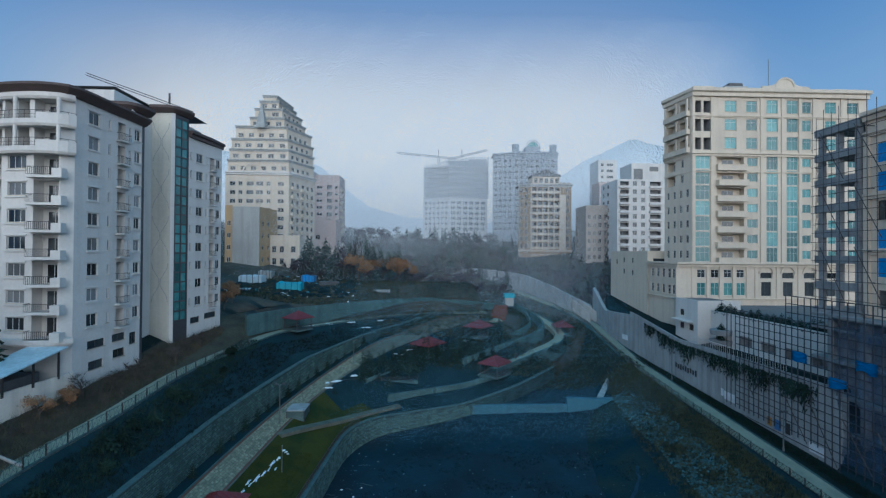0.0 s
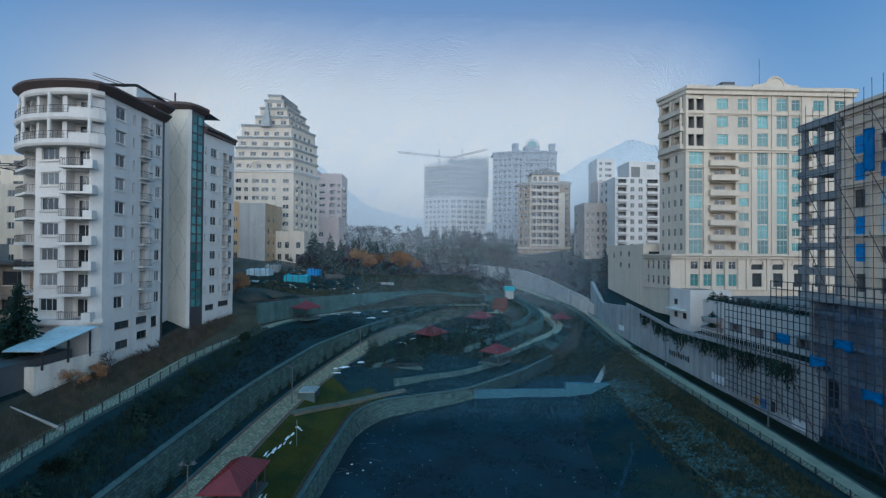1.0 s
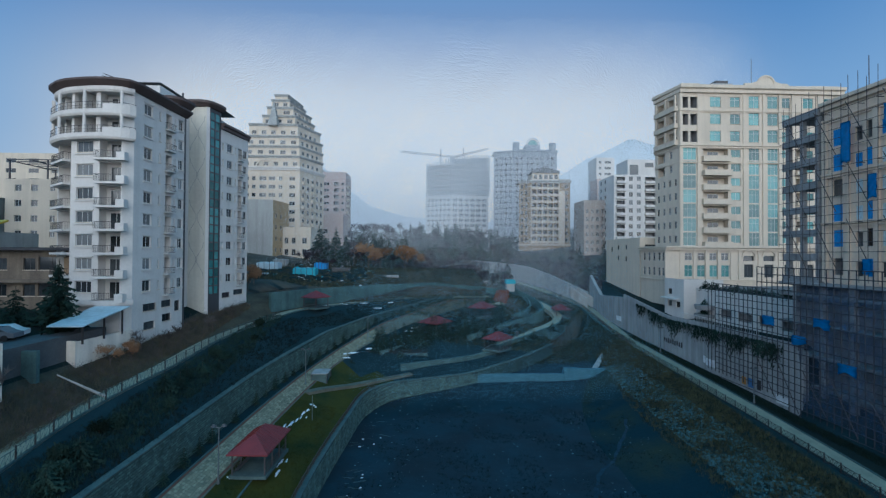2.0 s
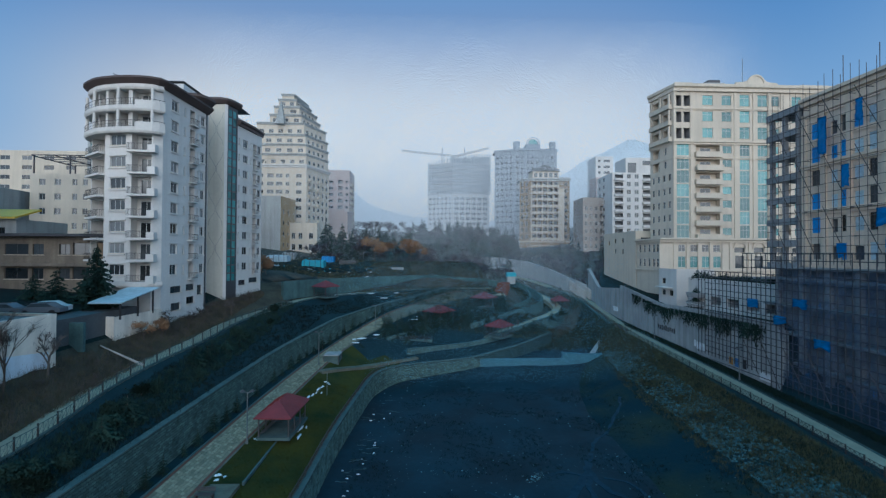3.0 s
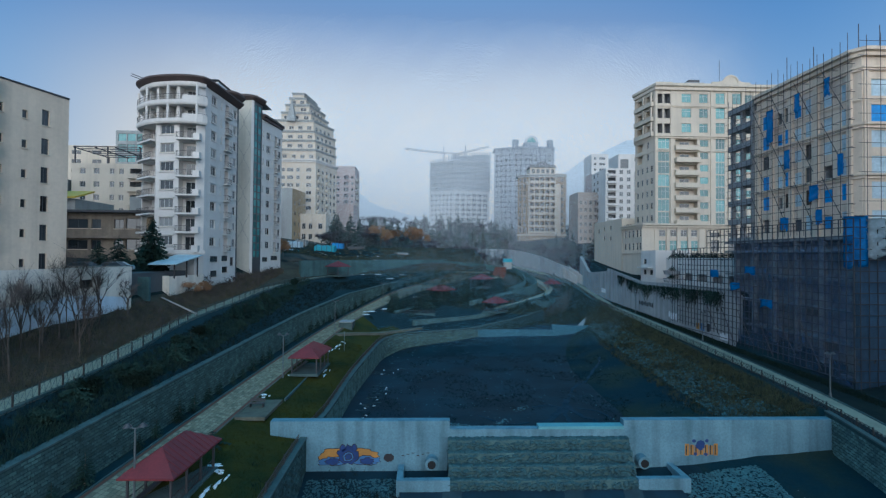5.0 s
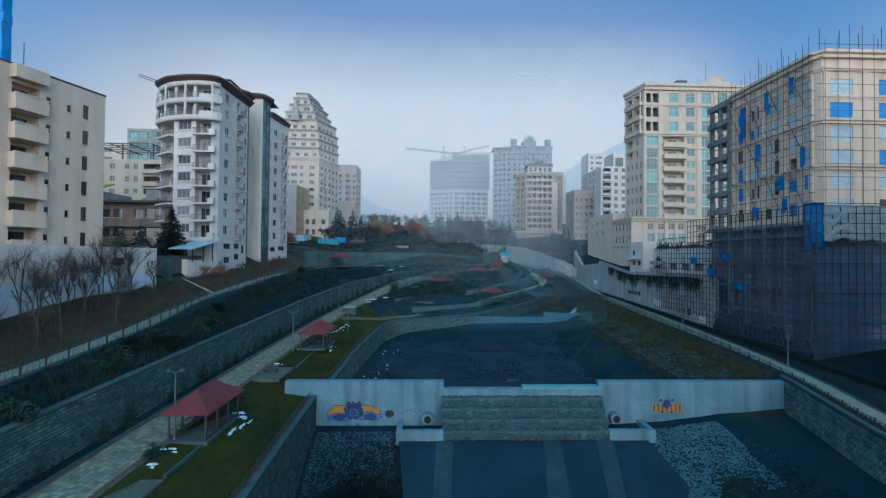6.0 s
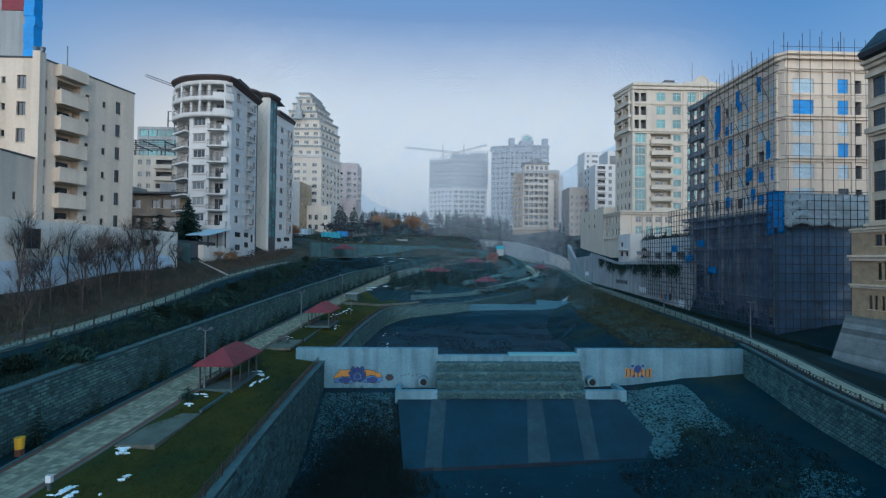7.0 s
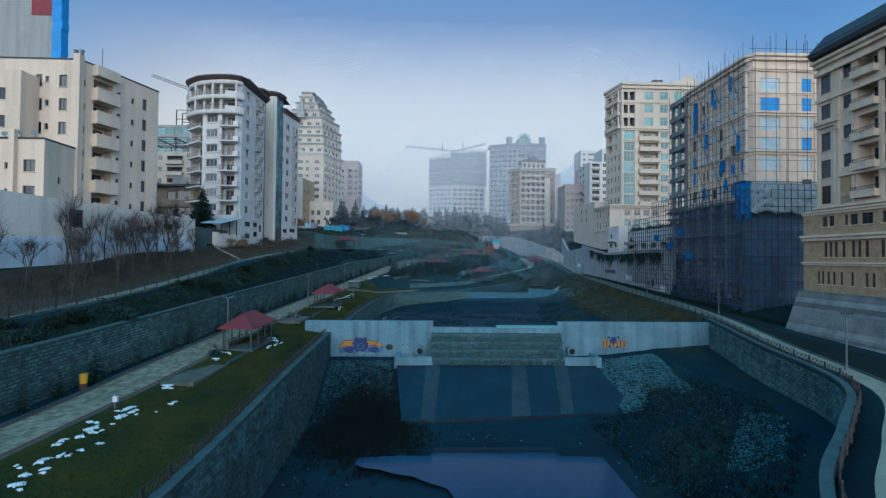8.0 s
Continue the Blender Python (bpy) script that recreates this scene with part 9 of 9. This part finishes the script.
for i, p in enumerate(offset(WALL_FOOT, 0.75)):
    if i % 2 == 0 and p.y > -20 and noise.noise(p * 0.25) > -0.28:
        hedge.append((p.x + U(-0.1, 0.1), p.y + U(-0.5, 0.5), p.z, U(0.65, 1.35), U(0, 360)))
plant("young_conifer", "small dark conifer at the foot of the stone wall", "shrub", "hedge conifers", conifer_meshes(8, 1.9, 0.75, 9, 9), BARK, NEEDLE, hedge)
plant("young_conifer", "dark conifer on the bank below the gazebo", "shrub", "bank conifers", conifer_meshes(9, 3.0, 1.0, 10, 10), BARK, NEEDLE, [(*p, U(0.7, 1.35), U(0, 360)) for p in [(-13 + 1.25 * k + U(-0.7, 0.7), 88.6 + 0.85 * k + U(-2.0, 1.2), None) for k in range(26)]])
plant("young_conifer", "dark conifer on the bank below the gazebo", "shrub", "bank conifers", conifer_meshes(10, 2.6, 1.2, 9, 10), BARK, NEEDLE, [(-11 + 1.5 * k + U(-0.7, 0.7), 87.4 + 0.75 * k + U(-0.8, 0.8), None, U(0.7, 1.2), U(0, 360)) for k in range(18)] + [(U(-10, 12), 0, 0, U(0.7, 1.4), U(0, 360)) for k in range(0)])
garden = []
for k in range(46):
    a = U(0, 1)
    x, y = -12 + 30 * a, interp([(0, 88.5), (0.5, 98.5), (1, 109)], a) + U(-4.5, 1.0)
    garden.append((x, y, None, U(0.8, 1.5), U(0, 360)))
plant("young_conifer", "dark conifer in the planted bank below the promenade", "shrub", "bank conifers", conifer_meshes(13, 2.9, 1.25, 9, 10), BARK, NEEDLE, garden)
plant("dark_shrub", "dense dark evergreen shrub beside the path", "shrub", "path shrubs", conifer_meshes(12, 1.5, 1.3, 7, 10), BARK, NEEDLE, [(x, y, z, U(0.7, 1.5), U(0, 360)) for x, y, z in [(-32.6, 47, 10.2), (-31.8, 49, 10.0), (-32.4, 51.5, 10.6), (-31.6, 54, 10.4), (-30.8, 57, 10.2), (-32.2, 60, 11), (-31.4, 29, 7.6), (-31.8, 33, 8.2), (-32.6, 16, 7.2), (-33.0, 4, 6.4), (-16.0, 80, 4.8), (-13.5, 84.6, 4.9), (-10, 85.2, 4.9), (-7, 85.6, 4.9), (-22.6, 19.2, 2.0), (-23.6, 6.9, 1.5), (30, 104.5, 7.4), (33.5, 107.5, 8.4), (24, 99.5, 6.2), (21, 97.0, 6.0)]])
# bare saplings and brush on the upper slope
slope_z = lambda x, y: on_ground(x, y, 0.1)
for k in range(3):
    plant("bare_sapling", "thin leafless sapling against the white wall", "tree", "slope saplings", tree_meshes(80 + k, 6.4, 0.24, "bare", 0.014), BARK, TWIG, [(x, y, slope_z(x, y), U(0.6, 1.15), U(0, 360)) for x, y in [(U(-40.7, -37.0), U(-4, 30)) for _ in range(10)]])
plant("bare_tree", "leafless spreading tree at the wall's end", "tree", "slope saplings", tree_meshes(90, 5.4, 0.62, "bare"), BARK, TWIG, [(-39.4, 33.0, 12.4, 1.0, 0), (-39.0, 53.0, 12.6, 0.95, 70), (-37.6, 60, 13.0, 0.8, 150), (-38.2, 56.5, 12.8, 0.7, 220), (-36.8, 68, 13.4, 0.7, 20), (-36.5, 75, 14, 0.75, 100)])
for k in range(3):
    plant("bare_bush", "tangled leafless bush on the dark slope", "shrub", "slope bushes", tree_meshes(95 + k, 2.4, 0.6, "bare", 0.012), BARK, TWIG, [(x, y, slope_z(x, y), U(0.3, 0.7), U(0, 360)) for x, y in [(U(-40.4, -36.8), U(-8, 84)) for _ in range(14)]])
plant("low_bush", "dark low bush below the upper path", "shrub", "slope bushes", tree_meshes(99, 2.0, 0.8, "leaf"), BARK, NEEDLE, [(x, y, on_ground(x, y, 0.1), U(0.5, 1.0), U(0, 360)) for x, y in [(U(-33.2, -30.6), U(-8, 80)) for _ in range(22)]])
g = thing("fallen_trunk", "pale fallen tree trunk leaning on the slope", "log", m=pose(-36.8, 40.6, 11.4))
bm = bmesh.new()
bmesh.ops.create_cone(bm, cap_ends=True, segments=8, radius1=0.16, radius2=0.07, depth=5.2, matrix=look((-37.4, 40.6, 12.4), (-33.0, 40.9, 10.2)))
part("trunk", bm, material("pale_bark", (0.34, 0.33, 0.31), 0.9), g)
# bushes on the right-hand terrace and hanging plants on the great wall
plant("clipped_bush", "dark clipped evergreen bush on the white terrace wall", "shrub", "terrace bushes", conifer_meshes(14, 1.6, 1.25, 8, 11), BARK, NEEDLE, [(55.2, 82 - 1.75 * k + U(-0.4, 0.4), 19.4, U(0.8, 1.35), U(0, 360)) for k in range(13)] + [(53.2, 79.5, 16.5, 0.9, 0), (53.4, 80.4, 14.7, 0.8, 40), (52.8, 78.8, 14.7, 0.8, 90)])


def hanging(seed):
    rng = random.Random(seed)
    v, f = [], []
    for _ in range(150):
        x, z = rng.gauss(0, 0.55), -abs(rng.gauss(0, 0.9))
        p = Vector((rng.uniform(-0.22, 0.0), x, z))
        b = len(v)
        d = Vector((rng.gauss(0, 0.1), rng.gauss(0, 0.16), -rng.uniform(0.25, 0.6)))
        v.extend((p + Vector((0, -0.09, 0)), p + Vector((0, 0.09, 0)), p + d))
        f.append((b, b + 1, b + 2))
    return ([Vector((0, 0, 0)), Vector((0, 0.1, 0)), Vector((0, 0, 0.1))], [(0, 1, 2)]), (v, f)


for k in range(3):
    plant("hanging_plant", "dark trailing plant hanging over the concrete wall", "plant", "trailing plants", hanging(k), BARK, NEEDLE, [(48.9, y, interp([(54, 13.3), (86, 12.8), (105, 15.2)], y) + 0.4, U(0.7, 1.5), U(-8, 8)) for y in [56.5 + 1.95 * (3 * i + k) * 0.95 + U(-0.5, 0.5) for i in range(8)]], ("stem", "leaves"))


# rough grass and dead stalks over the slopes and the bank
def tufts(name, label, count, spot, height, mat, seed, width=0.02, blades=6):
    rng = random.Random(seed)
    v, f = [], []
    for _ in range(count):
        s = spot(rng)
        if s is None:
            continue
        c = Vector((s[0], s[1], on_ground(s[0], s[1], 0.03)))
        for _ in range(blades):
            b = len(v)
            h = height * rng.uniform(0.5, 1.3)
            a = rng.uniform(0, 6.28)
            o = Vector((rng.gauss(0, 0.16), rng.gauss(0, 0.16), 0))
            w = Vector((math.cos(a), math.sin(a), 0)) * width
            v.extend((c + o - w, c + o + w, c + o + Vector((rng.gauss(0, 0.4) * h, rng.gauss(0, 0.4) * h, h))))
            f.append((b, b + 1, b + 2))
    me = bpy.data.meshes.new(name)
    me.from_pydata([tuple(p) for p in v], [], f)
    me.materials.append(mat)
    return tagged(new(name, me), label, "grass", kind="stuff")


def up_slope(r):
    y, x = r.uniform(-20, 84), r.uniform(-40.6, -36.6)
    return (x, y, on_ground(x, y))


def low_slope(r):
    y, k = r.uniform(-20, 84), r.random()
    return (-33.4 + 3.2 * k, y, interp([(-60, 3.5), (10, 7.3), (34, 9.8), (48.7, 11.6), (70, 13), (90, 14)], y) * (1 - k) + (interp(Z_PROM, y) + 4.0) * k + 0.1)


def right_bank(r):
    y, k = r.uniform(25, 96), r.random() ** 0.7
    return (interp([(25, 29), (60, 31), (96, 37)], y) * (1 - k) + interp([(25, 39.2), (60, 42), (96, 43.8)], y) * k, y, -0.9 * (1 - k) + interp([(25, 3.2), (60, 4.9), (96, 6.6)], y) * k)


tufts("dry_grass", "dead grass and stalks over the upper slope", 9000, up_slope, 0.5, STRAW, 1, 0.016, 6)
tufts("slope_stalks", "tall brown stalks and brambles on the upper slope", 3400, up_slope, 1.15, TWIG, 11, 0.009, 6)
tufts("slope_weeds", "dark weeds over the planted slope", 5000, low_slope, 0.5, NEEDLE, 2, 0.03)
tufts("bank_grass", "rough dry grass over the basin bank", 9000, right_bank, 0.5, BANKGRASS, 3, 0.025)
tufts("bank_weeds", "dark weeds over the basin bank", 5000, right_bank, 0.4, NEEDLE, 4, 0.03)
tufts("lawn_blades", "short dull grass over the lawn", 16000, lambda r: (lambda x, y: (x, y, lawn_z(x, y)))(r.uniform(-23.2, -15.2), r.uniform(-22, 62)), 0.13, LAWN, 5, 0.03, 4)
tufts("bed_weeds", "dark brush and dead weeds over the lower bed", 5200, lambda r: (lambda x, y: None if x > -3.4 and y > 10.5 else (x, y))(r.gauss(-8.0, 2.8), r.gauss(10, 4.2)), 0.55, SCRUB, 31, 0.03, 7)
tufts("bed_weeds", "dark weeds over the lower bed beside the road wall", 4200, lambda r: (lambda x, y: None if x < 17 or (x < 24 and y > 11.5) or x > interp([(-22, 14), (-14, 20.5), (-5, 29.5), (8, 33.5)], y) else (x, y))(r.uniform(17, 32), r.uniform(-18, 14)), 0.3, SCRUB, 32, 0.03, 6)
tufts("mud_weeds", "thin dark weeds over the basin mud", 7000, lambda r: (lambda x, y: None if noise.noise(Vector((x * 0.15, y * 0.15, 3))) < 0.0 else (x, y))(r.uniform(-12, 30), r.uniform(25, 80)), 0.22, SCRUB, 33, 0.03, 6)
tufts("field_grass", "dry grass and rubbish over the rough field", 6000, lambda r: (r.uniform(-48, 14), r.uniform(104, 134), 0), 0.5, STRAW, 6, 0.04)
tufts("field_weeds", "dark weeds over the rough field", 6000, lambda r: (r.uniform(-48, 14), r.uniform(104, 134), 0), 0.5, NEEDLE, 16, 0.05)
def head_spot(r):
    y = r.uniform(93, 138)
    x = r.uniform(interp([(93, 2), (110, 12), (120, 18), (138, 16)], y), 46)
    return (x, y)


tufts("head_grass", "dull grass over the banks at the head of the park", 7000, head_spot, 0.45, BANKGRASS, 41, 0.04, 5)
tufts("head_weeds", "dark brush over the banks at the head of the park", 6000, head_spot, 0.6, NEEDLE, 42, 0.05, 5)
tufts("slope_soil_weeds", "dead weeds over the dark planted slope", 6000, lambda r: (lambda y: (interp([(-20, -32.0), (50, -31.4), (84, -27.0), (104, -14)], y) + r.uniform(-2.4, 2.4), y))(r.uniform(-20, 104)), 0.35, SCRUB, 43, 0.03, 6)
tufts("verge_weeds", "dark weeds along the foot of the walls", 2600, lambda r: (lambda y: (interp([(18, 47.5), (56, 47.6), (100, 47.9)], y) + r.uniform(-0.9, 0.7), y, interp([(18, 3.2), (56, 4.9), (100, 7.0)], y)))(r.uniform(18, 100)), 0.45, NEEDLE, 7, 0.03)


# ---- hills behind the town, and the valley mist ----
def ridge(name, label, pts, y, depth, foot, mat):
    bm = bmesh.new()
    line = along([(x, y, z) for x, z in pts], 60)
    rows = []
    for i, p in enumerate(line):
        z = p.z + 3.5 * noise.noise(Vector((i * 0.35, y, 0))) + 1.5 * noise.noise(Vector((i * 1.1, y, 4)))
        rows.append([Vector((p.x, y - depth, foot)), Vector((p.x, y - depth * 0.45, foot + (z - foot) * 0.55 + 5 * noise.noise(Vector((i * 0.3, 1, y))))), Vector((p.x, y, z)), Vector((p.x, y + depth, foot))])
    sweep(bm, rows, closed=False)
    for f in bm.faces:
        f.smooth = True
    bmesh.ops.recalc_face_normals(bm, faces=bm.faces)
    structure(part(name, bm, mat), label, "hill")


# hills stand pale because their colour already holds the haze
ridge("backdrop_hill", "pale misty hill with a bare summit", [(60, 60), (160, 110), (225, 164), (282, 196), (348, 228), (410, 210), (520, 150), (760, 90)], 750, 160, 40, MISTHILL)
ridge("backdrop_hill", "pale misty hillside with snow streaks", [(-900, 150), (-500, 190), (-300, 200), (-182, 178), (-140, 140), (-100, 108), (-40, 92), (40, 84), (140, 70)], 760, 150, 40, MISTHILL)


# ---- valley mist ----
def mist_bank(name, label, y, pitch, cover, x0, x1, z0, z1, seed, mat=MIST):
    """Haze built as a thing: a curtain of very fine pale flecks that thins out upwards and to its sides."""
    r = np.random.default_rng(seed)
    nx, nz = int((x1 - x0) / pitch), int((z1 - z0) / pitch)
    gx, gz = np.meshgrid(np.arange(nx), np.arange(nz))
    gx, gz = gx.reshape(-1), gz.reshape(-1)
    n = gx.size
    x = x0 + pitch * (gx + 0.5 * (gz % 2) + r.uniform(-0.3, 0.3, n))
    z = z0 + pitch * (gz + r.uniform(-0.3, 0.3, n))
    k = np.clip((z - z0) / (z1 - z0), 0, 1)
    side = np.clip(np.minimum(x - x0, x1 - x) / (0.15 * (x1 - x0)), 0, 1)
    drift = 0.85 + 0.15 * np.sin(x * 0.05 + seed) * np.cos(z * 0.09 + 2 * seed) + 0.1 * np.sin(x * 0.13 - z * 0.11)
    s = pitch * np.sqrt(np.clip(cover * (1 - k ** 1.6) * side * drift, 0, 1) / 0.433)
    keep = s > 0.06 * pitch
    x, z, s = x[keep], z[keep], s[keep]
    n = x.size
    a = r.uniform(0, 2 * np.pi, n)
    tri = np.empty((n, 3, 3))
    yy = y + r.uniform(-3, 3, n)
    for q in range(3):
        t = a + 2 * np.pi * q / 3
        tri[:, q, 0] = x + 0.577 * s * np.cos(t)
        tri[:, q, 1] = yy
        tri[:, q, 2] = z - 0.577 * s * np.sin(t)
    flip = np.cross(tri[:, 1] - tri[:, 0], tri[:, 2] - tri[:, 0])[:, 1] > 0
    tri[flip] = tri[flip][:, ::-1]
    me = bpy.data.meshes.new(name)
    me.vertices.add(n * 3)
    me.vertices.foreach_set("co", tri.reshape(-1))
    me.loops.add(n * 3)
    me.loops.foreach_set("vertex_index", np.arange(n * 3, dtype=np.int32))
    me.polygons.add(n)
    me.polygons.foreach_set("loop_start", np.arange(0, n * 3, 3, dtype=np.int32))
    me.update(calc_edges=True)
    me.materials.append(mat)
    return tagged(new(name, me), label, "mist", kind="stuff")


# fleck curtains added to veil what lies behind, denser with distance
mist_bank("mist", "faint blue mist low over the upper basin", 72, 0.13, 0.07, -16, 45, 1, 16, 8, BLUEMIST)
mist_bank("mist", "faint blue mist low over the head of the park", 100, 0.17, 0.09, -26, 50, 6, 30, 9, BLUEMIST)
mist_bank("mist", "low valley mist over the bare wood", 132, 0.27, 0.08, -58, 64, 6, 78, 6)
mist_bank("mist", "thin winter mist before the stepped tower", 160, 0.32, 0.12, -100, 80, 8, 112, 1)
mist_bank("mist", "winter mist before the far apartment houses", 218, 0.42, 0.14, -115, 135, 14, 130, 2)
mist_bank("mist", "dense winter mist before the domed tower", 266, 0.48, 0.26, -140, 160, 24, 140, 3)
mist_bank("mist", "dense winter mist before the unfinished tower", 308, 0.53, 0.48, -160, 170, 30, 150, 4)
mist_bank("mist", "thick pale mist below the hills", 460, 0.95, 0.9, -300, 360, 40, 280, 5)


# ---- stones of the walls and tiles of the promenade ----
STONE = material("wall_stone", (0.115, 0.190, 0.180), 0.9, (0.058, 0.105, 0.108), 0.8, 0.5, 7.0, 0.5, 9.0, per_object=0.35, spec=0.2, streaks=0.25)
# darker copy of the wall stone: the basin wall's shaded side put into colour
SHADESTONE = material("shaded_wall_stone", (0.075, 0.140, 0.145), 0.85, (0.036, 0.078, 0.086), 0.8, 0.5, 7.0, 0.5, 9.0, per_object=0.45, spec=0.25, streaks=0.35)
TILE = material("paving_tile", (0.28, 0.27, 0.19), 0.9, (0.17, 0.175, 0.135), 1.2, 0.4, 9.0, per_object=0.32, spec=0.2)


def island_tint(mat, amount):
    """Vary joined pieces by island."""
    n, l = mat.node_tree.nodes, mat.node_tree.links
    hsv = next(k for k in n if k.type == "HUE_SAT")
    src = hsv.inputs["Value"].links[0].from_socket
    geo = n.new("ShaderNodeNewGeometry")
    mr = n.new("ShaderNodeMapRange")
    mr.inputs["To Min"].default_value, mr.inputs["To Max"].default_value = 1 - amount, 1 + amount
    mul = n.new("ShaderNodeMath")
    mul.operation = "MULTIPLY"
    l.new(geo.outputs["Random Per Island"], mr.inputs["Value"])
    l.new(src, mul.inputs[0])
    l.new(mr.outputs[0], mul.inputs[1])
    l.new(mul.outputs[0], hsv.inputs["Value"])


island_tint(STONE, 0.28)
island_tint(SHADESTONE, 0.4)
island_tint(TILE, 0.3)
island_tint(PEBBLE, 0.45)
island_tint(RIPRAP, 0.5)


def stone_block(w, h, d, rng):
    """A squared stone with a bulging, uneven face; X along the wall, -Y out of it."""
    j = lambda k: rng.uniform(-k, k)
    c = [(0.022 + j(0.016), 0.018 + j(0.014)), (w - 0.022 + j(0.016), 0.018 + j(0.014)), (w - 0.022 + j(0.016), h - 0.018 + j(0.014)), (0.022 + j(0.016), h - 0.018 + j(0.014))]
    v = [(x, 0.02, z) for x, z in c] + [(x + (0.035 if x < w / 2 else -0.035), -d + j(0.012), z + (0.03 if z < h / 2 else -0.03)) for x, z in c]
    f = [(4, 5, 6, 7)] + [(k, (k + 1) % 4, 4 + (k + 1) % 4, 4 + k) for k in range(4)]
    return v, f


def stone_facing(wall, line, tops, near, name, label, course=0.36, length=0.62, proud=0.05, seed=1, mat=STONE):
    """Courses of stones on the face of a wall; those of the near stretch are single stones."""
    rng = random.Random(seed)
    variants = []
    for k in range(10):
        v, f = stone_block(length, course, proud * rng.uniform(0.7, 1.3), rng)
        me = bpy.data.meshes.new("stone")
        me.from_pydata(v, [], f)
        me.materials.append(mat)
        variants.append((me, v, f))
    total = sum((b - a).length for a, b in zip(line, line[1:]))
    n = int(total / length)
    pts = along(line, n + 1)
    tp = along([(p.x, p.y, z) for p, z in zip(line, tops)], n + 1)
    single, verts, faces = 0, [], []
    for i in range(n):
        a, b = pts[i], pts[i + 1]
        u = Vector((b.x - a.x, b.y - a.y, 0)).normalized()
        rows = int((min(tp[i].z, tp[i + 1].z) - a.z) / course)
        for r in range(rows):
            z = a.z + r * course
            sh = 0.5 * length if r % 2 else 0.0
            # face of the wall is on the right hand of the line
            m = Matrix(((u.x, -u.y, 0, a.x + u.x * sh), (u.y, u.x, 0, a.y + u.y * sh), (0, 0, 1, z), (0, 0, 0, 1)))
            me, v, f = variants[rng.randrange(10)]
            if single < 300 and near[0] < a.y < near[1] and r >= rows - near[2]:
                ob = new("stone", me)
                ob.parent = wall
                ob.matrix_basis = m
                single += 1
            else:
                base = len(verts)
                verts.extend(tuple(m @ Vector(p)) for p in v)
                faces.extend(tuple(base + q for q in g) for g in f)
    me = bpy.data.meshes.new(name)
    me.from_pydata(verts, [], faces)
    me.materials.append(mat)
    ob = new(name, me)
    ob.parent = wall
    tagged(ob, label, kind="stuff")


wp = bpy.data.objects["wall_promenade"]
sel = [k for k, p in enumerate(WALL_FOOT) if -26 < p.y < 100]
stone_facing(wp, [WALL_FOOT[k] for k in sel], [WALL_TOPS[k] for k in sel], (-8, 16, 9), "stone_courses", "joined stone courses of the long wall", 0.27, 0.52, 0.05, 1)
wbn = bpy.data.objects["wall_basin"]
sel = [k for k, p in enumerate(low) if -26 < p.y < 22.0]
stone_facing(wbn, [low[k] for k in sel], [BASIN_TOP[k].z + 0.1 for k in sel], (-16, 6, 9), "stone_courses", "joined stone courses of the basin wall", 0.26, 0.5, 0.05, 2, SHADESTONE)
sel = [k for k, p in enumerate(low) if 24.0 < p.y < 82.0]
stone_facing(wbn, [low[k] for k in sel], [BASIN_TOP[k].z + 0.1 for k in sel], (200, 201, 0), "stone_courses", "joined stone courses of the upper basin wall", 0.3, 0.58, 0.05, 3)
wr = bpy.data.objects["wall_road"]
rwr = list(reversed(rw_line))
stone_facing(wr, rwr, [p.z + 4.8 for p in rwr], (-6, 24, 6), "stone_courses", "joined stone courses of the road wall", 0.3, 0.56, 0.04, 4)


def tiles(path, left, right, y0, y1, near0, near1):
    """Square paving tiles between two edges."""
    rng = random.Random(9)
    s = 0.46
    n = int(sum((b - a).length for a, b in zip(left, left[1:])) / s)
    l, r = along(left, n + 1), along(right, n + 1)
    verts, faces, single = [], [], 0
    cuts = 8
    shared_tile = []
    for k in range(6):
        h = 0.012 + 0.004 * rng.random()
        me = bpy.data.meshes.new("tile")
        g = 0.045
        v = [(g, g, 0), (1 - g, g, 0), (1 - g, 1 - g, 0), (g, 1 - g, 0), (g * 2, g * 2, h), (1 - g * 2, g * 2, h), (1 - g * 2, 1 - g * 2, h), (g * 2, 1 - g * 2, h)]
        f = [(4, 5, 6, 7)] + [(q, (q + 1) % 4, 4 + (q + 1) % 4, 4 + q) for q in range(4)]
        me.from_pydata(v, [], f)
        me.materials.append(TILE)
        shared_tile.append((me, v, f))
    for i in range(n):
        if not y0 < l[i].y < y1:
            continue
        for c in range(cuts):
            a = l[i].lerp(r[i], 0.12 + 0.76 * c / cuts)
            b = l[i].lerp(r[i], 0.12 + 0.76 * (c + 1) / cuts)
            d = l[i + 1].lerp(r[i + 1], 0.12 + 0.76 * c / cuts)
            X, Y = b - a, d - a
            m = Matrix(((X.x, Y.x, 0, a.x), (X.y, Y.y, 0, a.y), (X.z, Y.z, 1, a.z + 0.065 + rng.uniform(0, 0.004)), (0, 0, 0, 1)))
            me, v, f = shared_tile[rng.randrange(6)]
            if single < 300 and near0 < l[i].y < near1:
                ob = new("tile", me)
                ob.parent = path
                ob.matrix_basis = m
                single += 1
            else:
                base = len(verts)
                verts.extend(tuple(m @ Vector(p)) for p in v)
                faces.extend(tuple(base + q for q in g) for g in f)
    me = bpy.data.meshes.new("tile_field")
    me.from_pydata(verts, [], faces)
    me.materials.append(TILE)
    ob = new("tile_field", me)
    ob.parent = path
    tagged(ob, "joined paving tiles of the promenade", kind="stuff")


tiles(promenade, PROM_L, along(PROM_R, len(PROM_L)), -30, 96, -14, 4)
